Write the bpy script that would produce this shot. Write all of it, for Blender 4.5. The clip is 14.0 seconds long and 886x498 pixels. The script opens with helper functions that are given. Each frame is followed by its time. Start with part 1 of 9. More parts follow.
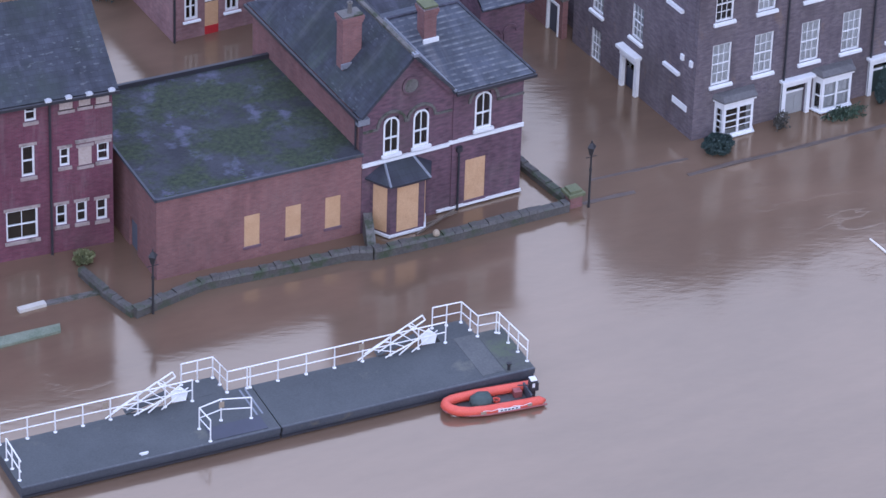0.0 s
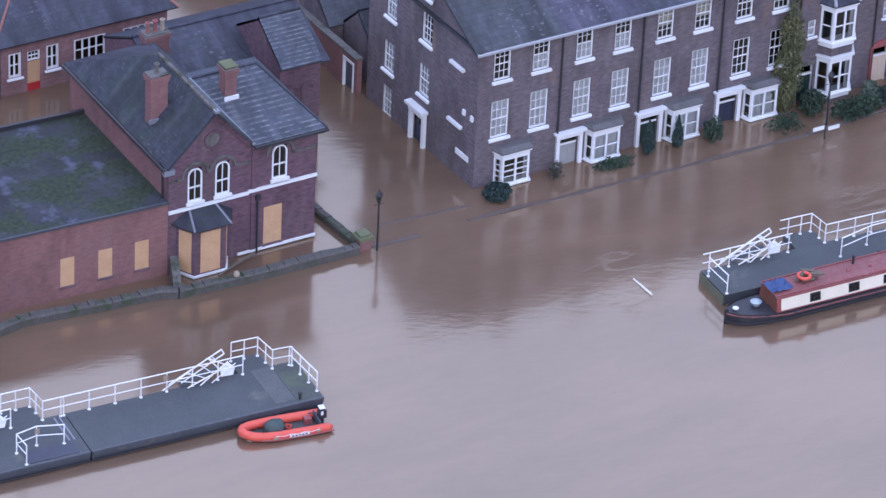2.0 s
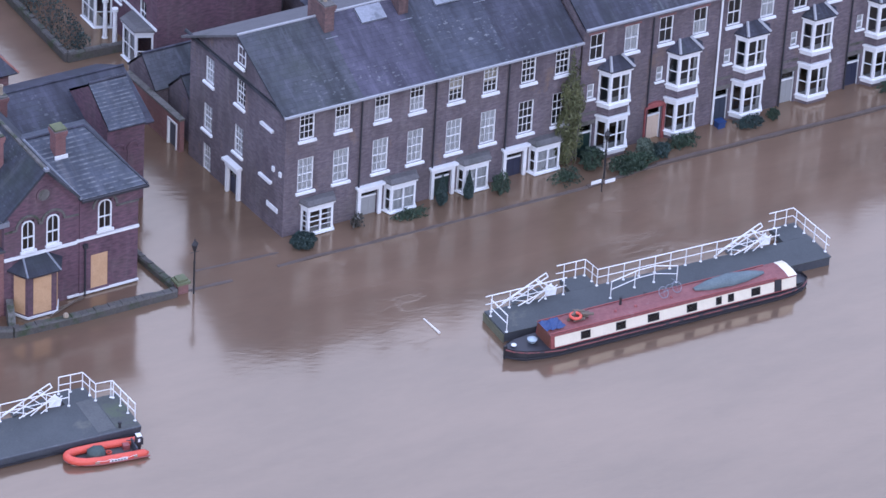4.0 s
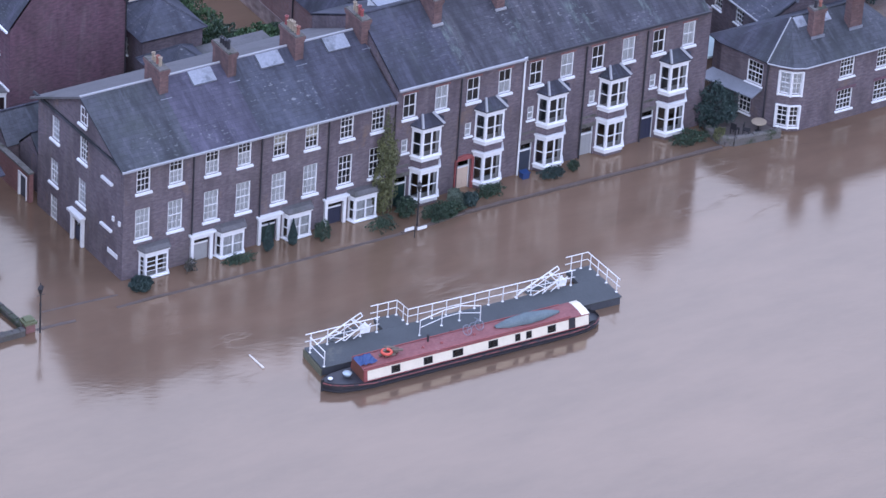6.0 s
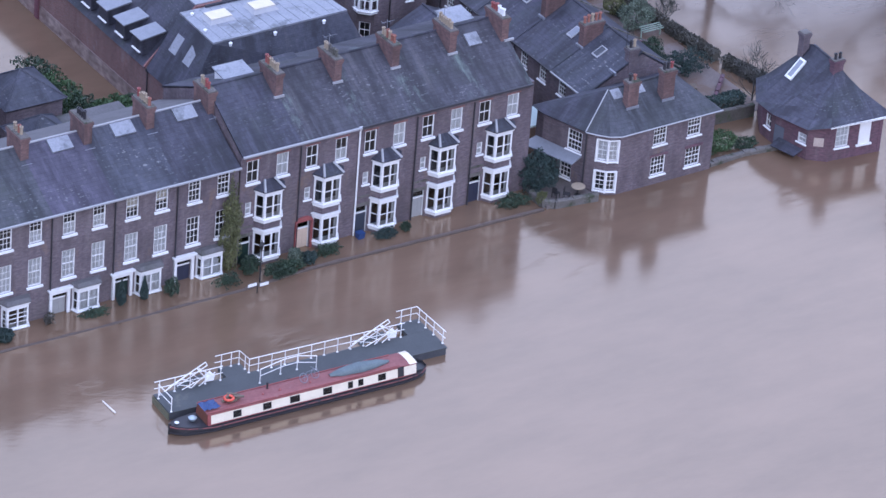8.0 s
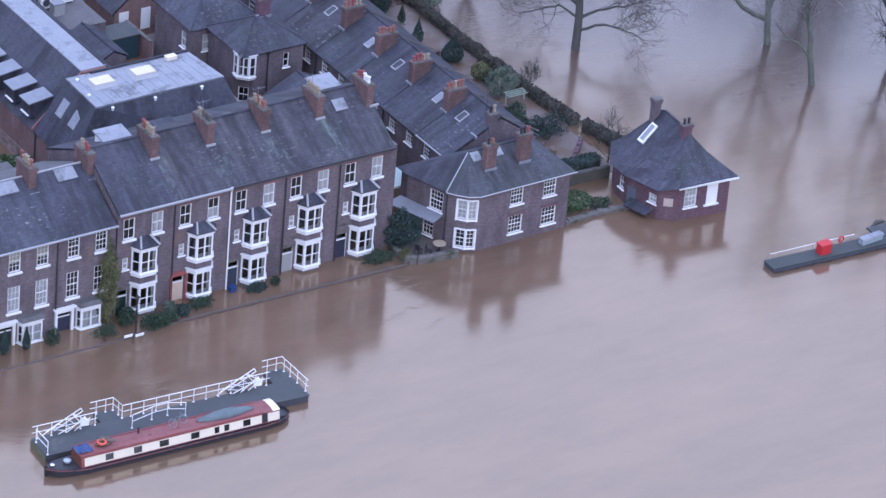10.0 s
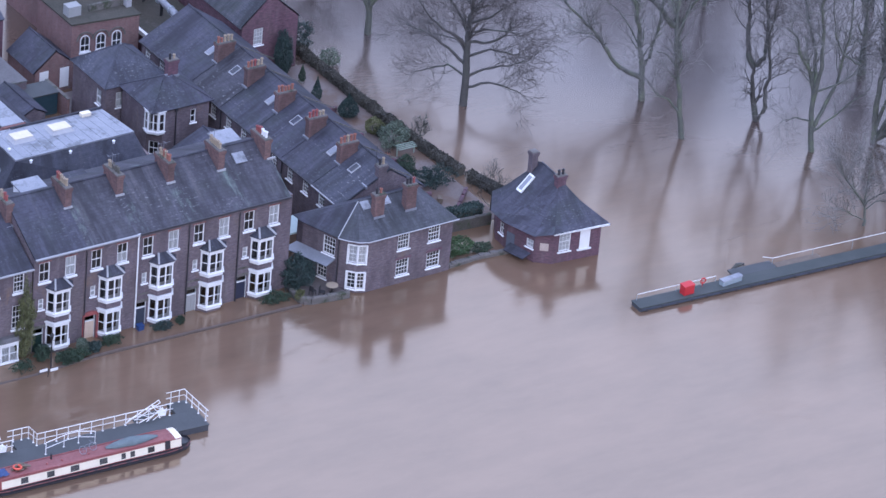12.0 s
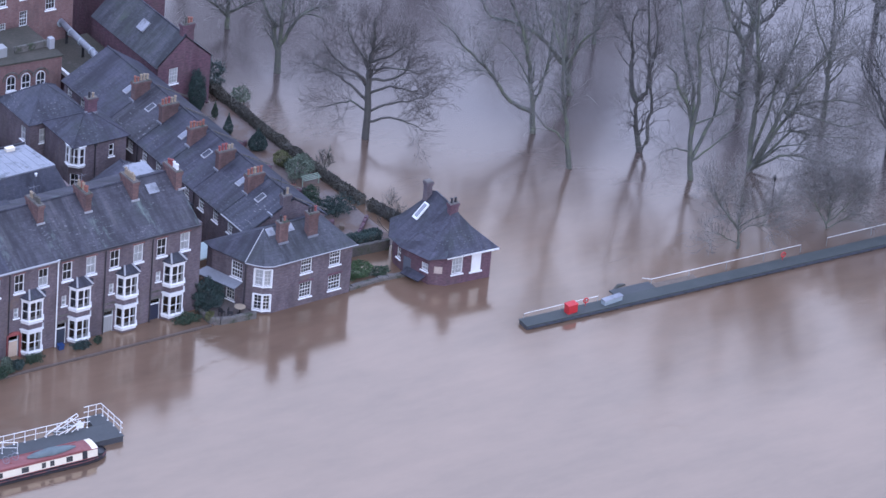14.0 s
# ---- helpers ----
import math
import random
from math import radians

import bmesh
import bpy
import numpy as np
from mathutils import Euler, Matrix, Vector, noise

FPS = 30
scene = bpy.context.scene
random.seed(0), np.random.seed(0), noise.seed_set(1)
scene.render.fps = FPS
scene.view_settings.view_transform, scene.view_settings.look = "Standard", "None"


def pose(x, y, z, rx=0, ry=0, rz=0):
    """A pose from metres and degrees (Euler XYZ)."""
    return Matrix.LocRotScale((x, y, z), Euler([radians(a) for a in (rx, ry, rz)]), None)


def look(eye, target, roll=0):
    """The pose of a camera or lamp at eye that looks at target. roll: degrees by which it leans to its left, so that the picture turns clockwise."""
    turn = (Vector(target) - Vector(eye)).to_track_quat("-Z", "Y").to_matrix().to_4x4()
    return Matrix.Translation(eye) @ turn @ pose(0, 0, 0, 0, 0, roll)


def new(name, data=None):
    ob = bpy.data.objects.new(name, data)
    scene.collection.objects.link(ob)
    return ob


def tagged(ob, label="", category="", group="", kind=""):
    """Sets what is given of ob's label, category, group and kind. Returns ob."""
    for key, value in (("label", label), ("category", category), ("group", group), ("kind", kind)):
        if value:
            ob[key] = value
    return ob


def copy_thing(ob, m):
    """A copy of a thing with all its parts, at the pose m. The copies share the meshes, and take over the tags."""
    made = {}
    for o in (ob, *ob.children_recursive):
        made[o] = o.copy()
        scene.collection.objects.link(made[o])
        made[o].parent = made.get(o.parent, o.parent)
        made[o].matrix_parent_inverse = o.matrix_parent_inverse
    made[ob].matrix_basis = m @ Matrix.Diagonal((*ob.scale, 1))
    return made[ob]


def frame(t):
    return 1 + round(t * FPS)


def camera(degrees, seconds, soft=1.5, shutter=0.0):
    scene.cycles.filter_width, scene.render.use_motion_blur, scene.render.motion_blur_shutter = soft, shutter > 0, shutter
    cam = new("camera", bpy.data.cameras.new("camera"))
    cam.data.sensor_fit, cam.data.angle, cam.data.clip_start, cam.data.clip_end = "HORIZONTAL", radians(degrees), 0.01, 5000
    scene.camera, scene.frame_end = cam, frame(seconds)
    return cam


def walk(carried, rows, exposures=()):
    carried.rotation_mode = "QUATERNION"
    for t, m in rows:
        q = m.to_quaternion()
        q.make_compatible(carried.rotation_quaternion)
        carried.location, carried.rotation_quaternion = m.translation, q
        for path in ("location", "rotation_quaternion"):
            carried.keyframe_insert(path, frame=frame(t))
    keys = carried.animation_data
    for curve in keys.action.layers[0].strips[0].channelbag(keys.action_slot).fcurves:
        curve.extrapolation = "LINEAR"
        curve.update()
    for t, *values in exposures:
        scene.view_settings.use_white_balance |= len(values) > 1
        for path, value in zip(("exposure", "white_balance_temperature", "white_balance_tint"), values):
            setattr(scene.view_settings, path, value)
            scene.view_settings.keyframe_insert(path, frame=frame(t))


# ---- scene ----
# The camera: a long lens, carried along over the river.
cam = camera(11.00, 14.0, 1.5)
# seconds, eye, then degrees: turn to the right of +y, pitch, roll
ROWS = [
    (0.0, -101.28, -156.64, 113.73, 29.357, -32.861, 1.950),
    (0.5, -102.30, -160.02, 115.58, 29.862, -32.670, 2.292),
    (1.0, -103.51, -163.42, 118.18, 30.445, -32.587, 2.531),
    (1.5, -104.69, -167.60, 121.32, 30.839, -32.520, 2.733),
    (2.0, -106.27, -172.66, 125.04, 31.251, -32.421, 2.893),
    (2.5, -107.50, -177.73, 128.71, 31.505, -32.338, 2.992),
    (3.0, -108.88, -183.37, 132.51, 31.768, -32.215, 3.127),
    (5.5, -117.59, -209.32, 151.97, 33.479, -31.902, 3.766),
    (6.0, -119.39, -214.60, 155.67, 33.803, -31.778, 3.918),
    (6.5, -121.16, -219.62, 159.15, 34.097, -31.613, 4.084),
    (7.0, -123.38, -224.48, 162.50, 34.517, -31.401, 4.270),
    (7.5, -125.50, -229.26, 165.55, 34.867, -31.182, 4.487),
    (8.0, -127.92, -234.15, 168.45, 35.269, -30.920, 4.706),
    (10.5, -133.19, -258.29, 184.31, 35.674, -30.248, 5.120),
    (11.0, -136.18, -264.73, 188.56, 35.836, -30.095, 5.150),
    (11.5, -139.16, -271.28, 192.58, 35.957, -29.943, 5.198),
    (12.0, -141.89, -277.52, 196.18, 36.093, -29.774, 5.217),
    (12.5, -144.54, -283.51, 199.71, 36.212, -29.647, 5.184),
    (13.0, -147.17, -289.57, 203.21, 36.342, -29.526, 5.157),
    (13.5, -149.84, -295.81, 206.72, 36.440, -29.406, 5.134),
    (14.0, -152.15, -301.63, 210.03, 36.555, -29.288, 5.069),
]


def aim(x, y, z, turn, pitch, roll):
    a, b = radians(turn), radians(pitch)
    way = Vector((math.sin(a) * math.cos(b), math.cos(a) * math.cos(b), math.sin(b)))
    return look((x, y, z), Vector((x, y, z)) + way * 100, roll)


walk(cam, [(row[0], aim(*row[1:])) for row in ROWS], [(0.0, -0.04, 5290, 17), (3.0, 0.03, 5290, 17), (7.0, 0.09, 5290, 17), (14.0, 0.1, 5290, 17)])
# ---- place ----
# ---- light ----
scene.view_settings.exposure = 0.0
world = bpy.data.worlds.new("overcast")
scene.world = world
world.use_nodes = True
wn, wl = world.node_tree.nodes, world.node_tree.links
sky = wn.new("ShaderNodeTexSky")
sky.sky_type = "NISHITA"
sky.sun_disc = False
sky.sun_elevation = radians(24)
sky.sun_rotation = radians(200)
sky.air_density, sky.dust_density, sky.ozone_density = 1.2, 4.0, 1.0
grey = wn.new("ShaderNodeRGB")
grey.outputs[0].default_value = (12.3, 12.75, 15.3, 1)
cloud = wn.new("ShaderNodeMixRGB")
cloud.inputs[0].default_value = 0.75
wl.new(sky.outputs[0], cloud.inputs[1])
wl.new(grey.outputs[0], cloud.inputs[2])
# an overcast sky is darker towards the horizon
seen, split, rise = wn.new("ShaderNodeTexCoord"), wn.new("ShaderNodeSeparateXYZ"), wn.new("ShaderNodeMapRange")
rise.inputs["From Min"].default_value, rise.inputs["From Max"].default_value = 0.0, 0.45
rise.inputs["To Min"].default_value, rise.inputs["To Max"].default_value = 0.35, 1.3
shade = wn.new("ShaderNodeVectorMath")
shade.operation = "SCALE"
wl.new(seen.outputs["Generated"], split.inputs[0])
wl.new(split.outputs[2], rise.inputs["Value"])
wl.new(cloud.outputs[0], shade.inputs[0])
wl.new(rise.outputs[0], shade.inputs["Scale"])
wl.new(shade.outputs[0], wn["Background"].inputs[0])
wn["Background"].inputs[1].default_value = 0.12

sun = new("sun", bpy.data.lights.new("sun", "SUN"))
sun.data.energy, sun.data.angle, sun.data.color = 0.6, radians(24), (1.0, 0.95, 0.9)
sun.matrix_world = look((-30, -70, 60), (0, 0, 0))


# ---- materials ----
def nodes_of(name):
    m = bpy.data.materials.new(name)
    m.use_nodes = True
    return m, m.node_tree.nodes, m.node_tree.links, m.node_tree.nodes["Principled BSDF"]


def place_of(n, l, sx=1.0, sy=1.0, sz=1.0):
    g, v = n.new("ShaderNodeNewGeometry"), n.new("ShaderNodeVectorMath")
    v.operation = "MULTIPLY"
    v.inputs[1].default_value = (sx, sy, sz)
    l.new(g.outputs["Position"], v.inputs[0])
    return v.outputs[0]


def noise_of(n, l, vec, scale, detail=4.0, rough=0.6):
    t = n.new("ShaderNodeTexNoise")
    t.inputs["Scale"].default_value, t.inputs["Detail"].default_value, t.inputs["Roughness"].default_value = scale, detail, rough
    l.new(vec, t.inputs["Vector"])
    return t.outputs["Fac"]


def ramp_of(n, l, fac, lo, hi):
    r = n.new("ShaderNodeMapRange")
    r.inputs["From Min"].default_value, r.inputs["From Max"].default_value = lo, hi
    l.new(fac, r.inputs["Value"])
    return r.outputs["Result"]


def mix_of(n, l, fac, a, b, kind="MIX"):
    m = n.new("ShaderNodeMixRGB")
    m.blend_type = kind
    for s, v in zip(m.inputs, (fac, a, b)):
        if isinstance(v, bpy.types.NodeSocket):
            l.new(v, s)
        elif isinstance(v, (int, float)):
            s.default_value = v
        else:
            s.default_value = (*v, 1)
    return m.outputs[0]


def bump_of(n, l, bsdf, height, strength, distance=0.02):
    b = n.new("ShaderNodeBump")
    b.inputs["Strength"].default_value, b.inputs["Distance"].default_value = strength, distance
    l.new(height, b.inputs["Height"])
    l.new(b.outputs[0], bsdf.inputs["Normal"])


def surf(name, c1, c2, scale=3.0, rough=0.8, metal=0.0, bump=0.3, fine=None, spots=None, spot=0.62, spot_scale=0.5):
    """A plain surface that varies at a coarse and a fine scale, with patches of a third colour if given."""
    m, n, l, b = nodes_of(name)
    p = place_of(n, l)
    big, small = noise_of(n, l, p, scale), noise_of(n, l, p, fine or scale * 9, 3)
    c = mix_of(n, l, ramp_of(n, l, big, 0.3, 0.7), c1, c2)
    c = mix_of(n, l, 0.35, c, mix_of(n, l, ramp_of(n, l, small, 0.3, 0.7), [v * 0.75 for v in c1], [min(1, v * 1.25) for v in c2]))
    if spots:
        c = mix_of(n, l, ramp_of(n, l, noise_of(n, l, p, spot_scale, 6, 0.7), spot, spot + 0.12), c, spots)
    l.new(c, b.inputs["Base Color"])
    b.inputs["Roughness"].default_value, b.inputs["Metallic"].default_value = rough, metal
    bump_of(n, l, b, small, bump)
    return m


def across(n, l):
    """Metres along a surface at one height: runs along the courses of any wall or slope."""
    g, up, dot = n.new("ShaderNodeNewGeometry"), n.new("ShaderNodeVectorMath"), n.new("ShaderNodeVectorMath")
    unit = n.new("ShaderNodeVectorMath")
    up.operation, unit.operation, dot.operation = "CROSS_PRODUCT", "NORMALIZE", "DOT_PRODUCT"
    up.inputs[0].default_value = (0, 0, 1)
    l.new(g.outputs["True Normal"], up.inputs[1])
    l.new(up.outputs[0], unit.inputs[0])
    l.new(unit.outputs[0], dot.inputs[0])
    l.new(g.outputs["Position"], dot.inputs[1])
    s = n.new("ShaderNodeSeparateXYZ")
    l.new(g.outputs["Position"], s.inputs[0])
    return dot.outputs["Value"], s.outputs[2]


def plane_of(n, l, u, v, su, sv):
    c, m = n.new("ShaderNodeCombineXYZ"), n.new("ShaderNodeVectorMath")
    m.operation = "MULTIPLY"
    m.inputs[1].default_value = (su, sv, 1)
    l.new(u, c.inputs[0])
    l.new(v, c.inputs[1])
    l.new(c.outputs[0], m.inputs[0])
    return m.outputs[0]


def courses(name, c1, c2, joint, wide, high, gap, stain=(0.1, 0.09, 0.08), stained=0.5, rough=0.85, patch=None, patch_at=0.6, patch_scale=0.25, depth=0.4, drip=0.25, vary=0.5, fleck=0.0, wash=0.0, stacks=None):
    """Bricks or slates in courses, for walls and roofs that face any way. wash: how far dark and pale runs down a slope differ. stacks: (x of one, distance apart) of chimneys whose lead has stained the slates below."""
    m, n, l, b = nodes_of(name)
    p = place_of(n, l)
    u, v = across(n, l)
    t = n.new("ShaderNodeTexBrick")
    t.inputs["Scale"].default_value = 1.0
    t.inputs["Brick Width"].default_value, t.inputs["Row Height"].default_value = wide, high
    t.inputs["Mortar Size"].default_value, t.inputs["Mortar Smooth"].default_value = gap, 0.2
    t.inputs["Color1"].default_value, t.inputs["Color2"].default_value, t.inputs["Mortar"].default_value = (*c1, 1), (*c2, 1), (*joint, 1)
    l.new(plane_of(n, l, u, v, 1, 1), t.inputs["Vector"])
    # single darker and lighter pieces, broad weathering, and streaks that run down
    piece = noise_of(n, l, plane_of(n, l, u, v, 1 / wide, 1 / high), 0.55, 1, 0.4)
    c = mix_of(n, l, vary, t.outputs["Color"], mix_of(n, l, ramp_of(n, l, piece, 0.3, 0.7), [v_ * 0.6 for v_ in c1], [min(1, v_ * 1.35) for v_ in c2]))
    big = noise_of(n, l, p, 0.35, 6, 0.65)
    c = mix_of(n, l, ramp_of(n, l, big, 0.45, 0.75), c, mix_of(n, l, stained, c, stain))
    run = noise_of(n, l, plane_of(n, l, u, v, 1.6, 0.22), 1.0, 5, 0.6)
    c = mix_of(n, l, ramp_of(n, l, run, 0.55, 0.85), c, mix_of(n, l, drip, c, (0.32, 0.3, 0.3)))
    if wash:
        soot = noise_of(n, l, plane_of(n, l, u, v, 0.55, 0.2), 1.0, 5, 0.62)
        pale = noise_of(n, l, plane_of(n, l, u, v, 1.1, 0.3), 1.3, 6, 0.66)
        c = mix_of(n, l, ramp_of(n, l, soot, 0.46, 0.62), c, mix_of(n, l, wash, c, [v_ * 0.42 for v_ in c1]))
        c = mix_of(n, l, ramp_of(n, l, pale, 0.56, 0.74), c, mix_of(n, l, wash * 0.6, c, [min(1, v_ * 1.9) for v_ in c2]))
    if patch:
        c = mix_of(n, l, ramp_of(n, l, noise_of(n, l, plane_of(n, l, u, v, 1, 0.5), patch_scale, 7, 0.7), patch_at, patch_at + 0.15), c, patch)
    if stacks:
        xyz = n.new("ShaderNodeSeparateXYZ")
        l.new(p, xyz.inputs[0])
        wave, near, low = n.new("ShaderNodeMath"), n.new("ShaderNodeMath"), n.new("ShaderNodeMath")
        wave.operation, near.operation, low.operation = "ADD", "PINGPONG", "MULTIPLY"
        wave.inputs[1].default_value = 20 * stacks[1] - stacks[0] - 0.35
        near.inputs[1].default_value = stacks[1] / 2
        l.new(xyz.outputs[0], wave.inputs[0])
        l.new(wave.outputs[0], near.inputs[0])
        l.new(ramp_of(n, l, near.outputs[0], 1.0, 0.2), low.inputs[0])
        l.new(ramp_of(n, l, noise_of(n, l, plane_of(n, l, u, v, 1.5, 0.9), 1.0, 7, 0.75), 0.5, 0.68), low.inputs[1])
        lower = n.new("ShaderNodeMath")
        lower.operation = "MULTIPLY"
        l.new(low.outputs[0], lower.inputs[0])
        l.new(ramp_of(n, l, xyz.outputs[1], 4.2, 3.0), lower.inputs[1])
        c = mix_of(n, l, lower.outputs[0], c, mix_of(n, l, 0.8, c, (0.14, 0.18, 0.17)))
    if fleck:
        # pale edges of slipped or lichened slates, in scattered rows
        thick = fleck > 0.8
        row = ramp_of(n, l, noise_of(n, l, plane_of(n, l, u, v, 3.0, 11.0), 1.0, 2, 0.5), 0.6, 0.68)
        if thick:
            step, edge, worn = n.new("ShaderNodeMath"), n.new("ShaderNodeMath"), n.new("ShaderNodeMath")
            step.operation, edge.operation, worn.operation = "MULTIPLY", "FRACT", "MULTIPLY"
            step.inputs[1].default_value = 1 / 0.135
            l.new(v, step.inputs[0])
            l.new(step.outputs[0], edge.inputs[0])
            l.new(ramp_of(n, l, edge.outputs[0], 0.42, 0.2), worn.inputs[0])
            l.new(ramp_of(n, l, noise_of(n, l, plane_of(n, l, u, v, 2.2, 2.6), 1.0, 4, 0.65), 0.4, 0.62), worn.inputs[1])
            row = worn.outputs[0]
        where = ramp_of(n, l, noise_of(n, l, p, 0.28, 3, 0.6), 0.3 if thick else 0.46, 0.5 if thick else 0.62)
        both = n.new("ShaderNodeMath")
        both.operation = "MULTIPLY"
        l.new(row, both.inputs[0])
        l.new(where, both.inputs[1])
        c = mix_of(n, l, both.outputs[0], c, mix_of(n, l, 0.7 if thick else fleck, c, (0.19, 0.2, 0.215) if thick else (0.24, 0.25, 0.27)))
    l.new(c, b.inputs["Base Color"])
    b.inputs["Roughness"].default_value, b.inputs["Specular IOR Level"].default_value = rough, 0.3
    bump_of(n, l, b, mix_of(n, l, 0.5, t.outputs["Fac"], piece), -depth, 0.02)
    return m


def plain(name, c, rough=0.6, metal=0.0):
    return surf(name, c, [v * 0.86 for v in c], 2.2, rough, metal, 0.12)


def glass_of(name):
    m, n, l, b = nodes_of(name)
    out = n["Material Output"]
    n.remove(b)
    clear, shine, mix, f = n.new("ShaderNodeBsdfTransparent"), n.new("ShaderNodeBsdfGlossy"), n.new("ShaderNodeMixShader"), n.new("ShaderNodeFresnel")
    clear.inputs[0].default_value = (0.8, 0.83, 0.86, 1)
    shine.inputs["Roughness"].default_value = 0.03
    f.inputs[0].default_value = 1.7
    l.new(f.outputs[0], mix.inputs[0])
    l.new(clear.outputs[0], mix.inputs[1])
    l.new(shine.outputs[0], mix.inputs[2])
    l.new(mix.outputs[0], out.inputs[0])
    return m


def river():
    """Silty flood water: brown, with small ripples and slow swirls."""
    m, n, l, b = nodes_of("flood_water")
    p = place_of(n, l)
    swirl = noise_of(n, l, place_of(n, l, 0.045, 0.085, 1), 1.0, 6, 0.62)
    streak = noise_of(n, l, place_of(n, l, 0.1, 0.32, 1), 1.0, 5, 0.65)
    c = mix_of(n, l, ramp_of(n, l, swirl, 0.34, 0.66), (0.1, 0.067, 0.046), (0.17, 0.114, 0.079))
    c = mix_of(n, l, 0.35, c, mix_of(n, l, ramp_of(n, l, streak, 0.35, 0.65), (0.112, 0.075, 0.052), (0.178, 0.12, 0.083)))
    # distance haze and tree reflections: greyer, darker colour put into the park water
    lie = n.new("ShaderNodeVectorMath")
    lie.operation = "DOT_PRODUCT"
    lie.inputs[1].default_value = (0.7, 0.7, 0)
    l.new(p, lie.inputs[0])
    park_side = n.new("ShaderNodeMath")
    park_side.operation = "MULTIPLY_ADD"
    park_side.inputs[1].default_value = 14.0
    l.new(swirl, park_side.inputs[0])
    l.new(lie.outputs["Value"], park_side.inputs[2])
    hazed = ramp_of(n, l, park_side.outputs[0], 60.0, 86.0)
    l.new(mix_of(n, l, hazed, c, mix_of(n, l, 0.85, c, (0.056, 0.049, 0.054))), b.inputs["Base Color"])
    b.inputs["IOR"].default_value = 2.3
    l.new(mix_of(n, l, hazed, (1.0, 0.865, 0.665), (0.93, 0.85, 0.76)), b.inputs["Specular Tint"])
    r = ramp_of(n, l, swirl, 0.3, 0.7)
    rr = n.new("ShaderNodeMath")
    rr.operation = "MULTIPLY_ADD"
    rr.inputs[1].default_value, rr.inputs[2].default_value = 0.06, 0.105
    l.new(r, rr.inputs[0])
    park_rough = n.new("ShaderNodeMath")
    park_rough.operation = "MULTIPLY_ADD"
    park_rough.inputs[1].default_value = 0.07
    l.new(hazed, park_rough.inputs[0])
    l.new(rr.outputs[0], park_rough.inputs[2])
    l.new(park_rough.outputs[0], b.inputs["Roughness"])
    # low crests that lie along the river, some broad and some fine, in patches
    turn = n.new("ShaderNodeMapping")
    turn.inputs["Rotation"].default_value = (0, 0, radians(27))
    l.new(p, turn.inputs["Vector"])
    sc = n.new("ShaderNodeVectorMath")
    sc.operation = "MULTIPLY"
    sc.inputs[1].default_value = (0.85, 3.4, 1)
    l.new(turn.outputs[0], sc.inputs[0])
    broad = noise_of(n, l, place_of(n, l, 0.16, 0.6, 1), 1.0, 4, 0.55)
    fine = noise_of(n, l, sc.outputs[0], 1.0, 3, 0.55)
    b1, b2 = n.new("ShaderNodeBump"), n.new("ShaderNodeBump")
    h2 = n.new("ShaderNodeMath")
    h2.operation = "MULTIPLY"
    l.new(broad, h2.inputs[0])
    l.new(ramp_of(n, l, noise_of(n, l, p, 0.05, 4, 0.6), 0.25, 0.75), h2.inputs[1])
    b1.inputs["Strength"].default_value, b1.inputs["Distance"].default_value = 0.14, 0.15
    b2.inputs["Strength"].default_value, b2.inputs["Distance"].default_value = 0.3, 0.022
    # thin torn lines where currents meet, far apart
    seam = noise_of(n, l, place_of(n, l, 0.1, 0.34, 1), 1.0, 7, 0.6)
    fold = n.new("ShaderNodeMath")
    fold.operation = "PINGPONG"
    fold.inputs[1].default_value = 0.5
    l.new(seam, fold.inputs[0])
    thin, there = ramp_of(n, l, fold.outputs[0], 0.484, 0.5), ramp_of(n, l, noise_of(n, l, p, 0.07, 3, 0.5), 0.54, 0.66)
    tear, total = n.new("ShaderNodeMath"), n.new("ShaderNodeMath")
    tear.operation, total.operation = "MULTIPLY", "MULTIPLY_ADD"
    total.inputs[1].default_value = 0.3
    l.new(thin, tear.inputs[0])
    l.new(there, tear.inputs[1])
    l.new(tear.outputs[0], total.inputs[0])
    l.new(h2.outputs[0], total.inputs[2])
    l.new(total.outputs[0], b1.inputs["Height"])
    l.new(fine, b2.inputs["Height"])
    l.new(b1.outputs[0], b2.inputs["Normal"])
    l.new(b2.outputs[0], b.inputs["Normal"])
    return m


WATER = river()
BRICK1 = courses("dark_brick", (0.107, 0.088, 0.107), (0.151, 0.122, 0.134), (0.167, 0.174, 0.210), 0.225, 0.078, 0.006, stained=0.5, vary=0.36, patch=(0.181, 0.129, 0.099), patch_at=0.58, patch_scale=0.5, wash=0.4)
BRICK2 = courses("brown_brick", (0.102, 0.083, 0.100), (0.147, 0.116, 0.129), (0.154, 0.163, 0.208), 0.225, 0.078, 0.006, stained=0.5, vary=0.36, patch=(0.168, 0.123, 0.101), patch_at=0.58, patch_scale=0.5, wash=0.4)
BRICK_RED = courses("red_brick", (0.182, 0.092, 0.090), (0.226, 0.112, 0.108), (0.194, 0.156, 0.167), 0.225, 0.078, 0.005, stained=0.25, vary=0.2, drip=0.15, wash=0.3)
BRICK_DEEP = courses("deep_red_brick", (0.114, 0.041, 0.064), (0.153, 0.055, 0.079), (0.126, 0.091, 0.116), 0.225, 0.078, 0.005, stained=0.4, drip=0.3, vary=0.25, wash=0.3)
BRICK_ST = courses("station_brick", (0.096, 0.059, 0.081), (0.138, 0.076, 0.099), (0.121, 0.106, 0.134), 0.225, 0.078, 0.005, stained=0.45, vary=0.45, wash=0.3)
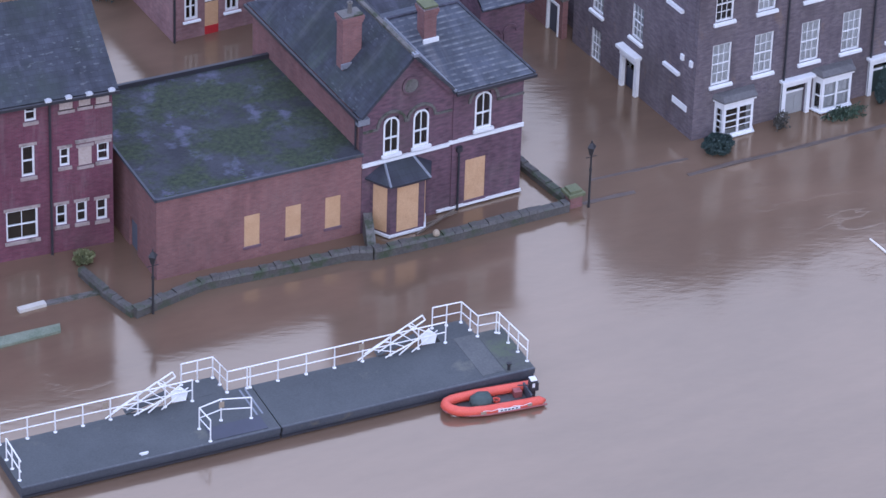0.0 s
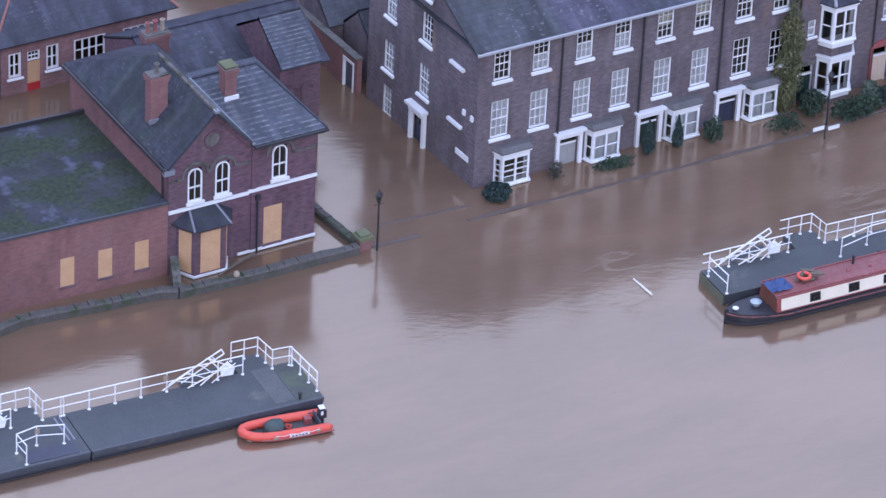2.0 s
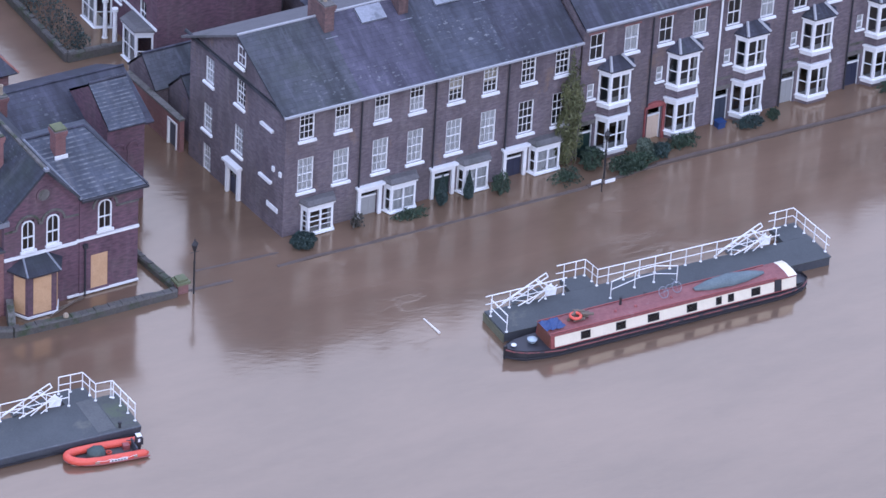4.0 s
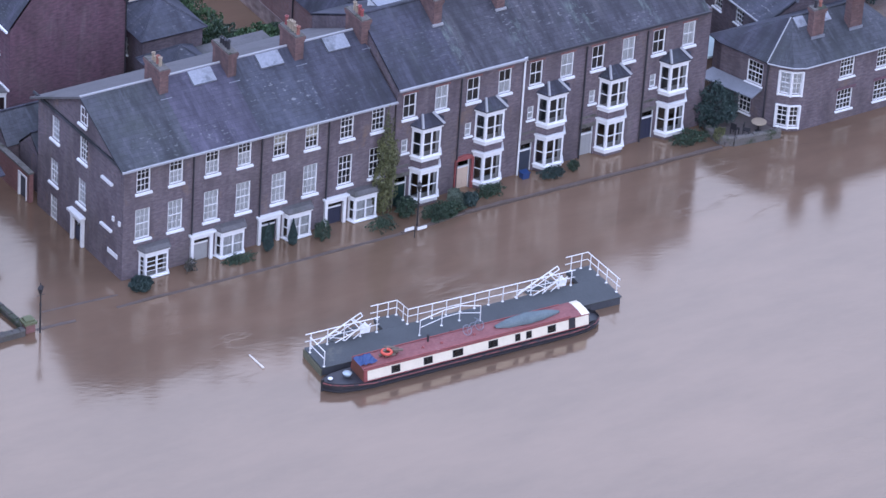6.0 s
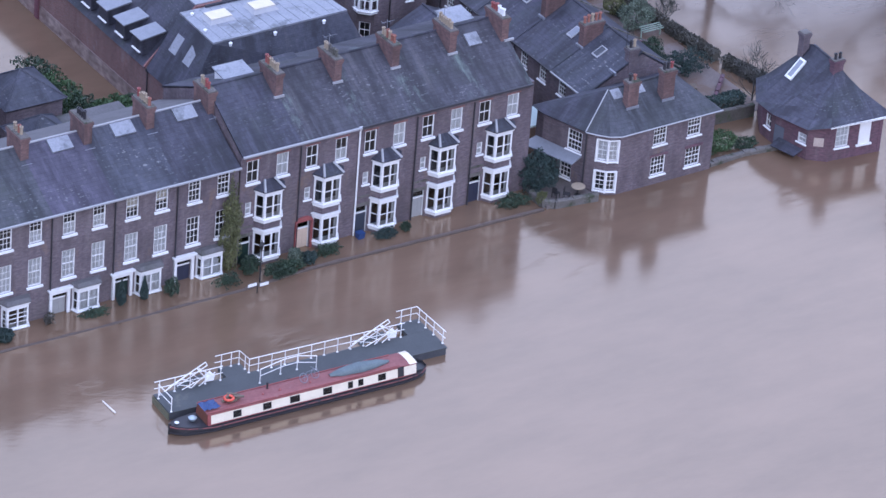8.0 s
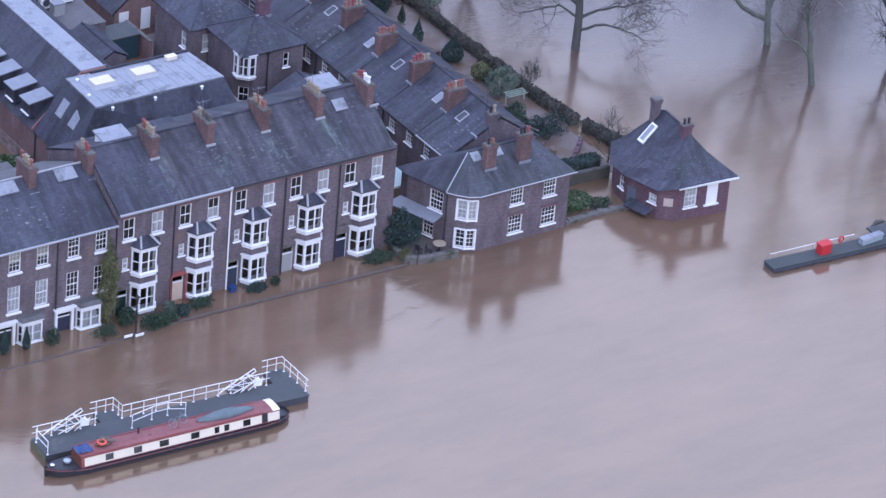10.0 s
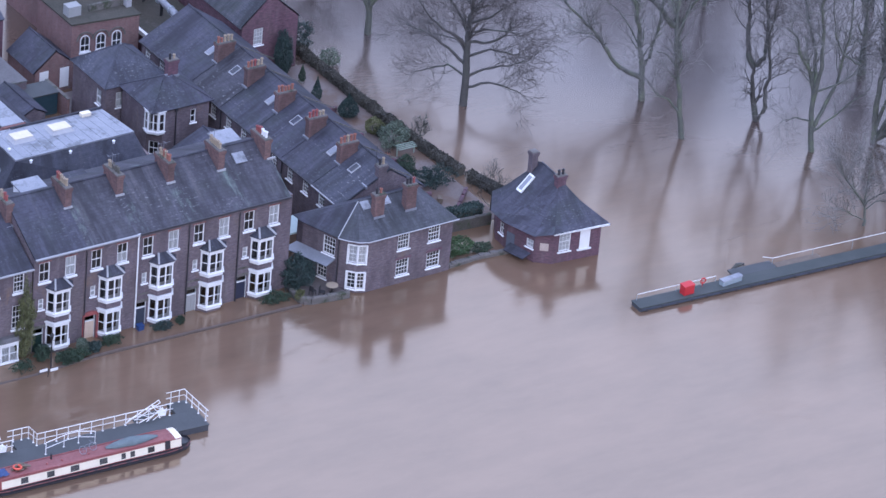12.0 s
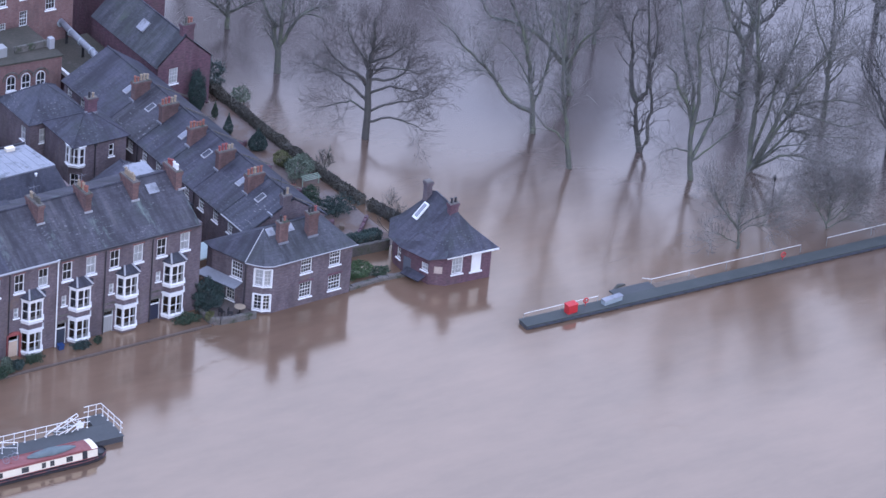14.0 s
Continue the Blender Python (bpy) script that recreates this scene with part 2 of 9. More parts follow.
BRICK_OR = courses("orange_brick", (0.160, 0.096, 0.096), (0.209, 0.127, 0.122), (0.194, 0.177, 0.191), 0.225, 0.078, 0.006, stained=0.4, vary=0.25, patch=(0.233, 0.208, 0.227), patch_at=0.58, wash=0.3)
BRICK_PINK = courses("pale_red_brick", (0.228, 0.130, 0.134), (0.291, 0.172, 0.174), (0.233, 0.208, 0.227), 0.225, 0.078, 0.006, stain=(0.136, 0.073, 0.084), stained=0.5, vary=0.3, patch=(0.291, 0.239, 0.263), patch_at=0.6, wash=0.3)
BRICK_STACK = courses("chimney_brick", (0.123, 0.078, 0.078), (0.172, 0.106, 0.100), (0.131, 0.120, 0.125), 0.225, 0.078, 0.006, stain=(0.049, 0.046, 0.050), stained=0.6, vary=0.35, wash=0.5)
SLATE = courses("slate", (0.048, 0.052, 0.074), (0.064, 0.068, 0.094), (0.036, 0.038, 0.049), 0.30, 0.15, 0.008, stain=(0.031, 0.034, 0.036), rough=0.6, patch=(0.068, 0.080, 0.079), patch_at=0.66, depth=0.4, drip=0.12, vary=0.25, fleck=0.55, wash=0.75)
SLATE_DARK = courses("dark_slate", (0.043, 0.044, 0.064), (0.056, 0.057, 0.082), (0.032, 0.032, 0.041), 0.30, 0.15, 0.008, stain=(0.026, 0.035, 0.031), stained=0.7, rough=0.62, patch=(0.052, 0.070, 0.061), patch_at=0.59, depth=0.4, drip=0.12, vary=0.25, fleck=0.25, wash=0.75)
SLATE_MOSS = courses("mossy_slate", (0.049, 0.054, 0.066), (0.070, 0.073, 0.091), (0.037, 0.038, 0.046), 0.30, 0.15, 0.008, stain=(0.040, 0.048, 0.039), stained=0.7, rough=0.66, patch=(0.061, 0.083, 0.060), patch_at=0.6, depth=0.4, drip=0.12, vary=0.25, fleck=0.3, wash=0.75)
SLATE_OLD = courses("old_mossy_slate", (0.032, 0.036, 0.049), (0.048, 0.052, 0.071), (0.024, 0.026, 0.035), 0.30, 0.15, 0.008, stain=(0.027, 0.039, 0.027), stained=0.8, rough=0.72, patch=(0.049, 0.070, 0.051), patch_at=0.57, depth=0.5, drip=0.15, vary=0.3, fleck=0.3, wash=0.45)
SLATE_VIOLET = courses("violet_slate", (0.063, 0.059, 0.091), (0.079, 0.075, 0.110), (0.040, 0.040, 0.052), 0.30, 0.15, 0.008, stain=(0.044, 0.043, 0.059), rough=0.6, patch=(0.091, 0.090, 0.117), patch_at=0.62, depth=0.4, drip=0.12, vary=0.25, fleck=0.4, wash=0.75)
SLATE_LIGHT = courses("worn_slate", (0.048, 0.055, 0.076), (0.068, 0.077, 0.103), (0.034, 0.037, 0.054), 0.30, 0.15, 0.008, stain=(0.040, 0.046, 0.048), rough=0.62, patch=(0.080, 0.091, 0.106), patch_at=0.62, depth=0.5, vary=0.3, fleck=0.9, wash=0.4)
SLATE_LICHEN = courses("lichened_slate", (0.049, 0.049, 0.064), (0.065, 0.065, 0.083), (0.033, 0.033, 0.041), 0.30, 0.15, 0.008, stained=0.7, stain=(0.031, 0.036, 0.036), rough=0.66, patch=(0.149, 0.198, 0.198), patch_at=0.62, patch_scale=0.42, depth=0.4, vary=0.25, fleck=0.5, wash=0.75, stacks=(24.78, 4.85))


def moss_roof():
    """Old felt with water stains, moss cushions, and puddles' sky sheen painted pale blue."""
    m, n, l, b = nodes_of("moss_and_felt")
    p = place_of(n, l)
    c = mix_of(n, l, ramp_of(n, l, noise_of(n, l, p, 0.5, 6, 0.65), 0.35, 0.65), (0.02, 0.022, 0.029), (0.042, 0.045, 0.058))
    c = mix_of(n, l, ramp_of(n, l, noise_of(n, l, p, 0.75, 5, 0.6), 0.54, 0.64), c, (0.078, 0.082, 0.125))
    green = mix_of(n, l, ramp_of(n, l, noise_of(n, l, p, 4.0, 4, 0.6), 0.35, 0.65), (0.01, 0.019, 0.011), (0.034, 0.046, 0.022))
    c = mix_of(n, l, ramp_of(n, l, noise_of(n, l, place_of(n, l, 1, 1.15, 1), 0.42, 7, 0.68), 0.44, 0.56), c, green)
    l.new(c, b.inputs["Base Color"])
    b.inputs["Roughness"].default_value = 0.85
    bump_of(n, l, b, noise_of(n, l, p, 5.0, 5, 0.6), 0.9, 0.06)
    return m


MOSS = moss_roof()
FELT = surf("wet_felt", (0.028, 0.03, 0.022), (0.062, 0.056, 0.046), 0.4, 0.85, 0, 0.6, 5, (0.085, 0.08, 0.075), 0.6, 0.5)
WETSTONE = surf("wet_dark_stone", (0.052, 0.05, 0.048), (0.1, 0.094, 0.09), 2.4, 0.75, 0, 0.9, 9, (0.04, 0.055, 0.03), 0.5, 1.2)
SILTSTONE = surf("silted_stone", (0.07, 0.053, 0.046), (0.1, 0.078, 0.068), 1.8, 0.6, 0, 0.5, 10)
WHITE = plain("white_paint", (0.74, 0.76, 0.79), 0.45)
GUTTER = plain("dull_white_gutter", (0.34, 0.35, 0.38), 0.5)
DULLBLUE = plain("dull_blue_door_paint", (0.04, 0.05, 0.075), 0.5)
GLASS = glass_of("window_glass")
CURTAIN = surf("net_curtain", (0.72, 0.73, 0.75), (0.58, 0.59, 0.62), 5, 0.9)
BLIND = plain("cream_blind", (0.62, 0.57, 0.47), 0.8)
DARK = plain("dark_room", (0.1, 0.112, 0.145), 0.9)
PALEBOARD = surf("weathered_pale_board", (0.34, 0.28, 0.25), (0.44, 0.38, 0.35), 1.5, 0.8, 0, 0.2, 14)
PLY = surf("plywood", (0.43, 0.265, 0.14), (0.52, 0.34, 0.2), 1.5, 0.75, 0, 0.2, 20)
STONE = surf("weathered_stone", (0.085, 0.08, 0.078), (0.14, 0.132, 0.128), 1.8, 0.85, 0, 0.7, 12, (0.04, 0.048, 0.03), 0.5, 1.2)
SILLSTONE = surf("pale_sill_stone", (0.24, 0.2, 0.19), (0.35, 0.3, 0.29), 1.6, 0.85, 0, 0.5, 12, (0.08, 0.08, 0.07), 0.55, 1.2)
RUBBLE = courses("pale_rubble", (0.2, 0.15, 0.145), (0.3, 0.25, 0.24), (0.17, 0.15, 0.15), 0.42, 0.24, 0.02, stain=(0.13, 0.07, 0.06), stained=0.7, vary=0.6, wash=0.4)
LEAD = surf("lead_sheet", (0.17, 0.185, 0.22), (0.23, 0.245, 0.285), 2.0, 0.5, 0.2, 0.2)
LEADROOF = surf("grey_felt_roof", (0.085, 0.083, 0.09), (0.125, 0.122, 0.13), 0.8, 0.8, 0, 0.3, 7, (0.07, 0.074, 0.07), 0.56, 0.5)
FLATROOF = surf("pale_sheet_roof", (0.19, 0.205, 0.245), (0.265, 0.28, 0.32), 0.8, 0.5, 0.1, 0.15, 7, (0.12, 0.13, 0.15), 0.52, 0.7)
BLACK = plain("black_paint", (0.03, 0.03, 0.038), 0.5)
IRON = plain("black_iron", (0.035, 0.035, 0.04), 0.55, 0.3)
DECK = surf("gritted_deck", (0.046, 0.052, 0.057), (0.07, 0.077, 0.083), 0.5, 0.75, 0, 0.4, 14, (0.11, 0.112, 0.1), 0.62, 0.45)
DECK_SIDE = surf("blue_black_hull", (0.04, 0.046, 0.06), (0.06, 0.066, 0.082), 1.2, 0.6, 0, 0.3, 9, (0.1, 0.09, 0.075), 0.6, 1.0)
RAIL = plain("white_rail", (0.8, 0.8, 0.8), 0.4)
CREAM = plain("cream_paint", (0.74, 0.68, 0.56), 0.4)
MAROON = surf("maroon_paint", (0.2, 0.05, 0.05), (0.27, 0.085, 0.085), 1.5, 0.55, 0, 0.2, 9, (0.33, 0.2, 0.2), 0.6, 1.3)
TARP = surf("blue_grey_tarpaulin", (0.075, 0.1, 0.11), (0.125, 0.16, 0.175), 1.3, 0.6, 0, 0.6)
ORANGE = surf("orange_rubber", (0.52, 0.07, 0.045), (0.6, 0.1, 0.065), 2.0, 0.5, 0, 0.15)
RED = plain("red_paint", (0.46, 0.028, 0.035), 0.45)
BLUE = plain("blue_plastic", (0.022, 0.052, 0.165), 0.45)
TERRA = surf("terracotta", (0.28, 0.12, 0.09), (0.2, 0.085, 0.07), 6, 0.8)
BUFF = surf("buff_clay", (0.34, 0.28, 0.21), (0.25, 0.21, 0.16), 6, 0.8)
GREYDOOR = plain("grey_door_paint", (0.3, 0.31, 0.32), 0.45)
NAVY = plain("navy_door_paint", (0.025, 0.03, 0.06), 0.4)
GREEN = plain("green_door_paint", (0.014, 0.032, 0.028), 0.4)
PALEDOOR = plain("pale_wood_door", (0.55, 0.45, 0.36), 0.6)
EARTH = surf("wet_paving", (0.09, 0.078, 0.076), (0.14, 0.125, 0.122), 0.8, 0.6, 0, 0.4, 8)
GRAVEL = surf("wet_gravel", (0.1, 0.078, 0.07), (0.17, 0.145, 0.14), 0.6, 0.45, 0, 0.4, 9, (0.1, 0.066, 0.048), 0.46, 0.3)
BARK = surf("bark", (0.05, 0.05, 0.052), (0.082, 0.082, 0.078), 2.5, 0.95, 0, 0.8, 20, (0.066, 0.076, 0.062), 0.52, 0.6)
TWIG = plain("twig_bark", (0.165, 0.16, 0.158), 0.9)
DARK_TWIG = plain("dark_twig_bark", (0.09, 0.082, 0.08), 0.9)
BARK_MOSS = surf("mossy_bark", (0.07, 0.077, 0.073), (0.115, 0.124, 0.11), 2.0, 0.95, 0, 0.7, 16, (0.12, 0.14, 0.1), 0.5, 0.6)
WOOD = surf("wet_timber", (0.1, 0.08, 0.065), (0.16, 0.13, 0.105), 2, 0.85, 0, 0.5)
GREYBOX = plain("galvanised_sheet", (0.38, 0.45, 0.5), 0.4, 0.3)


def leaf(name, a, b_):
    m, n, l, b = nodes_of(name)
    r = n.new("ShaderNodeNewGeometry")
    c = mix_of(n, l, r.outputs["Random Per Island"], a, b_)
    l.new(mix_of(n, l, ramp_of(n, l, noise_of(n, l, place_of(n, l), 0.9, 3), 0.3, 0.7), c, [v * 0.6 for v in a]), b.inputs["Base Color"])
    b.inputs["Roughness"].default_value = 0.65
    return m


LEAF_DARK = leaf("dark_leaves", (0.03, 0.056, 0.056), (0.054, 0.09, 0.08))
LEAF = leaf("green_leaves", (0.034, 0.062, 0.042), (0.064, 0.105, 0.062))
MOSS_GREEN = leaf("moss_green", (0.016, 0.03, 0.012), (0.036, 0.056, 0.022))
LEAF_BRIGHT = leaf("bright_leaves", (0.05, 0.1, 0.045), (0.1, 0.17, 0.075))
LEAF_YELLOW = leaf("yellow_green_leaves", (0.11, 0.125, 0.055), (0.19, 0.195, 0.09))
LEAF_GREY = leaf("grey_green_leaves", (0.11, 0.15, 0.115), (0.18, 0.225, 0.175))
LEAF_BROWN = leaf("brown_hedge_leaves", (0.07, 0.07, 0.064), (0.11, 0.106, 0.09))


# ---- building kit ----
class Geo:
    """Vertices and faces of one mesh to be."""

    def __init__(self):
        self.v, self.f = [], []

    def put(self, verts, faces, m=None):
        k = len(self.v)
        self.v += [tuple(m @ Vector(p)) for p in verts] if m else [tuple(p) for p in verts]
        self.f += [[i + k for i in f] for f in faces]
        return self

    def add(self, other, m=None):
        return self.put(other.v, other.f, m)

    def box(self, x0, x1, y0, y1, z0, z1, m=None):
        p = [(x, y, z) for z in (z0, z1) for y in (y0, y1) for x in (x0, x1)]
        return self.put(p, [(0, 2, 3, 1), (4, 5, 7, 6), (0, 1, 5, 4), (2, 6, 7, 3), (0, 4, 6, 2), (1, 3, 7, 5)], m)

    def prism(self, base, way, m=None):
        """A flat outline pushed along way."""
        n, way = len(base), Vector(way)
        p = [Vector(b) for b in base]
        q = p + [b + way for b in p]
        f = [list(range(n))[::-1], list(range(n, 2 * n))] + [[i, (i + 1) % n, n + (i + 1) % n, n + i] for i in range(n)]
        return self.put(q, f, m)

    def slab(self, quad, thick, m=None):
        a, b, c = (Vector(p) for p in quad[:3])
        return self.prism(quad, (b - a).cross(c - a).normalized() * -thick, m)

    def tube(self, path, radius, sides=6, m=None, cap=True):
        """A round rod along a path; radius is a number or one for each point."""
        pts = [Vector(p) for p in path]
        rad = radius if isinstance(radius, (list, tuple)) else [radius] * len(pts)
        verts, faces = [], []
        for i, p in enumerate(pts):
            d = (pts[min(i + 1, len(pts) - 1)] - pts[max(i - 1, 0)]).normalized()
            a = d.cross(Vector((0, 0, 1)) if abs(d.z) < 0.9 else Vector((1, 0, 0))).normalized()
            b = d.cross(a)
            for k in range(sides):
                t = 2 * math.pi * (k + 0.5) / sides
                verts.append(p + (a * math.cos(t) + b * math.sin(t)) * rad[i])
        for i in range(len(pts) - 1):
            for k in range(sides):
                faces.append((i * sides + k, i * sides + (k + 1) % sides, (i + 1) * sides + (k + 1) % sides, (i + 1) * sides + k))
        if cap:
            faces += [list(range(sides))[::-1], list(range(len(verts) - sides, len(verts)))]
        return self.put(verts, faces, m)

    def lathe(self, rings, sides=10, m=None):
        """Rings of (radius, z) turned round z."""
        verts = [(r * math.cos(2 * math.pi * k / sides), r * math.sin(2 * math.pi * k / sides), z) for r, z in rings for k in range(sides)]
        faces = [(i * sides + k, i * sides + (k + 1) % sides, (i + 1) * sides + (k + 1) % sides, (i + 1) * sides + k) for i in range(len(rings) - 1) for k in range(sides)]
        faces += [list(range(sides))[::-1], list(range(len(verts) - sides, len(verts)))]
        return self.put(verts, faces, m)

    def wall(self, length, height, thick, holes=(), m=None):
        """A wall along x with its outer face at y = 0 and rectangular holes (x0, x1, z0, z1) through it."""
        xs = sorted({0.0, length, *(h[0] for h in holes), *(h[1] for h in holes)})
        zs = sorted({0.0, height, *(h[2] for h in holes), *(h[3] for h in holes)})
        nx, nz = len(xs) - 1, len(zs) - 1

        def solid(i, k):
            if not (0 <= i < nx and 0 <= k < nz):
                return False
            x, z = (xs[i] + xs[i + 1]) / 2, (zs[k] + zs[k + 1]) / 2
            return not any(h[0] < x < h[1] and h[2] < z < h[3] for h in holes)

        verts = [(x, y, z) for y in (0, thick) for z in zs for x in xs]
        at = lambda i, k, b: b * (nx + 1) * (nz + 1) + k * (nx + 1) + i
        faces = []
        for i in range(nx):
            for k in range(nz):
                if not solid(i, k):
                    continue
                faces.append((at(i, k, 0), at(i + 1, k, 0), at(i + 1, k + 1, 0), at(i, k + 1, 0)))
                faces.append((at(i, k, 1), at(i, k + 1, 1), at(i + 1, k + 1, 1), at(i + 1, k, 1)))
                if not solid(i - 1, k):
                    faces.append((at(i, k, 0), at(i, k + 1, 0), at(i, k + 1, 1), at(i, k, 1)))
                if not solid(i + 1, k):
                    faces.append((at(i + 1, k, 0), at(i + 1, k, 1), at(i + 1, k + 1, 1), at(i + 1, k + 1, 0)))
                if not solid(i, k - 1):
                    faces.append((at(i, k, 0), at(i, k, 1), at(i + 1, k, 1), at(i + 1, k, 0)))
                if not solid(i, k + 1):
                    faces.append((at(i, k + 1, 0), at(i + 1, k + 1, 0), at(i + 1, k + 1, 1), at(i, k + 1, 1)))
        return self.put(verts, faces, m)


def mesh_of(name, geo, material, smooth=False):
    me = bpy.data.meshes.new(name)
    me.from_pydata(geo.v, [], geo.f)
    me.materials.append(material)
    if smooth:
        me.polygons.foreach_set("use_smooth", [True] * len(me.polygons))
    me.update()
    return me


def part(name, geo, material, parent=None, label="", m=None, smooth=False):
    """One mesh object, under a thing or a part. geo: a Geo, or mesh data to share."""
    data = geo if isinstance(geo, bpy.types.Mesh) else mesh_of(name, geo, material, smooth)
    ob = new(name, data)
    if parent:
        ob.parent = parent
    if m:
        ob.matrix_local = m
    if label:
        ob["label"] = label
    return ob


def thing(name, x, y, z, label, category, group="", kind="", turn=0.0):
    ob = new(name)
    ob.empty_display_size = 0.2
    ob.matrix_world = pose(x, y, z, 0, 0, turn)
    return tagged(ob, label, category, group, kind)


SHARED = {}


def shared(key, build, material, smooth=False):
    if key not in SHARED:
        SHARED[key] = mesh_of(key[0], build(), material, smooth)
    return SHARED[key]


def ring_of(w, h, fr, depth=0.09):
    """The outer frame of a window, in one piece: foot at z = 0, middle at x = 0, face at y = 0."""
    v = [(x, y, z) for y in (0, depth) for k in (0, fr) for x, z in ((-w / 2 + k, k), (w / 2 - k, k), (w / 2 - k, h - k), (-w / 2 + k, h - k))]
    f = []
    for i in range(4):
        j = (i + 1) % 4
        f += [(i, j, 4 + j, 4 + i), (8 + j, 8 + i, 12 + i, 12 + j), (8 + i, 8 + j, j, i), (4 + i, 4 + j, 12 + j, 12 + i)]
    return Geo().put(v, f)


def bars_of(w, h, cols, rows, fr, bar, depth=0.09, meet=True):
    """The glazing bars of a window, each a piece with its name."""
    out = []
    if meet:
        out.append(("meeting_rail", Geo().box(-w / 2 + fr, w / 2 - fr, 0.006, depth - 0.02, h * 0.5 - 0.03, h * 0.5 + 0.03)))
    for i in range(1, cols):
        x = -w / 2 + fr + (w - 2 * fr) * i / cols
        out.append(("glazing_bar", Geo().box(x - bar / 2, x + bar / 2, 0.012, 0.05, fr, h - fr)))
    for k in range(1, rows):
        if meet and rows % 2 == 0 and k == rows // 2:
            continue
        z = fr + (h - 2 * fr) * k / rows
        out.append(("glazing_bar", Geo().box(-w / 2 + fr, w / 2 - fr, 0.016, 0.046, z - bar / 2, z + bar / 2)))
    return out


def glaze(parent, w, h, cols, rows, fr, bar, meet=True, m=None):
    """Glazing bars set into a frame."""
    key = (round(w, 2), round(h, 2), cols, rows, bar, fr, meet)
    for k, (name, geo) in enumerate(bars_of(w, h, cols, rows, fr, bar, meet=meet)):
        part(name, shared((name, k, *key), lambda: geo, WHITE), WHITE, parent, "", m or Matrix())


def window(parent, x, y, z, w, h, cols=3, rows=4, turn=0.0, sill=0.16, inside="net", name="window", bar=0.03, fr=0.085, meet=True):
    """A window in a wall that faces -y before its turn: joinery, pane, sill and what hangs behind it. (x, y, z): middle of the foot, on the wall's face."""
    key = (round(w, 2), round(h, 2), cols, rows, bar, fr, meet)
    m = pose(x, y, z, 0, 0, turn)
    win = part(name, shared((name, *key), lambda: ring_of(w, h, fr), WHITE), WHITE, parent, "", m @ Matrix.Translation((0, 0.07, 0)))
    glaze(win, w, h, cols, rows, fr, bar, meet)
    pane = part("pane", shared(("pane", *key[:2]), lambda: Geo().put([(-w / 2 + 0.02, 0.048, 0.02), (w / 2 - 0.02, 0.048, 0.02), (w / 2 - 0.02, 0.048, h - 0.02), (-w / 2 + 0.02, 0.048, h - 0.02)], [(0, 1, 2, 3)]), GLASS), GLASS, win, "clear glass")
    pane.visible_shadow = False
    if sill:
        part("sill", shared(("sill", round(w, 2), sill), lambda: Geo().prism([(-w / 2 - 0.1, -0.13, -sill), (-w / 2 - 0.1, -0.13, -0.04), (-w / 2 - 0.1, 0.0, 0.0), (-w / 2 - 0.1, 0.0, -sill)], (w + 0.2, 0, 0)), WHITE), WHITE, win, "", Matrix.Translation((0, -0.07, 0)))
    if inside == "net":
        part("curtain", shared(("curtain", *key[:2]), lambda: curtain_of(w - 0.1, h - 0.08), CURTAIN), CURTAIN, win, "white net curtain", Matrix.Translation((0, 0.1, 0.04)))
    elif inside == "half":
        part("curtain", shared(("half_curtain", *key[:2]), lambda: curtain_of(w - 0.1, h * 0.48), CURTAIN), CURTAIN, win, "white half curtain", Matrix.Translation((0, 0.1, 0.04)))
    elif inside == "blind":
        part("blind", shared(("blind", *key[:2]), lambda: Geo().box(-w / 2 + 0.06, w / 2 - 0.06, 0.15, 0.16, h * 0.35, h - 0.04), BLIND), BLIND, win, "cream roller blind")
    return win


def curtain_of(w, h):
    g, n = Geo(), 12
    top = [(-w / 2 + w * i / n, 0.03 * math.sin(i * 2.1), h) for i in range(n + 1)]
    low = [(x, y * 1.3, 0) for x, y, _ in top]
    return g.put(top + low, [(i, n + 1 + i, n + 2 + i, i + 1) for i in range(n)])


def bay_plan(W, F, D, off=0.0):
    return [(-W / 2 - off, 0), (-F / 2 - off * 0.7, -D - off), (F / 2 + off * 0.7, -D - off), (W / 2 + off, 0)]


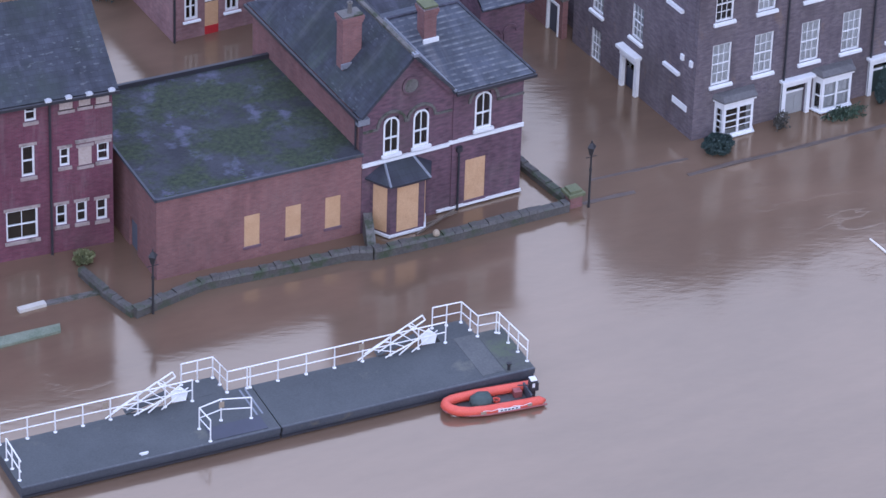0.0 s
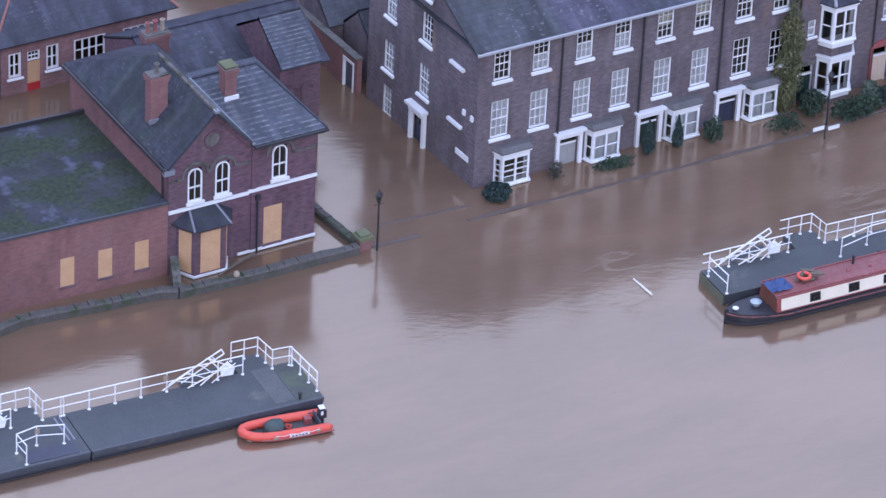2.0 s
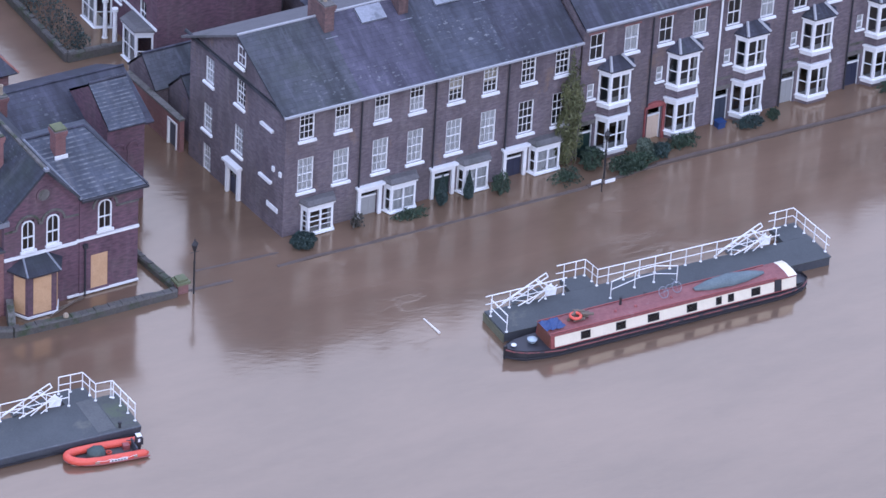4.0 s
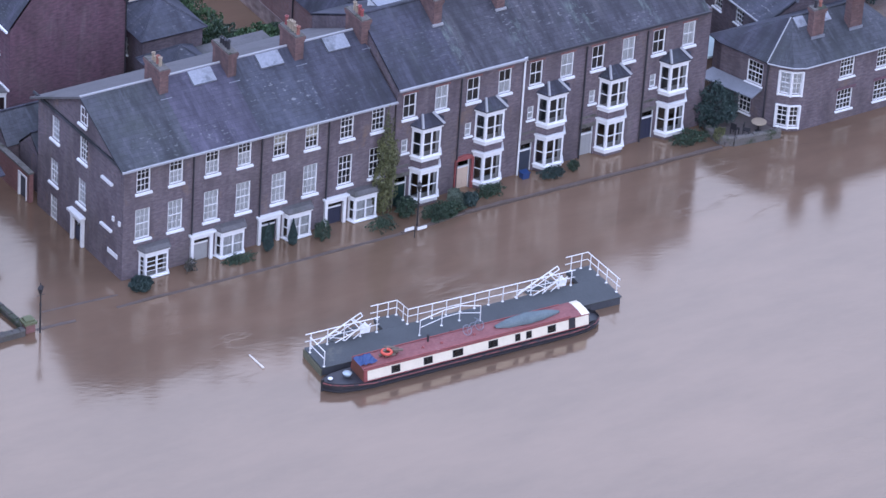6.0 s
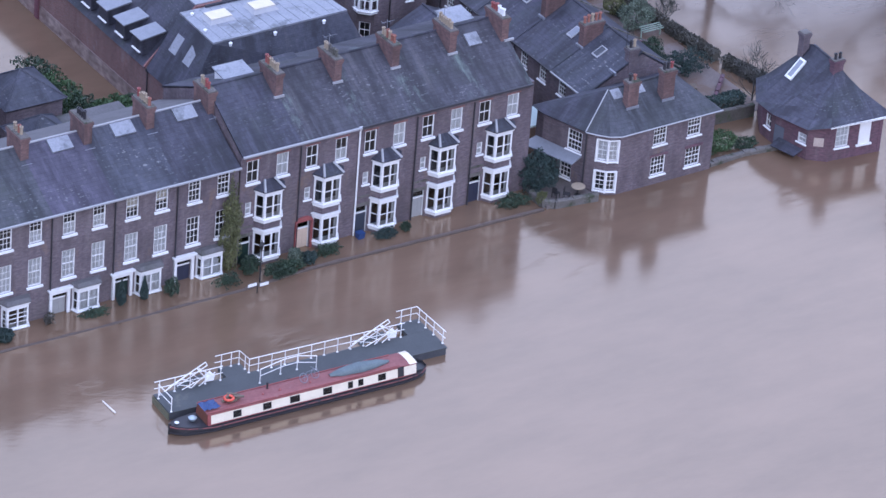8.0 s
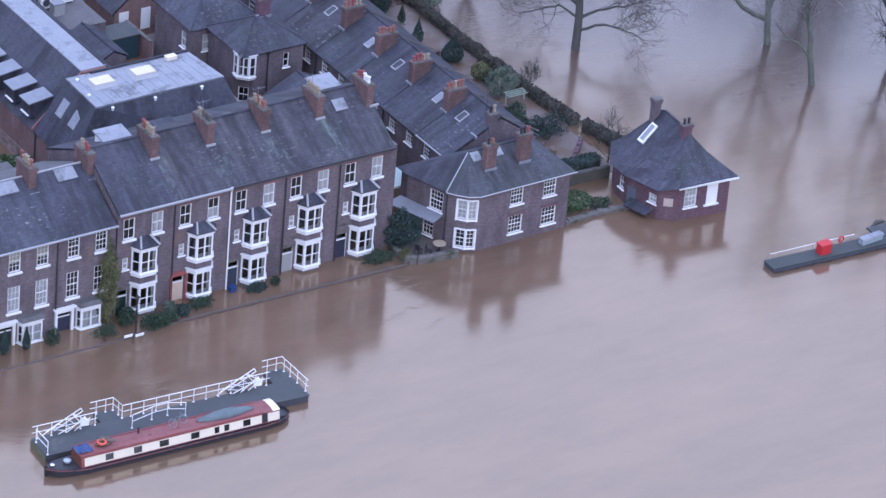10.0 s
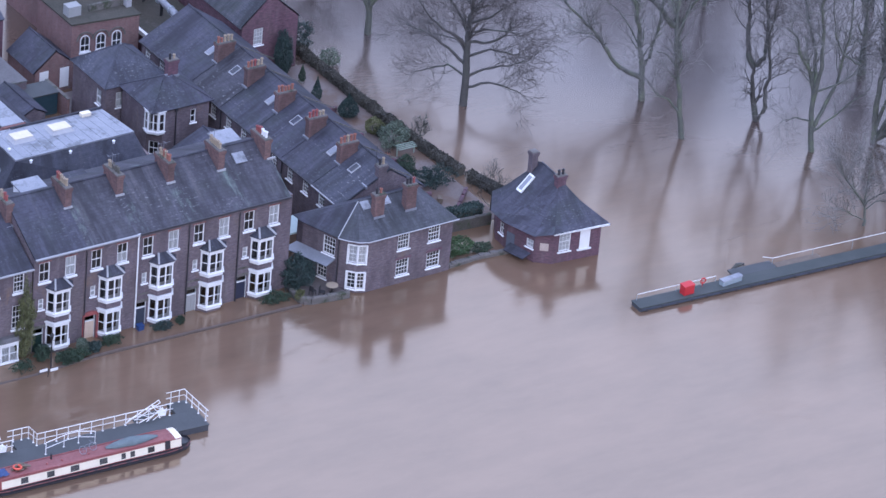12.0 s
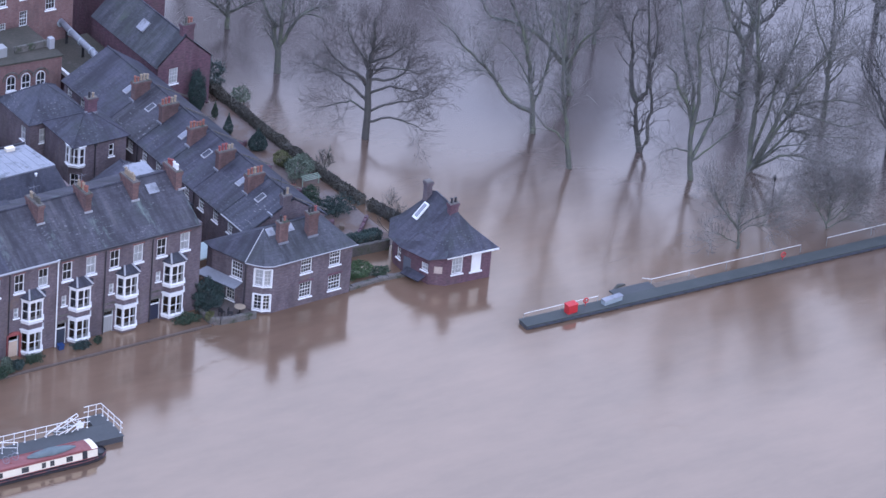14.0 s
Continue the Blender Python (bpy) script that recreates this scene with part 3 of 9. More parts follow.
def bay(parent, x, y, z, W=2.25, F=1.35, D=0.7, h=2.5, apron=0.35, head=0.2, cols=2, rows=2, top="flat", top_h=0.55, inside="net", cover=None):
    """A canted bay: W wide at the wall, F at its front, D deep; its foot at z."""
    band = bay_plan(W, F, D) + bay_plan(W, F, D, -0.1)[::-1]
    key = (W, F, D, h, apron, head)
    b = part("bay_window", shared(("bay_window", *key), lambda: Geo().prism([(px, py, 0) for px, py in band], (0, 0, apron)), WHITE), WHITE, parent, "", Matrix.Translation((x, y, z)))
    part("bay_head", shared(("bay_head", *key), lambda: Geo().prism([(px, py, h - head) for px, py in band], (0, 0, head)), WHITE), WHITE, b)
    part("bay_sill", shared(("bay_sill", *key), lambda: Geo().prism([(px, py, apron - 0.05) for px, py in bay_plan(W, F, D, 0.1)], (0, 0, 0.07)), WHITE), WHITE, b)
    part("bay_cornice", shared(("bay_cornice", *key), lambda: Geo().prism([(px, py, h - 0.02) for px, py in bay_plan(W, F, D, 0.1)], (0, 0, 0.12)), WHITE), WHITE, b)
    plan = bay_plan(W, F, D)
    for (ax, ay), (bx, by), c in zip(plan, plan[1:], (1, cols, 1)):
        d = Vector((bx - ax, by - ay, 0))
        L, H_ = d.length, h - apron - head
        m = Matrix.Translation((ax, ay, 0)) @ Matrix.Rotation(math.atan2(d.y, d.x), 4, "Z") @ Matrix.Translation((L / 2, 0.01, apron))
        part("sash", shared(("bay_sash", round(L, 2), round(H_, 2)), lambda: ring_of(L, H_, 0.13), WHITE), WHITE, b, "", m)
        glaze(b, L, H_, c, rows, 0.13, 0.045, True, m)
        if c > 1:
            part("mullion", shared(("mullion", round(H_, 2)), lambda: Geo().box(-0.055, 0.055, -0.006, 0.08, 0.13, H_ - 0.13), WHITE), WHITE, b, "", m)

    def panes():
        g = Geo()
        s = 0.05
        plan = [(-W / 2 + s, 0), (-F / 2 + s * 0.4, -D + s), (F / 2 - s * 0.4, -D + s), (W / 2 - s, 0)]
        return [Geo().put([(*p, apron), (*q, apron), (*q, h - head), (*p, h - head)], [(0, 1, 2, 3)]) for p, q in zip(plan, plan[1:])]

    for k in range(3):
        p = part("pane", shared(("bay_pane", k, W, F, D, h, apron), lambda: panes()[k], GLASS), GLASS, b, "clear glass")
        p.visible_shadow = False
    part("floor_board", shared(("bay_floor", W, F, D, apron), lambda: Geo().prism([(-W / 2, 0, apron - 0.12), (-F / 2, -D + 0.12, apron - 0.12), (F / 2, -D + 0.12, apron - 0.12), (W / 2, 0, apron - 0.12)], (0, 0, 0.05)), WHITE), WHITE, b)
    if inside == "net":
        part("curtain", shared(("bay_net", F, h), lambda: curtain_of(F - 0.1, h - apron - head), CURTAIN), CURTAIN, b, "white net curtain", Matrix.Translation((0, -D + 0.22, apron)))
    else:
        for sx in (-1, 1):
            part("drape", shared(("bay_drape", F, h), lambda: curtain_of(0.3, h - apron - head), CURTAIN), CURTAIN, b, "pale curtain drawn aside", Matrix.Translation((sx * (F / 2 - 0.1), -D + 0.24, apron)))
    out = [(-W / 2 - 0.16, 0), (-F / 2 - 0.11, -D - 0.16), (F / 2 + 0.11, -D - 0.16), (W / 2 + 0.16, 0)]
    if top == "flat":
        part("bay_roof", shared(("bay_flat", W, F, D), lambda: Geo().put([(px, py, 0.0) for px, py in out] + [(px, py, 0.07) for px, py in out] + [(px * 0.92, min(0, py + 0.25), 0.26) for px, py in out], [(0, 1, 2, 3)[::-1], (0, 1, 5, 4), (1, 2, 6, 5), (2, 3, 7, 6), (4, 5, 9, 8), (5, 6, 10, 9), (6, 7, 11, 10), (8, 9, 10, 11), (0, 4, 8), (3, 11, 7)]), LEADROOF), LEADROOF, b, "grey lead flat roof", Matrix.Translation((0, 0, h + 0.1)))
    elif top == "hip":
        r = part("bay_roof", shared(("bay_hip", W, F, D, top_h), lambda: Geo().put([(px, py, 0.0) for px, py in out] + [(px, py, 0.08) for px, py in out] + [(-F * 0.28, 0, top_h), (F * 0.28, 0, top_h)], [(0, 1, 2, 3)[::-1], (0, 1, 5, 4), (1, 2, 6, 5), (2, 3, 7, 6), (4, 5, 8), (5, 6, 9, 8), (6, 7, 9), (0, 4, 8, 9, 7, 3)]), cover or SLATE_DARK), cover or SLATE_DARK, b, "small hipped slate roof", Matrix.Translation((0, 0, h + 0.1)))
        for s in (-1, 1):
            part("hip_flashing", shared(("hip_flash", s, F, D, top_h), lambda: Geo().tube([(s * (F / 2 + 0.11), -D - 0.16, 0.1), (s * F * 0.28, -0.02, top_h + 0.02)], 0.095, 5), GUTTER), GUTTER, b, "pale lead hip", Matrix.Translation((0, 0, h + 0.1)))
    return b


def pots(parent, n, along, gap, z, material=None, r=0.13, h=0.55):
    """Chimney pots in a row, each a part of its stack."""
    for i in range(n):
        o = (i - (n - 1) / 2) * gap
        hh = h * (0.75 + 0.45 * random.random())
        if i:
            material = random.choice((material, material, material, TERRA, BUFF, MAROON))
        part("chimney_pot", shared(("pot", round(hh, 1), (material or TERRA).name), lambda: Geo().lathe([(r, 0), (r * 0.85, hh * 0.2), (r * 0.8, hh * 0.8), (r * 1.1, hh * 0.85), (r * 1.1, hh), (r * 0.6, hh), (r * 0.6, hh * 0.7)], 8), material or TERRA), TERRA, parent, "", Matrix.Translation(((o, 0, z) if along == "x" else (0, o, z))))


def chimney(parent, x, y, z0, z1, lx, ly, brick, n=4, along="y", pot=None, gap=0.33):
    """A stack with a corbelled cap, its pots and the lead at its foot."""
    g = Geo().box(-lx / 2, lx / 2, -ly / 2, ly / 2, 0, z1 - z0)
    H_ = z1 - z0
    g.box(-lx / 2 - 0.05, lx / 2 + 0.05, -ly / 2 - 0.05, ly / 2 + 0.05, H_ - 0.36, H_ - 0.2)
    g.box(-lx / 2 - 0.09, lx / 2 + 0.09, -ly / 2 - 0.09, ly / 2 + 0.09, H_ - 0.2, H_)
    c = part("chimney", g, brick, parent, "", Matrix.Translation((x, y, z0)))
    part("capping", Geo().box(-lx / 2 - 0.04, lx / 2 + 0.04, -ly / 2 - 0.04, ly / 2 + 0.04, H_ + 0.001, H_ + 0.08), STONE, c, "mossy mortar capping")
    pots(c, n, along, gap, H_ + 0.05, pot)
    return c


def gable_roof(parent, x0, x1, y0, y1, ze, zr, material, over=0.25, yr=None, name="roof", thick=0.14, skew=0.0, first=0.0, back=None, back_material=None, cap=None):
    """Two slopes with the ridge along x. Each slope is a part, the ridge tiles another. first, skew: how far the end at x0 stands out, and how much more so towards the back."""
    yr = (y0 + y1) / 2 if yr is None else yr
    for ya, sgn in ((y0, -1), (y1, 1)):
        zb = ze if sgn < 0 or back is None else back
        k = (zr - zb) / abs(yr - ya)
        yo, zo = ya + sgn * over, zb - k * over
        q = [(x0 - first - skew * yo, yo, zo), (x1, yo, zo), (x1, yr, zr), (x0 - first - skew * yr, yr, zr)]
        part(name, Geo().slab(q if sgn < 0 else q[::-1], thick), back_material if back_material and sgn > 0 else material, parent)
    part("ridge", Geo().tube([(x0 - first - skew * yr, yr, zr), (x1, yr, zr)], 0.085 if cap else 0.1, 6), cap or SLATE_DARK, parent, "pale lead ridge" if cap else "dark ridge tiles")


def roof_y(parent, x0, x1, y0, y1, ze, zr, material, over=0.25, xr=None, thick=0.14):
    """Two slopes with the ridge along y."""
    xr = (x0 + x1) / 2 if xr is None else xr
    for xa, sgn in ((x0, -1), (x1, 1)):
        k = (zr - ze) / abs(xr - xa)
        xo, zo = xa + sgn * over, ze - k * over
        q = [(xo, y1, zo), (xo, y0, zo), (xr, y0, zr), (xr, y1, zr)]
        part("roof", Geo().slab(q if sgn < 0 else q[::-1], thick), material, parent)
    part("ridge", Geo().tube([(xr, y0, zr), (xr, y1, zr)], 0.09, 6), SLATE_DARK, parent, "dark ridge tiles")


def hip_roof(parent, x0, x1, y0, y1, ze, ra, rb, material, over=0.25, thick=0.12, hips=None):
    """Four slopes up to the ridge from ra to rb."""
    c = [(x0 - over, y0 - over, ze), (x1 + over, y0 - over, ze), (x1 + over, y1 + over, ze), (x0 - over, y1 + over, ze)]
    along_x = abs(rb[0] - ra[0]) >= abs(rb[1] - ra[1])
    if along_x:
        quads = [[c[0], c[1], rb, ra], [c[1], c[2], rb], [c[2], c[3], ra, rb], [c[3], c[0], ra]]
        ends = [(c[0], ra), (c[3], ra), (c[1], rb), (c[2], rb)]
    else:
        quads = [[c[0], c[1], ra], [c[1], c[2], rb, ra], [c[2], c[3], rb], [c[3], c[0], ra, rb]]
        ends = [(c[0], ra), (c[1], ra), (c[2], rb), (c[3], rb)]
    for q in quads:
        part("roof", Geo().slab(q, thick), material, parent)
    for a, b in ends:
        part("hip", Geo().tube([a, b], 0.07, 5), hips or material, parent)
    if (Vector(ra) - Vector(rb)).length > 0.1:
        part("ridge", Geo().tube([ra, rb], 0.09, 6), hips or LEAD, parent)


def walls(parent, w, d, z1, brick, front=(), left=(), thick=0.3, z0=-1.5):
    """Four walls on a plan w by d with its corner at 0; front faces -y, left faces -x. Holes: (middle, foot, width, height)."""
    part("wall", Geo().wall(w, z1 - z0, thick, [(x - a / 2, x + a / 2, z - z0, z + b - z0) for x, z, a, b in front], Matrix.Translation((0, 0, z0))), brick, parent)
    part("wall", Geo().wall(d - 2 * thick, z1 - z0, thick, [(d - thick - y - a / 2, d - thick - y + a / 2, z - z0, z + b - z0) for y, z, a, b in left], Matrix.Translation((0, d - thick, z0)) @ Matrix.Rotation(-math.pi / 2, 4, "Z")), brick, parent)
    part("wall", Geo().box(0, w, d - thick, d, z0, z1), brick, parent)
    part("wall", Geo().box(w - thick, w, thick, d - thick, z0, z1), brick, parent)
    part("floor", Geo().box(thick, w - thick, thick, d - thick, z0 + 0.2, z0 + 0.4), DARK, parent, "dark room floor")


def pipe(parent, x, y, z0, z1, material=None, r=0.06, name="drainpipe"):
    g = Geo().tube([(x, y, z0), (x, y, z1)], r, 6).box(x - 0.13, x + 0.13, y - 0.1, y + 0.1, z1 - 0.02, z1 + 0.22)
    return part(name, g, material or BLACK, parent, "cast iron drainpipe")


def leaves(n, rx, ry, rz, size=0.16, shape=None, rag=0.25, seed=1):
    """A crown of many small leaf clumps on and inside an uneven rounded form with its middle at 0."""
    rnd, g = random.Random(seed), Geo()
    off = Vector((seed * 7.3, seed * 3.1, 0))
    for _ in range(n):
        d = Vector((rnd.gauss(0, 1), rnd.gauss(0, 1), rnd.gauss(0, 1))).normalized()
        k = (0.72 + 0.28 * rnd.random() ** 0.5) * (1 + rag * 1.6 * noise.noise(d * 2.2 + off))
        p = Vector((d.x * rx * k, d.y * ry * k, d.z * rz * k))
        if shape == "cone":
            s = max(0.05, (1 - (p.z + rz) / (2 * rz)))
            p.x, p.y = p.x * s * 1.5, p.y * s * 1.5
        elif shape == "box":
            p = Vector([max(-a, min(a, c * 1.5)) for c, a in zip(p, (rx, ry, rz))]) + Vector((rnd.gauss(0, 0.05), rnd.gauss(0, 0.05), rnd.gauss(0, 0.06)))
        s = size * (0.6 + 0.8 * rnd.random())
        m = Matrix.Translation(p) @ Euler((rnd.random() * 6, rnd.random() * 6, rnd.random() * 6)).to_matrix().to_4x4()
        g.put([(-s, 0, 0), (0, -s * 0.55, s * 0.15), (s, 0, 0), (0, s * 0.55, s * 0.15)], [(0, 1, 2, 3)], m)
    return g


def shrub(name, x, y, z, rx, ry, rz, material, label, n=500, size=0.16, shape=None, rag=0.3, seed=1, group="", category="shrub"):
    """A bush: a few stems and a crown of leaves."""
    t = thing(name, x, y, z, label, category, group)
    rnd, g = random.Random(seed), Geo()
    for _ in range(5):
        a, b = rnd.random() * 6.3, 0.6 * rnd.random()
        g.tube([(0, 0, 0), (math.cos(a) * rx * b * 0.5, math.sin(a) * ry * b * 0.5, rz * 0.8), (math.cos(a) * rx * b, math.sin(a) * ry * b, rz * 1.5)], [0.035, 0.025, 0.01], 4)
    part("stem_mass", g, BARK, t)
    part("foliage", leaves(n, rx, ry, rz, size, shape, rag, seed).add(Geo()), material, t, "", Matrix.Translation((0, 0, rz)))
    return t


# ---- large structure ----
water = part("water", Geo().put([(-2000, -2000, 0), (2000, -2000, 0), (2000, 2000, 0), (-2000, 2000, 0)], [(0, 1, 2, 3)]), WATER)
tagged(water, "brown silty flood water covering river and streets", "water", kind="structure")
ground = part("ground", Geo().put([(-2000, -2000, -1.6), (2000, -2000, -1.6), (2000, 2000, -1.6), (-2000, 2000, -1.6)], [(0, 1, 2, 3)]), EARTH)
tagged(ground, "muddy river bed and drowned streets", "ground", kind="structure")


# ---- the two terraces ----
BASE = -1.5  # house walls go down to the drowned street


def holes_of(wins):
    return [(x - w / 2, x + w / 2, z - BASE, z + h - BASE) for x, z, w, h in wins]


DEPTH, RIDGE_Y = 10.9, 5.03
W1 = 4.93  # width of a house in the first terrace
STOCK = [("net", "half"), ("net", "net"), ("net", "blind"), ("none", "none")]
for i in range(4):
    x0 = i * W1 + 0.12
    h = thing("terraced_house", x0, 0, 0, ["three-storey dark brick end house with slate gable roof", "three-storey dark brick house with grey panelled door", "three-storey dark brick house with green door and topiary", "three-storey dark brick house with navy front door"][i], "house", "dark brick terrace")
    up = [(1.52 - 0.12, 6.2, 1.0, 1.85), (3.85 - 0.12, 6.2, 1.0, 1.85)]
    mid = [(1.52 - 0.12, 2.78, 1.06, 2.2), (3.85 - 0.12, 2.78, 1.06, 2.2)]
    door = [] if i == 0 else [(0.75, -1.2, 1.1, 2.9)]
    low = [(2.2 if i == 0 else 2.75, -0.1, 1.7, 1.95)]
    part("wall", Geo().wall(W1, 8.25 - BASE, 0.32, holes_of(up + mid + door + low), Matrix.Translation((0, 0, BASE))), BRICK1, h)
    part("wall", Geo().wall(W1, 7.85 - BASE, 0.3, (), Matrix.Translation((W1, DEPTH, BASE)) @ Matrix.Rotation(math.pi, 4, "Z")), BRICK1, h)
    if i != 0:
        part("party_wall", Geo().box(0.002, 0.2, 0.33, DEPTH - 0.32, BASE, 7.8), BRICK1, h)
    part("party_wall", Geo().box(W1 - 0.2, W1 - 0.002, 0.33, DEPTH - 0.32, BASE, 7.8), BRICK1, h)
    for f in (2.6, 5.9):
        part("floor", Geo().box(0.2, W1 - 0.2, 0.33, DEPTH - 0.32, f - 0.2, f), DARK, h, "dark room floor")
    for k, (x, z, w, hh) in enumerate(up):
        window(h, x, 0, z, w, hh, 3, 4, inside=("none" if i in (0, 3) and k == 0 else STOCK[i][1]) if i != 1 else "half")
    for k, (x, z, w, hh) in enumerate(mid):
        window(h, x, 0, z, w, hh, 3, 4, inside="net" if i < 3 else "none")
    gable_roof(h, 0.0, W1, 0, DEPTH, 8.3, 10.95, (SLATE_MOSS, SLATE_VIOLET, SLATE, SLATE_DARK)[i], 0.3, RIDGE_Y, skew=0.046 if i == 0 else 0.0, first=0.3 if i == 0 else 0.0, back=7.95, back_material=LEADROOF, cap=GUTTER)
    part("gutter", Geo().box(0 if i else -0.3, W1, -0.4, -0.27, 8.1, 8.22), GUTTER, h, "white painted gutter and cornice")
    part("cornice", Geo().box(0, W1, -0.2, -0.002, 7.98, 8.2), STONE, h)
    # ground floor
    if i:
        s = part("door_surround", Geo().box(-0.05, 0.16, -0.16, -0.001, BASE, 1.72).box(1.34, 1.55, -0.16, -0.001, BASE, 1.72).box(-0.05, 1.55, -0.18, -0.001, 1.72, 2.0).box(-0.18, 1.68, -0.34, -0.001, 2.0, 2.13), WHITE, h, "white classical door case")
        part("fanlight", Geo().box(0.24, 1.26, 0.1, 0.12, 1.3, 1.7), GLASS, s, "clear glass")
        part("door", Geo().box(0.2, 1.3, 0.12, 0.18, BASE + 0.3, 1.2).box(0.3, 0.68, 0.1, 0.12, 0.2, 1.0).box(0.82, 1.2, 0.1, 0.12, 0.2, 1.0), (NAVY, GREYDOOR, GREEN, NAVY)[i], h, ("", "grey panelled door", "dark green panelled door", "navy panelled door")[i])
        part("transom", Geo().box(0.16, 1.34, 0.08, 0.2, 1.2, 1.3), WHITE, h)
    bay(h, 2.2 if i == 0 else 2.78, 0, -0.25, 2.05, 1.65, 0.55, 2.2, 0.35, 0.22, 2 if i == 0 else 2, 4 if i == 0 else 2, "flat", inside="none" if i == 0 else "net")
    if i < 3:
        pipe(h, W1, -0.1, BASE, 8.0)
    cx = W1 - 0.05
    chimney(h, cx, RIDGE_Y - 0.1, 9.6, 12.05, 0.62, 2.0, BRICK_STACK, (4, 4, 6, 4)[i], "y", (BUFF, BLACK, TERRA, MAROON)[i], 0.3)
    part("flashing", Geo().box(cx - 0.4, cx + 0.4, 3.55, 3.92, 10.02, 10.2), LEAD, h, "pale lead flashing")
    if i:
        k = (10.95 - 8.3) / (RIDGE_Y - 0)
        part("roof_light", Geo().slab([(2.1, 3.85, 8.3 + 3.85 * k + 0.16), (3.75, 3.85, 8.3 + 3.85 * k + 0.16), (3.75, 4.8, 8.3 + 4.8 * k + 0.16), (2.1, 4.8, 8.3 + 4.8 * k + 0.16)], 0.18), FLATROOF, h, "large pale roof light")
    if i == 0:
        # the gable end towards the lane
        back = Matrix.Rotation(-math.pi / 2, 4, "Z")
        lane = Matrix.Rotation(radians(2.6), 4, "Z")  # the lane runs a little askew
        ends = [(8.4, 5.95, 1.0, 1.7), (4.95, 6.2, 1.0, 1.7), (8.5, 2.7, 1.0, 1.75), (5.05, 2.95, 1.0, 1.85), (8.5, -0.05, 0.92, 1.8), (5.35, -1.4, 1.1, 3.1)]
        blank = [(1.9, 6.5, 1.0, 1.6), (1.9, 3.1, 1.0, 1.8), (1.9, -1.0, 1.0, 2.6)]
        # along the lane the wall runs from its back corner to the front
        part("wall", Geo().wall(DEPTH - 0.64, 8.04 - BASE, 0.3, [(DEPTH - 0.32 - y - w / 2, DEPTH - 0.32 - y + w / 2, z - BASE, z + hh - BASE) for y, z, w, hh in ends], Matrix.Translation((0, DEPTH - 0.32, BASE)) @ back), BRICK1, h, "", lane)
        tri = [(0, 0.0, 8.05), (0, 0.0, 8.25), (0, RIDGE_Y, 10.85), (0, DEPTH, 7.92), (0, DEPTH, 7.8)]
        part("gable", Geo().prism(tri, (0.3, 0, 0)), BRICK1, h, "", lane)
        part("band", Geo().box(-0.14, -0.001, -0.3, DEPTH + 0.2, 8.1, 8.26), SLATE_MOSS, h, "mossy gutter along the gable foot", lane)
        for y, z, w, hh in ends[:5]:
            w_ = window(h, 0, y, z, w, hh, 3, 4, -90, inside="net" if z < 6 else "none")
            w_.matrix_basis = lane @ w_.matrix_basis
        w_ = window(h, -0.1, 4.9, 8.95, 0.85, 1.2, 2, 2, -90, inside="none")
        w_.matrix_basis = lane @ w_.matrix_basis
        for y, z, w, hh in blank:
            part("blind_recess", Geo().box(-0.004, 0.05, y - w / 2, y + w / 2, z, z + hh), BRICK2, h, "bricked-up window recess", lane)
            if z > 0:
                part("sill", Geo().box(-0.17, 0.0, y - w / 2 - 0.15, y + w / 2 + 0.15, z - 0.16, z - 0.002), WHITE, h, "", lane)
        part("plaque", Geo().box(-0.05, -0.001, 0.55, 1.75, 1.3, 1.62), WHITE, h, "blank white street plate", lane)
        s = part("door_surround", Geo().box(-0.2, -0.001, 4.62, 4.84, BASE, 1.75).box(-0.2, -0.001, 5.86, 6.08, BASE, 1.75).box(-0.24, -0.001, 4.62, 6.08, 1.75, 2.1).box(-0.42, -0.001, 4.5, 6.2, 2.1, 2.26), WHITE, h, "white classical door case", lane)
        part("fanlight", Geo().box(0.08, 0.1, 4.85, 5.85, 1.1, 1.6), GLASS, s, "clear glass")
        part("door", Geo().box(0.1, 0.16, 4.82, 5.88, BASE, 1.1), NAVY, h, "navy panelled door", lane)
        for y in (0.25, 1.0):
            part("alarm_box", Geo().box(-0.1, -0.001, y, y + 0.22, 3.9, 4.2), WHITE, h, "small white box", lane)

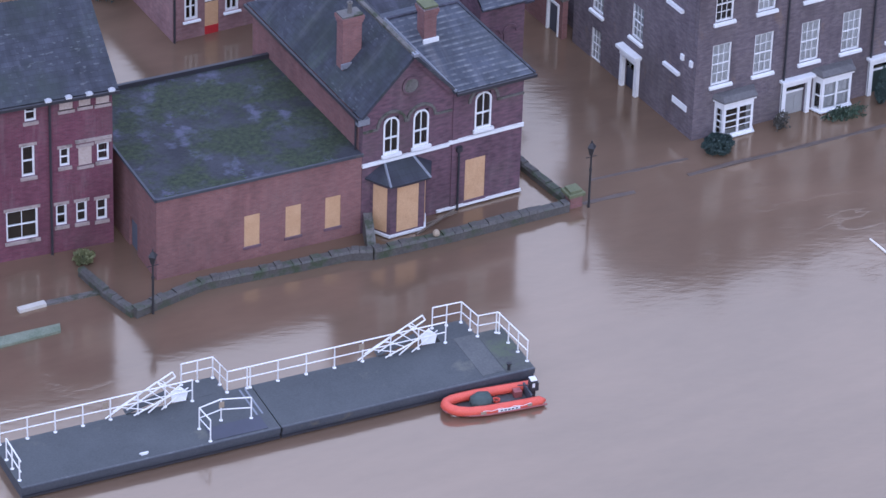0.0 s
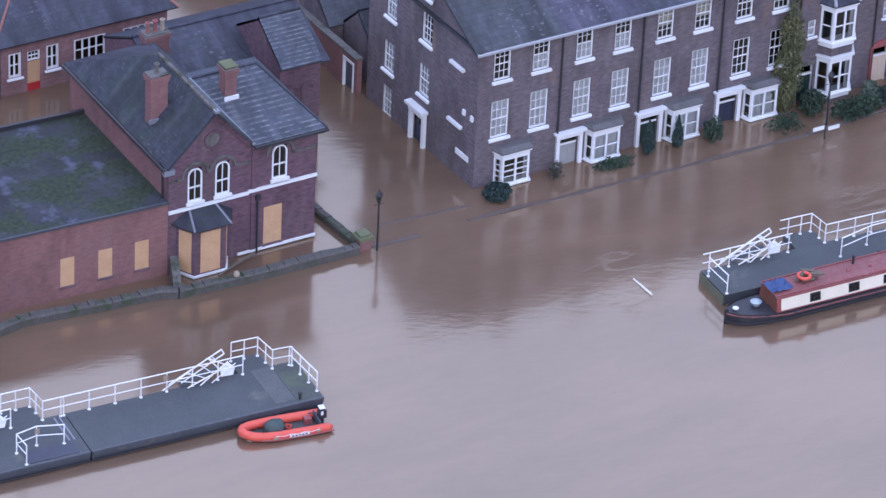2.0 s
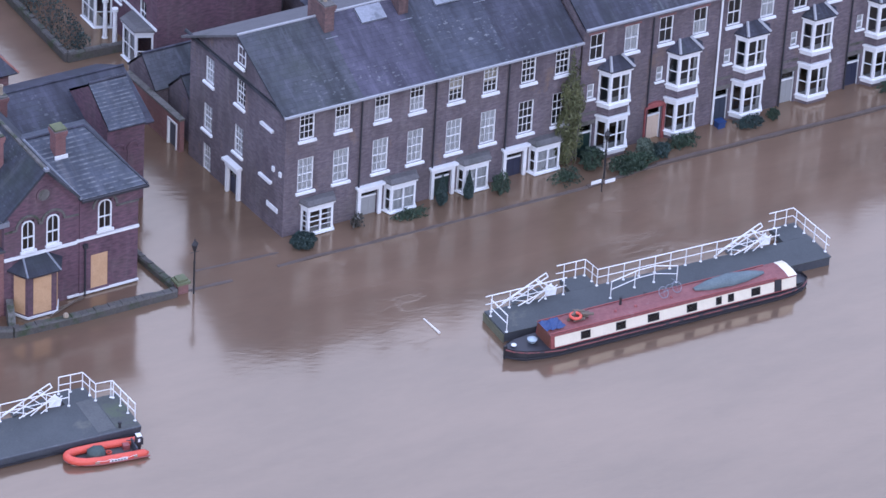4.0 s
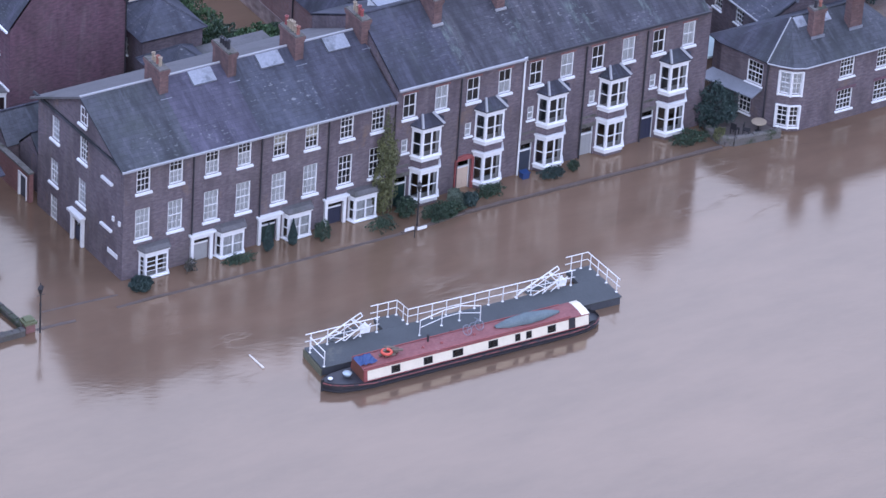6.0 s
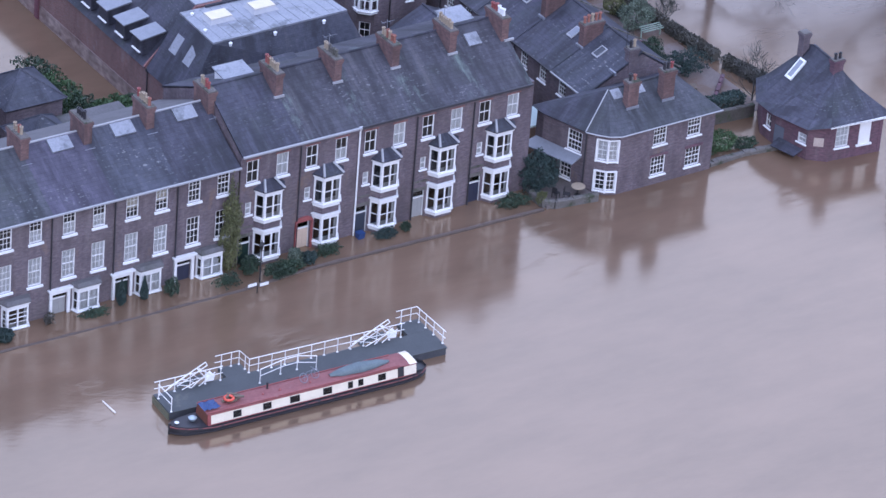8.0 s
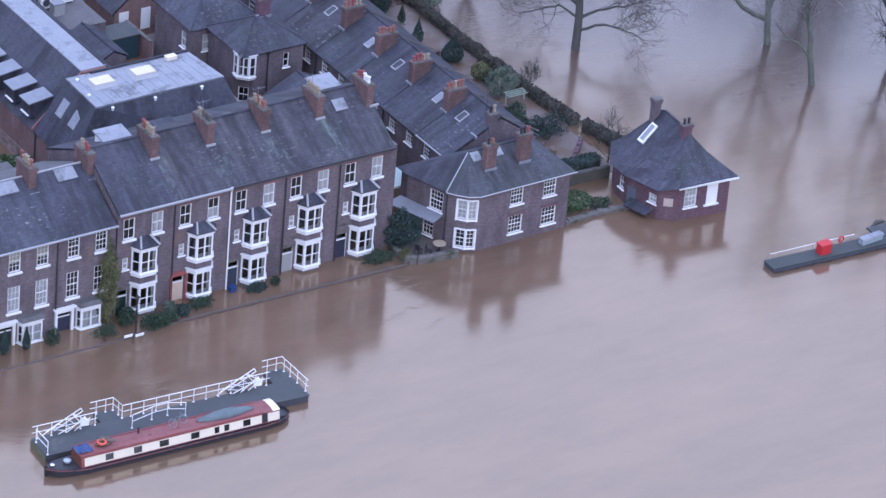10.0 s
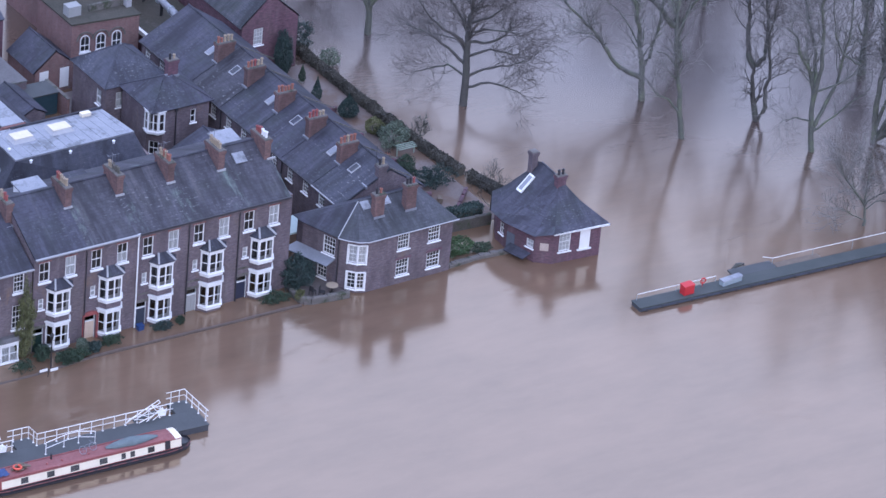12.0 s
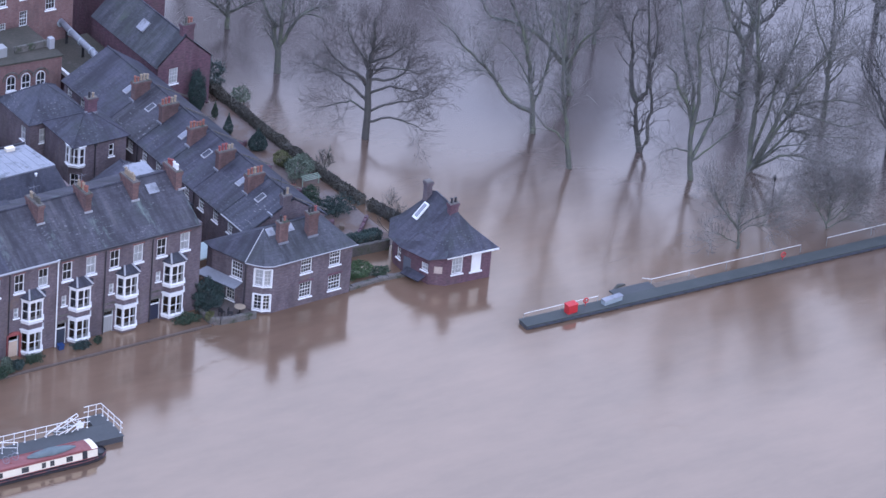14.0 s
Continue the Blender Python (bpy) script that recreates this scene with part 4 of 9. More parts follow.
W2, X2 = 4.85, 19.98
for i in range(5):
    x0 = X2 + i * W2
    h = thing("terraced_house", x0, 0, 0, ["brown brick terraced house with ivy and white bays", "brown brick terraced house with red brick porch arch", "brown brick terraced house with blue door and white bays", "brown brick terraced house with grey door and white bays", "brown brick end house with dark blue door"][i], "house", "terrace with two-storey bays")
    up = [(1.0, 6.55, 1.0, 1.8), (3.42, 6.55, 1.0, 1.8)]
    slit = [(0.78, 4.0, 0.5, 1.0)]
    door = [(0.62, -1.2, 1.0, 3.4)]
    bays = [(2.4, 0.4, 1.7, 2.2), (2.4, 3.5, 1.7, 2.2)]
    part("wall", Geo().wall(W2, 9.0 - BASE, 0.32, holes_of(up + slit + door + bays), Matrix.Translation((0, 0, BASE))), BRICK2, h)
    part("wall", Geo().wall(W2, 9.0 - BASE, 0.3, (), Matrix.Translation((W2, DEPTH, BASE)) @ Matrix.Rotation(math.pi, 4, "Z")), BRICK2, h)
    part("party_wall", Geo().box(0.002, 0.2, 0.33, DEPTH - 0.32, BASE, 9.0), BRICK2, h)
    part("party_wall", Geo().box(W2 - 0.2, W2 - 0.002, 0.33, DEPTH - 0.32, BASE, 9.0), BRICK2, h)
    if i in (0, 4):
        xe = 0.0 if i == 0 else W2 - 0.25
        part("gable", Geo().prism([(xe, 0.02, 8.98), (xe, RIDGE_Y, 11.85), (xe, DEPTH - 0.02, 8.98)], (0.25, 0, 0)), BRICK2, h)
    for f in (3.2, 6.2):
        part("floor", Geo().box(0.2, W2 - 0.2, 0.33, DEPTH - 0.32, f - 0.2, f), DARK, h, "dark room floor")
    for k, (x, z, w, hh) in enumerate(up):
        window(h, x, 0, z, w, hh, 2, 2, inside="net" if (i, k) in ((2, 1), (3, 1), (4, 1), (0, 1)) else "half" if k else "none")
        part("lintel", Geo().box(x - 0.62, x + 0.62, -0.012, 0.1, z + hh + 0.01, z + hh + 0.24), BRICK_RED, h, "red brick window head")
    window(h, 0.78, 0, 4.0, 0.5, 1.0, 1, 2, inside="net", sill=0.1)
    part("door", Geo().box(0.14, 1.1, 0.2, 0.26, BASE, 1.6).box(0.24, 0.56, 0.18, 0.2, 0.3, 1.4).box(0.68, 1.0, 0.18, 0.2, 0.3, 1.4), (GREEN, PALEDOOR, DULLBLUE, GREYDOOR, NAVY)[i], h, ("dark green door", "pale wooden door", "blue door", "grey door", "navy door")[i])
    part("fanlight", Geo().box(0.14, 1.1, 0.2, 0.22, 1.66, 2.18), GLASS, h, "clear glass")
    part("door_frame", Geo().box(0.05, 0.14, 0.1, 0.28, BASE, 2.2).box(1.1, 1.19, 0.1, 0.28, BASE, 2.2).box(0.14, 1.1, 0.1, 0.28, 1.6, 1.67), WHITE, h)
    if i == 1:
        part("porch_arch", Geo().box(-0.1, 0.06, -0.14, -0.001, BASE, 2.3).box(1.18, 1.34, -0.14, -0.001, BASE, 2.3).prism([(-0.1, -0.16, 2.3), (1.34, -0.16, 2.3), (1.22, -0.16, 2.5), (0.95, -0.16, 2.62), (0.62, -0.16, 2.66), (0.29, -0.16, 2.62), (0.02, -0.16, 2.5)], (0, 0.158, 0)), MAROON, h, "faded red painted brick surround")
    else:
        part("lintel", Geo().box(-0.02, 1.26, -0.03, -0.001, 2.22, 2.5), STONE, h, "stone door head")
    part("string_course", Geo().box(1.3 if i == 1 else 0.0, W2 - 3.65 if i != 1 else 1.31, -0.05, -0.001, 2.95, 3.1), STONE, h)
    bay(h, 2.4, 0, 0.22, 2.25, 1.4, 0.7, 2.5, 0.3, 0.18, 2, 2, "none", inside="none")
    part("bay_brickwork", Geo().prism([(1.32, -0.001, BASE), (1.73, -0.64, BASE), (3.07, -0.64, BASE), (3.48, -0.001, BASE)], (0, 0, 0.2 - BASE)), BRICK2, h, "brown brick bay")
    part("bay_brickwork", Geo().prism([(1.32, -0.001, 2.86), (1.73, -0.64, 2.86), (3.07, -0.64, 2.86), (3.48, -0.001, 2.86)], (0, 0, 0.5)), BRICK2, h, "brown brick bay")
    bay(h, 2.4, 0, 3.38, 2.25, 1.4, 0.7, 2.45, 0.3, 0.18, 2, 2, "hip", 0.62, inside="none")
    gable_roof(h, 0.0, W2, 0, DEPTH, 9.05, 11.95, (SLATE_DARK, SLATE_LICHEN, SLATE_LICHEN, SLATE_LICHEN, SLATE_LICHEN)[i], 0.22, RIDGE_Y)
    part("gutter", Geo().box(0, W2, -0.36, -0.2, 8.85, 8.97), GUTTER if i < 2 else BLACK, h, "gutter along the eaves")
    part("cornice", Geo().box(0, W2, -0.16, -0.002, 8.6, 8.85), BRICK2, h)
    if i < 4:
        pipe(h, W2, -0.1, 0.0 if i != 1 else -1.4, 8.75, WHITE if i == 1 else BLACK, 0.07 if i == 1 else 0.06)
    chimney(h, W2 - 0.05 if i < 4 else W2 - 0.4, RIDGE_Y - 0.75, 10.2, 12.7, 0.6, 2.2, BRICK_STACK, 6, "y", (BUFF, STONE, TERRA, BUFF, WHITE)[i], 0.29)
    part("flashing", Geo().box(W2 - 0.45, W2 + 0.35, 3.05, 3.2, 10.85, 11.0), GUTTER, h, "pale lead flashing")
    if i in (1, 2, 3):
        ay = RIDGE_Y - 0.4
        part("aerial", Geo().tube([(W2, ay, 12.6), (W2, ay, 14.0)], 0.02, 4).tube([(W2 - 0.5, ay, 13.9), (W2 + 0.6, ay, 13.9)], 0.015, 4).tube([(W2 - 0.4, ay - 0.3, 13.9), (W2 - 0.4, ay + 0.3, 13.9)], 0.012, 4).tube([(W2 + 0.1, ay - 0.3, 13.9), (W2 + 0.1, ay + 0.3, 13.9)], 0.012, 4), LEAD, h, "thin television aerial")
    if i == 4:
        part("wall", Geo().box(W2 - 0.001, W2 + 0.28, 0.0, DEPTH, BASE, 9.0), BRICK2, h)
        k = (11.95 - 9.05) / RIDGE_Y
        part("roof_light", Geo().slab([(1.5, 3.3, 9.2 + 3.3 * k), (2.6, 3.3, 9.2 + 3.3 * k), (2.6, 4.2, 9.2 + 4.2 * k), (1.5, 4.2, 9.2 + 4.2 * k)], 0.16), FLATROOF, h, "pale roof light")


# ---- riverside house, its annex and the red building ----
def boarded(parent, x, y, z, w, h, turn=0.0, material=None):
    """A window closed with a sheet of plywood, with its stone sill."""
    m = pose(x, y, z, 0, 0, turn)
    p = part("board", Geo().box(-w / 2, w / 2, 0.02, 0.05, 0, h), material or PLY, parent, "pale weathered board" if material else "pale plywood sheet", m)
    part("sill", Geo().box(-w / 2 - 0.06, w / 2 + 0.06, -0.06, 0.0, -0.12, -0.002), BRICK_ST, p)
    return p


def arch_ring(w, h, rise, t, y0, y1, n=12):
    """A round-headed band over an opening w wide that springs at height h."""
    verts, faces = [], []
    for k in range(n + 1):
        c, q = math.cos(math.pi * k / n), math.sin(math.pi * k / n)
        verts += [(w / 2 * c, y0, h + rise * q), ((w / 2 + t) * c, y0, h + (rise + t) * q), ((w / 2 + t) * c, y1, h + (rise + t) * q), (w / 2 * c, y1, h + rise * q)]
    for k in range(n):
        faces += [(4 * k + i, 4 * k + (i + 1) % 4, 4 * k + 4 + (i + 1) % 4, 4 * k + 4 + i) for i in range(4)]
    return Geo().put(verts, faces + [(3, 2, 1, 0), tuple(range(4 * n, 4 * n + 4))])


def arched(parent, x, z, w, h, rise):
    """A round-headed sash window in white joinery with its glass, hood and sill."""
    m = Matrix.Translation((x, 0, z))
    g = Geo().box(-w / 2, -w / 2 + 0.08, -0.03, 0.06, 0, h).box(w / 2 - 0.08, w / 2, -0.03, 0.06, 0, h).box(-w / 2 + 0.08, w / 2 - 0.08, -0.028, 0.06, 0, 0.1)
    g.box(-w / 2 + 0.08, w / 2 - 0.08, -0.025, 0.05, h * 0.55 - 0.035, h * 0.55 + 0.035).box(-0.022, 0.022, -0.02, 0.04, 0.1, h + rise - 0.05)
    g.add(arch_ring(w - 0.16, h, rise - 0.08, 0.08, -0.03, 0.06))
    win = part("window", g, WHITE, parent, "round-headed white sash window", m)
    n = 10
    out = [(-w / 2 + 0.03, 0.02, 0.02), (w / 2 - 0.03, 0.02, 0.02)] + [((w / 2 - 0.03) * math.cos(math.pi * k / n), 0.02, h + (rise - 0.03) * math.sin(math.pi * k / n)) for k in range(n + 1)]
    part("pane", Geo().put(out, [list(range(len(out)))]), GLASS, win, "clear glass").visible_shadow = False
    part("sill", Geo().box(-w / 2 - 0.1, w / 2 + 0.1, -0.16, -0.035, -0.15, 0.0), WHITE, win)
    part("hood", arch_ring(w + 0.5, h, rise + 0.25, 0.13, -0.1, -0.001), STONE, win, "dark moulded brick hood")
    return win


st = thing("station_house", -17.75, -0.4, 0, "red-brown brick gabled riverside house with boarded windows", "house")
holes = [(1.45, 3.85, 0.75, 2.0), (2.98, 3.85, 0.75, 2.0), (6.2, 3.95, 0.8, 2.0), (5.9, 0.3, 1.05, 2.2)]
part("wall", Geo().wall(8.3, 6.55 + 1.5, 0.35, [(x - w / 2, x + w / 2, z + 1.5, z + h + 1.5) for x, z, w, h in holes], Matrix.Translation((0, 0, -1.5))), BRICK_ST, st)
part("wall", Geo().box(0, 0.35, 0.35, 11.2, -1.5, 6.4), BRICK_RED, st)
part("wall", Geo().box(0.35, 4.6, 10.9, 11.2, -1.5, 6.4), BRICK_ST, st)
part("wall", Geo().box(4.6, 8.3, 6.9, 7.2, -1.5, 6.5), BRICK_ST, st)
part("wall", Geo().box(8.0, 8.3, 0.35, 6.9, -1.5, 6.5), BRICK_ST, st)
part("gable", Geo().prism([(0.0, 0.0, 6.55), (4.62, 0.0, 6.55), (2.45, 0.0, 8.85)], (0, 0.35, 0)), BRICK_ST, st)
part("gable_band", Geo().prism([(0.0, -0.1, 6.45), (0.3, -0.1, 6.45), (2.45, -0.1, 8.6), (2.45, -0.1, 8.95)], (0, 0.099, 0)), BRICK_ST, st)
part("gable_band", Geo().prism([(4.62, -0.1, 6.45), (2.45, -0.1, 8.95), (2.45, -0.1, 8.6), (4.3, -0.1, 6.45)], (0, 0.099, 0)), BRICK_ST, st)
part("roundel", Geo().tube([(2.4, -0.06, 7.3), (2.4, 0.02, 7.3)], 0.36, 16), STONE, st, "round dark moulded panel")
part("roundel_ring", arch_ring(0.72, 0, 0.36, 0.1, -0.09, -0.001).add(arch_ring(0.72, 0, 0.36, 0.1, -0.09, -0.001), Matrix.Rotation(math.pi, 4, "Y")), BRICK_ST, st, "", Matrix.Translation((2.4, 0, 7.3)))
for x in (1.45, 2.98):
    arched(st, x, 3.95, 0.8, 1.5, 0.4)
arched(st, 6.2, 4.05, 0.85, 1.5, 0.42)
for a, b, z in ((0.0, 0.75, 5.35), (3.75, 4.55, 5.4), (6.9, 8.3, 5.35)):
    part("string_course", Geo().box(a, b, -0.09, -0.001, z, z + 0.1), STONE, st, "moulded brick string")
part("band", Geo().box(-0.02, 4.45, -0.1, -0.001, 3.55, 3.72), WHITE, st, "white painted band")
part("band", Geo().box(4.45, 8.34, -0.1, -0.001, 3.62, 3.79), WHITE, st, "white painted band")
part("plinth", Geo().box(3.9, 8.34, -0.1, -0.001, 0.08, 0.2), WHITE, st, "white painted plinth line")
part("wall_step", Geo().box(4.62, 4.9, -0.06, -0.001, -1.5, 6.5), BRICK_ST, st)
boarded(st, 5.9, 0, 0.3, 1.05, 2.2)
pipe(st, 4.95, -0.14, -1.0, 3.2)
pipe(st, -0.1, 0.5, 3.9, 6.2)
# canted bay with boards
plan = [(0.45, 0.0), (1.0, -0.95), (2.75, -0.95), (3.3, 0.0)]
part("bay", Geo().prism([(x, y, -1.5) for x, y in plan], (0, 0, 4.45)), BRICK_ST, st, "brick bay")
part("bay_plinth", Geo().prism([(x + (0.08 if x > 2 else -0.08), y - 0.08 if y < 0 else 0, 0.06) for x, y in plan], (0, 0, 0.12)), WHITE, st, "white painted plinth")
for (ax, ay), (bx, by), k in zip(plan, plan[1:], (0.74, 1.1, 0.62)):
    d = Vector((bx - ax, by - ay, 0))
    m = Matrix.Translation(((ax + bx) / 2, (ay + by) / 2, 0.28)) @ Matrix.Rotation(math.atan2(d.y, d.x), 4, "Z")
    part("board", Geo().box(-k / 2, k / 2, -0.03, -0.002, 0, 2.35), PLY, st, "pale plywood sheet", m)
eave = [(0.15, 0.0, 2.95), (0.85, -1.25, 2.95), (2.9, -1.25, 2.95), (3.6, 0.0, 2.95)]
tip = [(1.15, 0.0, 3.55), (2.6, 0.0, 3.55)]
for q in ([eave[0], eave[1], tip[0]], [eave[1], eave[2], tip[1], tip[0]], [eave[2], eave[3], tip[1]]):
    part("bay_roof", Geo().slab(q, 0.07), SLATE_DARK, st, "grey slate bay roof")
for a, b in ((eave[1], tip[0]), (eave[2], tip[1])):
    part("hip_flashing", Geo().tube([a, b], 0.06, 5), LEAD, st, "pale lead hip")
part("fascia", Geo().prism([(x, y, 2.87) for x, y, _ in eave], (0, 0, 0.07)), BLACK, st)
# roofs
ridge = 9.0
for q, mat_ in (
    ([(-0.25, 11.4, 6.32), (-0.25, -0.25, 6.32), (2.45, -0.25, ridge), (2.45, 6.0, ridge)], SLATE_OLD),
    ([(4.9, -0.25, 6.35), (4.9, 11.4, 6.35), (2.45, 6.0, ridge), (2.45, -0.25, ridge)], SLATE_MOSS),
    ([(4.9, 11.4, 6.35), (-0.25, 11.4, 6.32), (2.45, 6.0, ridge)], SLATE_DARK),
):
    part("roof", Geo().slab(q, 0.14), mat_, st)
part("ridge", Geo().tube([(2.45, -0.3, ridge), (2.45, 6.0, ridge)], 0.12, 6), STONE, st, "pale stone ridge")
part("ridge_end", Geo().box(2.32, 2.58, -0.4, -0.12, ridge - 0.05, ridge + 0.1), LEAD, st)
for q in ([(4.55, -0.3, 6.5), (8.7, -0.3, 6.5), (6.85, 3.9, 8.5), (3.0, 3.9, 8.5)], [(8.7, -0.3, 6.5), (8.7, 7.5, 6.5), (6.85, 3.9, 8.5)], [(8.7, 7.5, 6.5), (4.55, 7.5, 6.5), (3.0, 3.9, 8.5), (6.85, 3.9, 8.5)]):
    part("roof", Geo().slab(q, 0.14), SLATE_LIGHT, st)
part("valley", Geo().tube([(4.6, -0.3, 6.56), (3.05, 3.9, 8.56)], 0.08, 5), LEAD, st, "pale lead valley")
part("ridge", Geo().tube([(3.0, 3.9, 8.5), (6.85, 3.9, 8.5)], 0.09, 6), SLATE_DARK, st)
part("hip", Geo().tube([(6.85, 3.9, 8.5), (8.7, -0.3, 6.5)], 0.08, 5), SLATE_DARK, st)
part("gutter", Geo().box(4.6, 8.75, -0.44, -0.3, 6.32, 6.46), BLACK, st)
part("gutter", Geo().box(-0.4, -0.27, -0.25, 11.4, 6.14, 6.28), BLACK, st)
part("rainwater_head", Geo().box(-0.4, 0.2, -0.28, -0.02, 5.95, 6.25), LEAD, st, "grey corner bracket")
chimney(st, 0.9, 3.2, 6.7, 9.7, 0.95, 0.62, BRICK_RED, 1, "x", STONE, 0.36)
part("flashing", Geo().box(0.3, 1.5, 2.74, 2.83, 7.15, 7.4), LEAD, st, "pale lead flashing")
c = chimney(st, 4.65, 2.75, 7.4, 9.45, 0.62, 0.7, BRICK_RED, 0, "x")
part("moss_cap", Geo().box(-0.36, 0.36, -0.4, 0.4, 2.131, 2.2), LEAF_YELLOW, c, "yellow-green moss on the stack")
part("flashing", Geo().box(4.25, 5.05, 2.28, 2.36, 7.72, 7.95), WHITE, st, "white mortar flashing")
chimney(st, 4.75, 11.0, 5.8, 7.1, 1.3, 0.7, BRICK_RED, 3, "x", TERRA, 0.42)

ax = thing("annex", -27.8, 0.12, 0, "single-storey red brick annex with mossy flat roof", "building", turn=-2.9)
wins = [(4.65, 0.7, 0.76, 1.65), (6.68, 0.7, 0.76, 1.65), (8.65, 0.7, 0.76, 1.65)]
walls(ax, 10.05, 9.5, 4.16, BRICK_RED, wins, [(2.75, -1.4, 0.95, 3.0)])
for x, z, w, h in wins:
    boarded(ax, x, 0, z, w, h)
part("roof", Geo().box(-0.06, 10.1, -0.08, 9.56, 4.165, 4.27), MOSS, ax, "flat felt roof under moss and puddles")
part("kerb", Geo().box(-0.1, 10.1, -0.13, -0.03, 4.2, 4.33), DECK_SIDE, ax, "dark felt roof kerb")
part("kerb", Geo().box(-0.12, -0.02, -0.13, 9.6, 4.2, 4.33), DECK_SIDE, ax, "dark felt roof kerb")
part("kerb", Geo().box(-0.12, 10.1, 9.45, 9.62, 4.2, 4.5), BLACK, ax, "black roof kerb")
part("door", Geo().box(0.12, 0.18, 2.3, 3.2, -1.5, 1.55), DARK, ax, "dark boarded side door")
rnd = random.Random(3)
tuft = Geo()
for _ in range(7000):
    x, y = rnd.random() * 10, rnd.random() * 9.4
    if noise.noise(Vector((x * 0.45, y * 0.45, 3))) + 0.45 * noise.noise(Vector((x * 1.7, y * 1.7, 9))) < 0.12 + 0.5 * min(1, y - 0.0, 9.4 - y, 10 - x):
        continue
    s = 0.02 + 0.04 * rnd.random()
    tuft.add(Geo().put([(-s, -s, 0), (s, -s, 0), (s, s, 0), (-s, s, 0), (0, 0, s * 0.6)], [(0, 1, 4), (1, 2, 4), (2, 3, 4), (3, 0, 4)]), Matrix.Translation((x, y, 4.268)) @ Matrix.Rotation(rnd.random() * 6, 4, "Z"))
tagged(part("moss", tuft, MOSS_GREEN, ax, "green moss tufts"), kind="stuff")

rb = thing("red_building", -40.0, 5.3, 0, "tall red brick building with small windows, some boarded", "building", turn=-7)
rw = [(8.1, 7.15, 0.55, 0.95, "w"), (7.95, 4.3, 0.62, 1.6, "w"), (9.65, 4.5, 0.48, 0.95, "w"), (10.6, 4.4, 0.62, 0.95, "b"), (11.45, 4.45, 0.58, 0.95, "w"), (7.6, 1.0, 1.5, 1.6, "w"), (9.45, 1.4, 0.52, 1.1, "w"), (10.4, 1.38, 0.52, 1.1, "w"), (11.35, 1.33, 0.52, 1.1, "w"), (9.75, 7.45, 0.62, 0.6, "b"), (10.62, 7.48, 0.55, 0.6, "b"), (11.45, 7.45, 0.62, 0.6, "b")]
walls(rb, 11.9, 8.2, 8.4, BRICK_DEEP, [r[:4] for r in rw])
for x, z, w, h, k in rw:
    if k == "b":
        boarded(rb, x, 0, z, w, h, material=PALEBOARD)
    else:
        window(rb, x, 0, z, w, h, 2 if w > 1 else 1, 2, 0, 0.0, "none", fr=0.09)
    part("stone_sill", Geo().box(x - w / 2 - 0.08, x + w / 2 + 0.08, -0.08, -0.001, z - 0.16, z - 0.002), SILLSTONE, rb)
    if h > 0.8:
        part("stone_lintel", Geo().box(x - w / 2 - 0.1, x + w / 2 + 0.1, -0.03, -0.001, z + h + 0.002, z + h + 0.16), SILLSTONE, rb)
part("band", Geo().box(10.15, 11.85, -0.06, -0.001, 5.6, 5.76), SILLSTONE, rb, "pale stone lintel")
pipe(rb, 8.95, -0.12, -1.0, 8.0)
part("roof", Geo().slab([(-0.3, -0.35, 8.3), (12.1, -0.35, 8.3), (12.1, 4.1, 11.0), (-0.3, 4.1, 11.0)], 0.14), SLATE_OLD, rb)
part("roof", Geo().slab([(12.1, 8.6, 8.3), (-0.3, 8.6, 8.3), (-0.3, 4.1, 11.0), (12.1, 4.1, 11.0)], 0.14), SLATE, rb)
for xe in (0.0, 11.6):
    part("gable", Geo().prism([(xe, 0.05, 8.38), (xe, 4.1, 10.8), (xe, 8.15, 8.38)], (0.3, 0, 0)), BRICK_DEEP, rb)
part("gutter", Geo().box(-0.3, 12.1, -0.5, -0.36, 8.12, 8.26), BLACK, rb)
for x in (8.8, 9.75, 10.7, 11.75):
    part("bracket", Geo().box(x - 0.13, x + 0.13, -0.5, -0.34, 8.27, 8.36), WHITE, rb, "white vent hood")
    part("hood_cap", Geo().put([(x - 0.16, -0.56, 8.361), (x + 0.16, -0.56, 8.361), (x + 0.16, -0.32, 8.361), (x - 0.16, -0.32, 8.361), (x - 0.05, -0.4, 8.46), (x + 0.05, -0.4, 8.46)], [(3, 2, 1, 0), (0, 1, 5, 4), (1, 2, 5), (2, 3, 4, 5), (3, 0, 4)]), GUTTER, rb)

# narrow wing, rear outbuilding and the hall across the back street
nw = thing("narrow_wing", -7.4, 7.4, 0, "narrow tall dark red brick wing with slate roof", "building")
walls(nw, 2.4, 4.8, 5.4, BRICK_ST)
gable_roof(nw, 0, 2.4, 0, 4.8, 5.4, 7.0, SLATE_LIGHT, 0.25)
part("gable", Geo().prism([(0.0, 0.0, 5.4), (0.0, 2.4, 6.95), (0.0, 4.8, 5.4)], (0.25, 0, 0)), BRICK_ST, nw)
for x in (0.75, 1.65):
    part("recess", arch_ring(0.6, 3.6, 0.3, 0.12, -0.07, -0.001).box(-0.36, -0.3, -0.06, -0.001, 1.0, 3.6), BRICK_ST, nw, "arched brick recess", Matrix.Translation((x, 0, 0)))
ob_ = thing("rear_outbuilding", -13.1, 9.2, 0, "low brick outbuilding with dark slate roof", "building")
walls(ob_, 5.7, 7.0, 3.9, BRICK_ST)
gable_roof(ob_, 0, 9.6, 0, 7.0, 4.0, 5.6, SLATE_DARK, 0.2, 3.8)
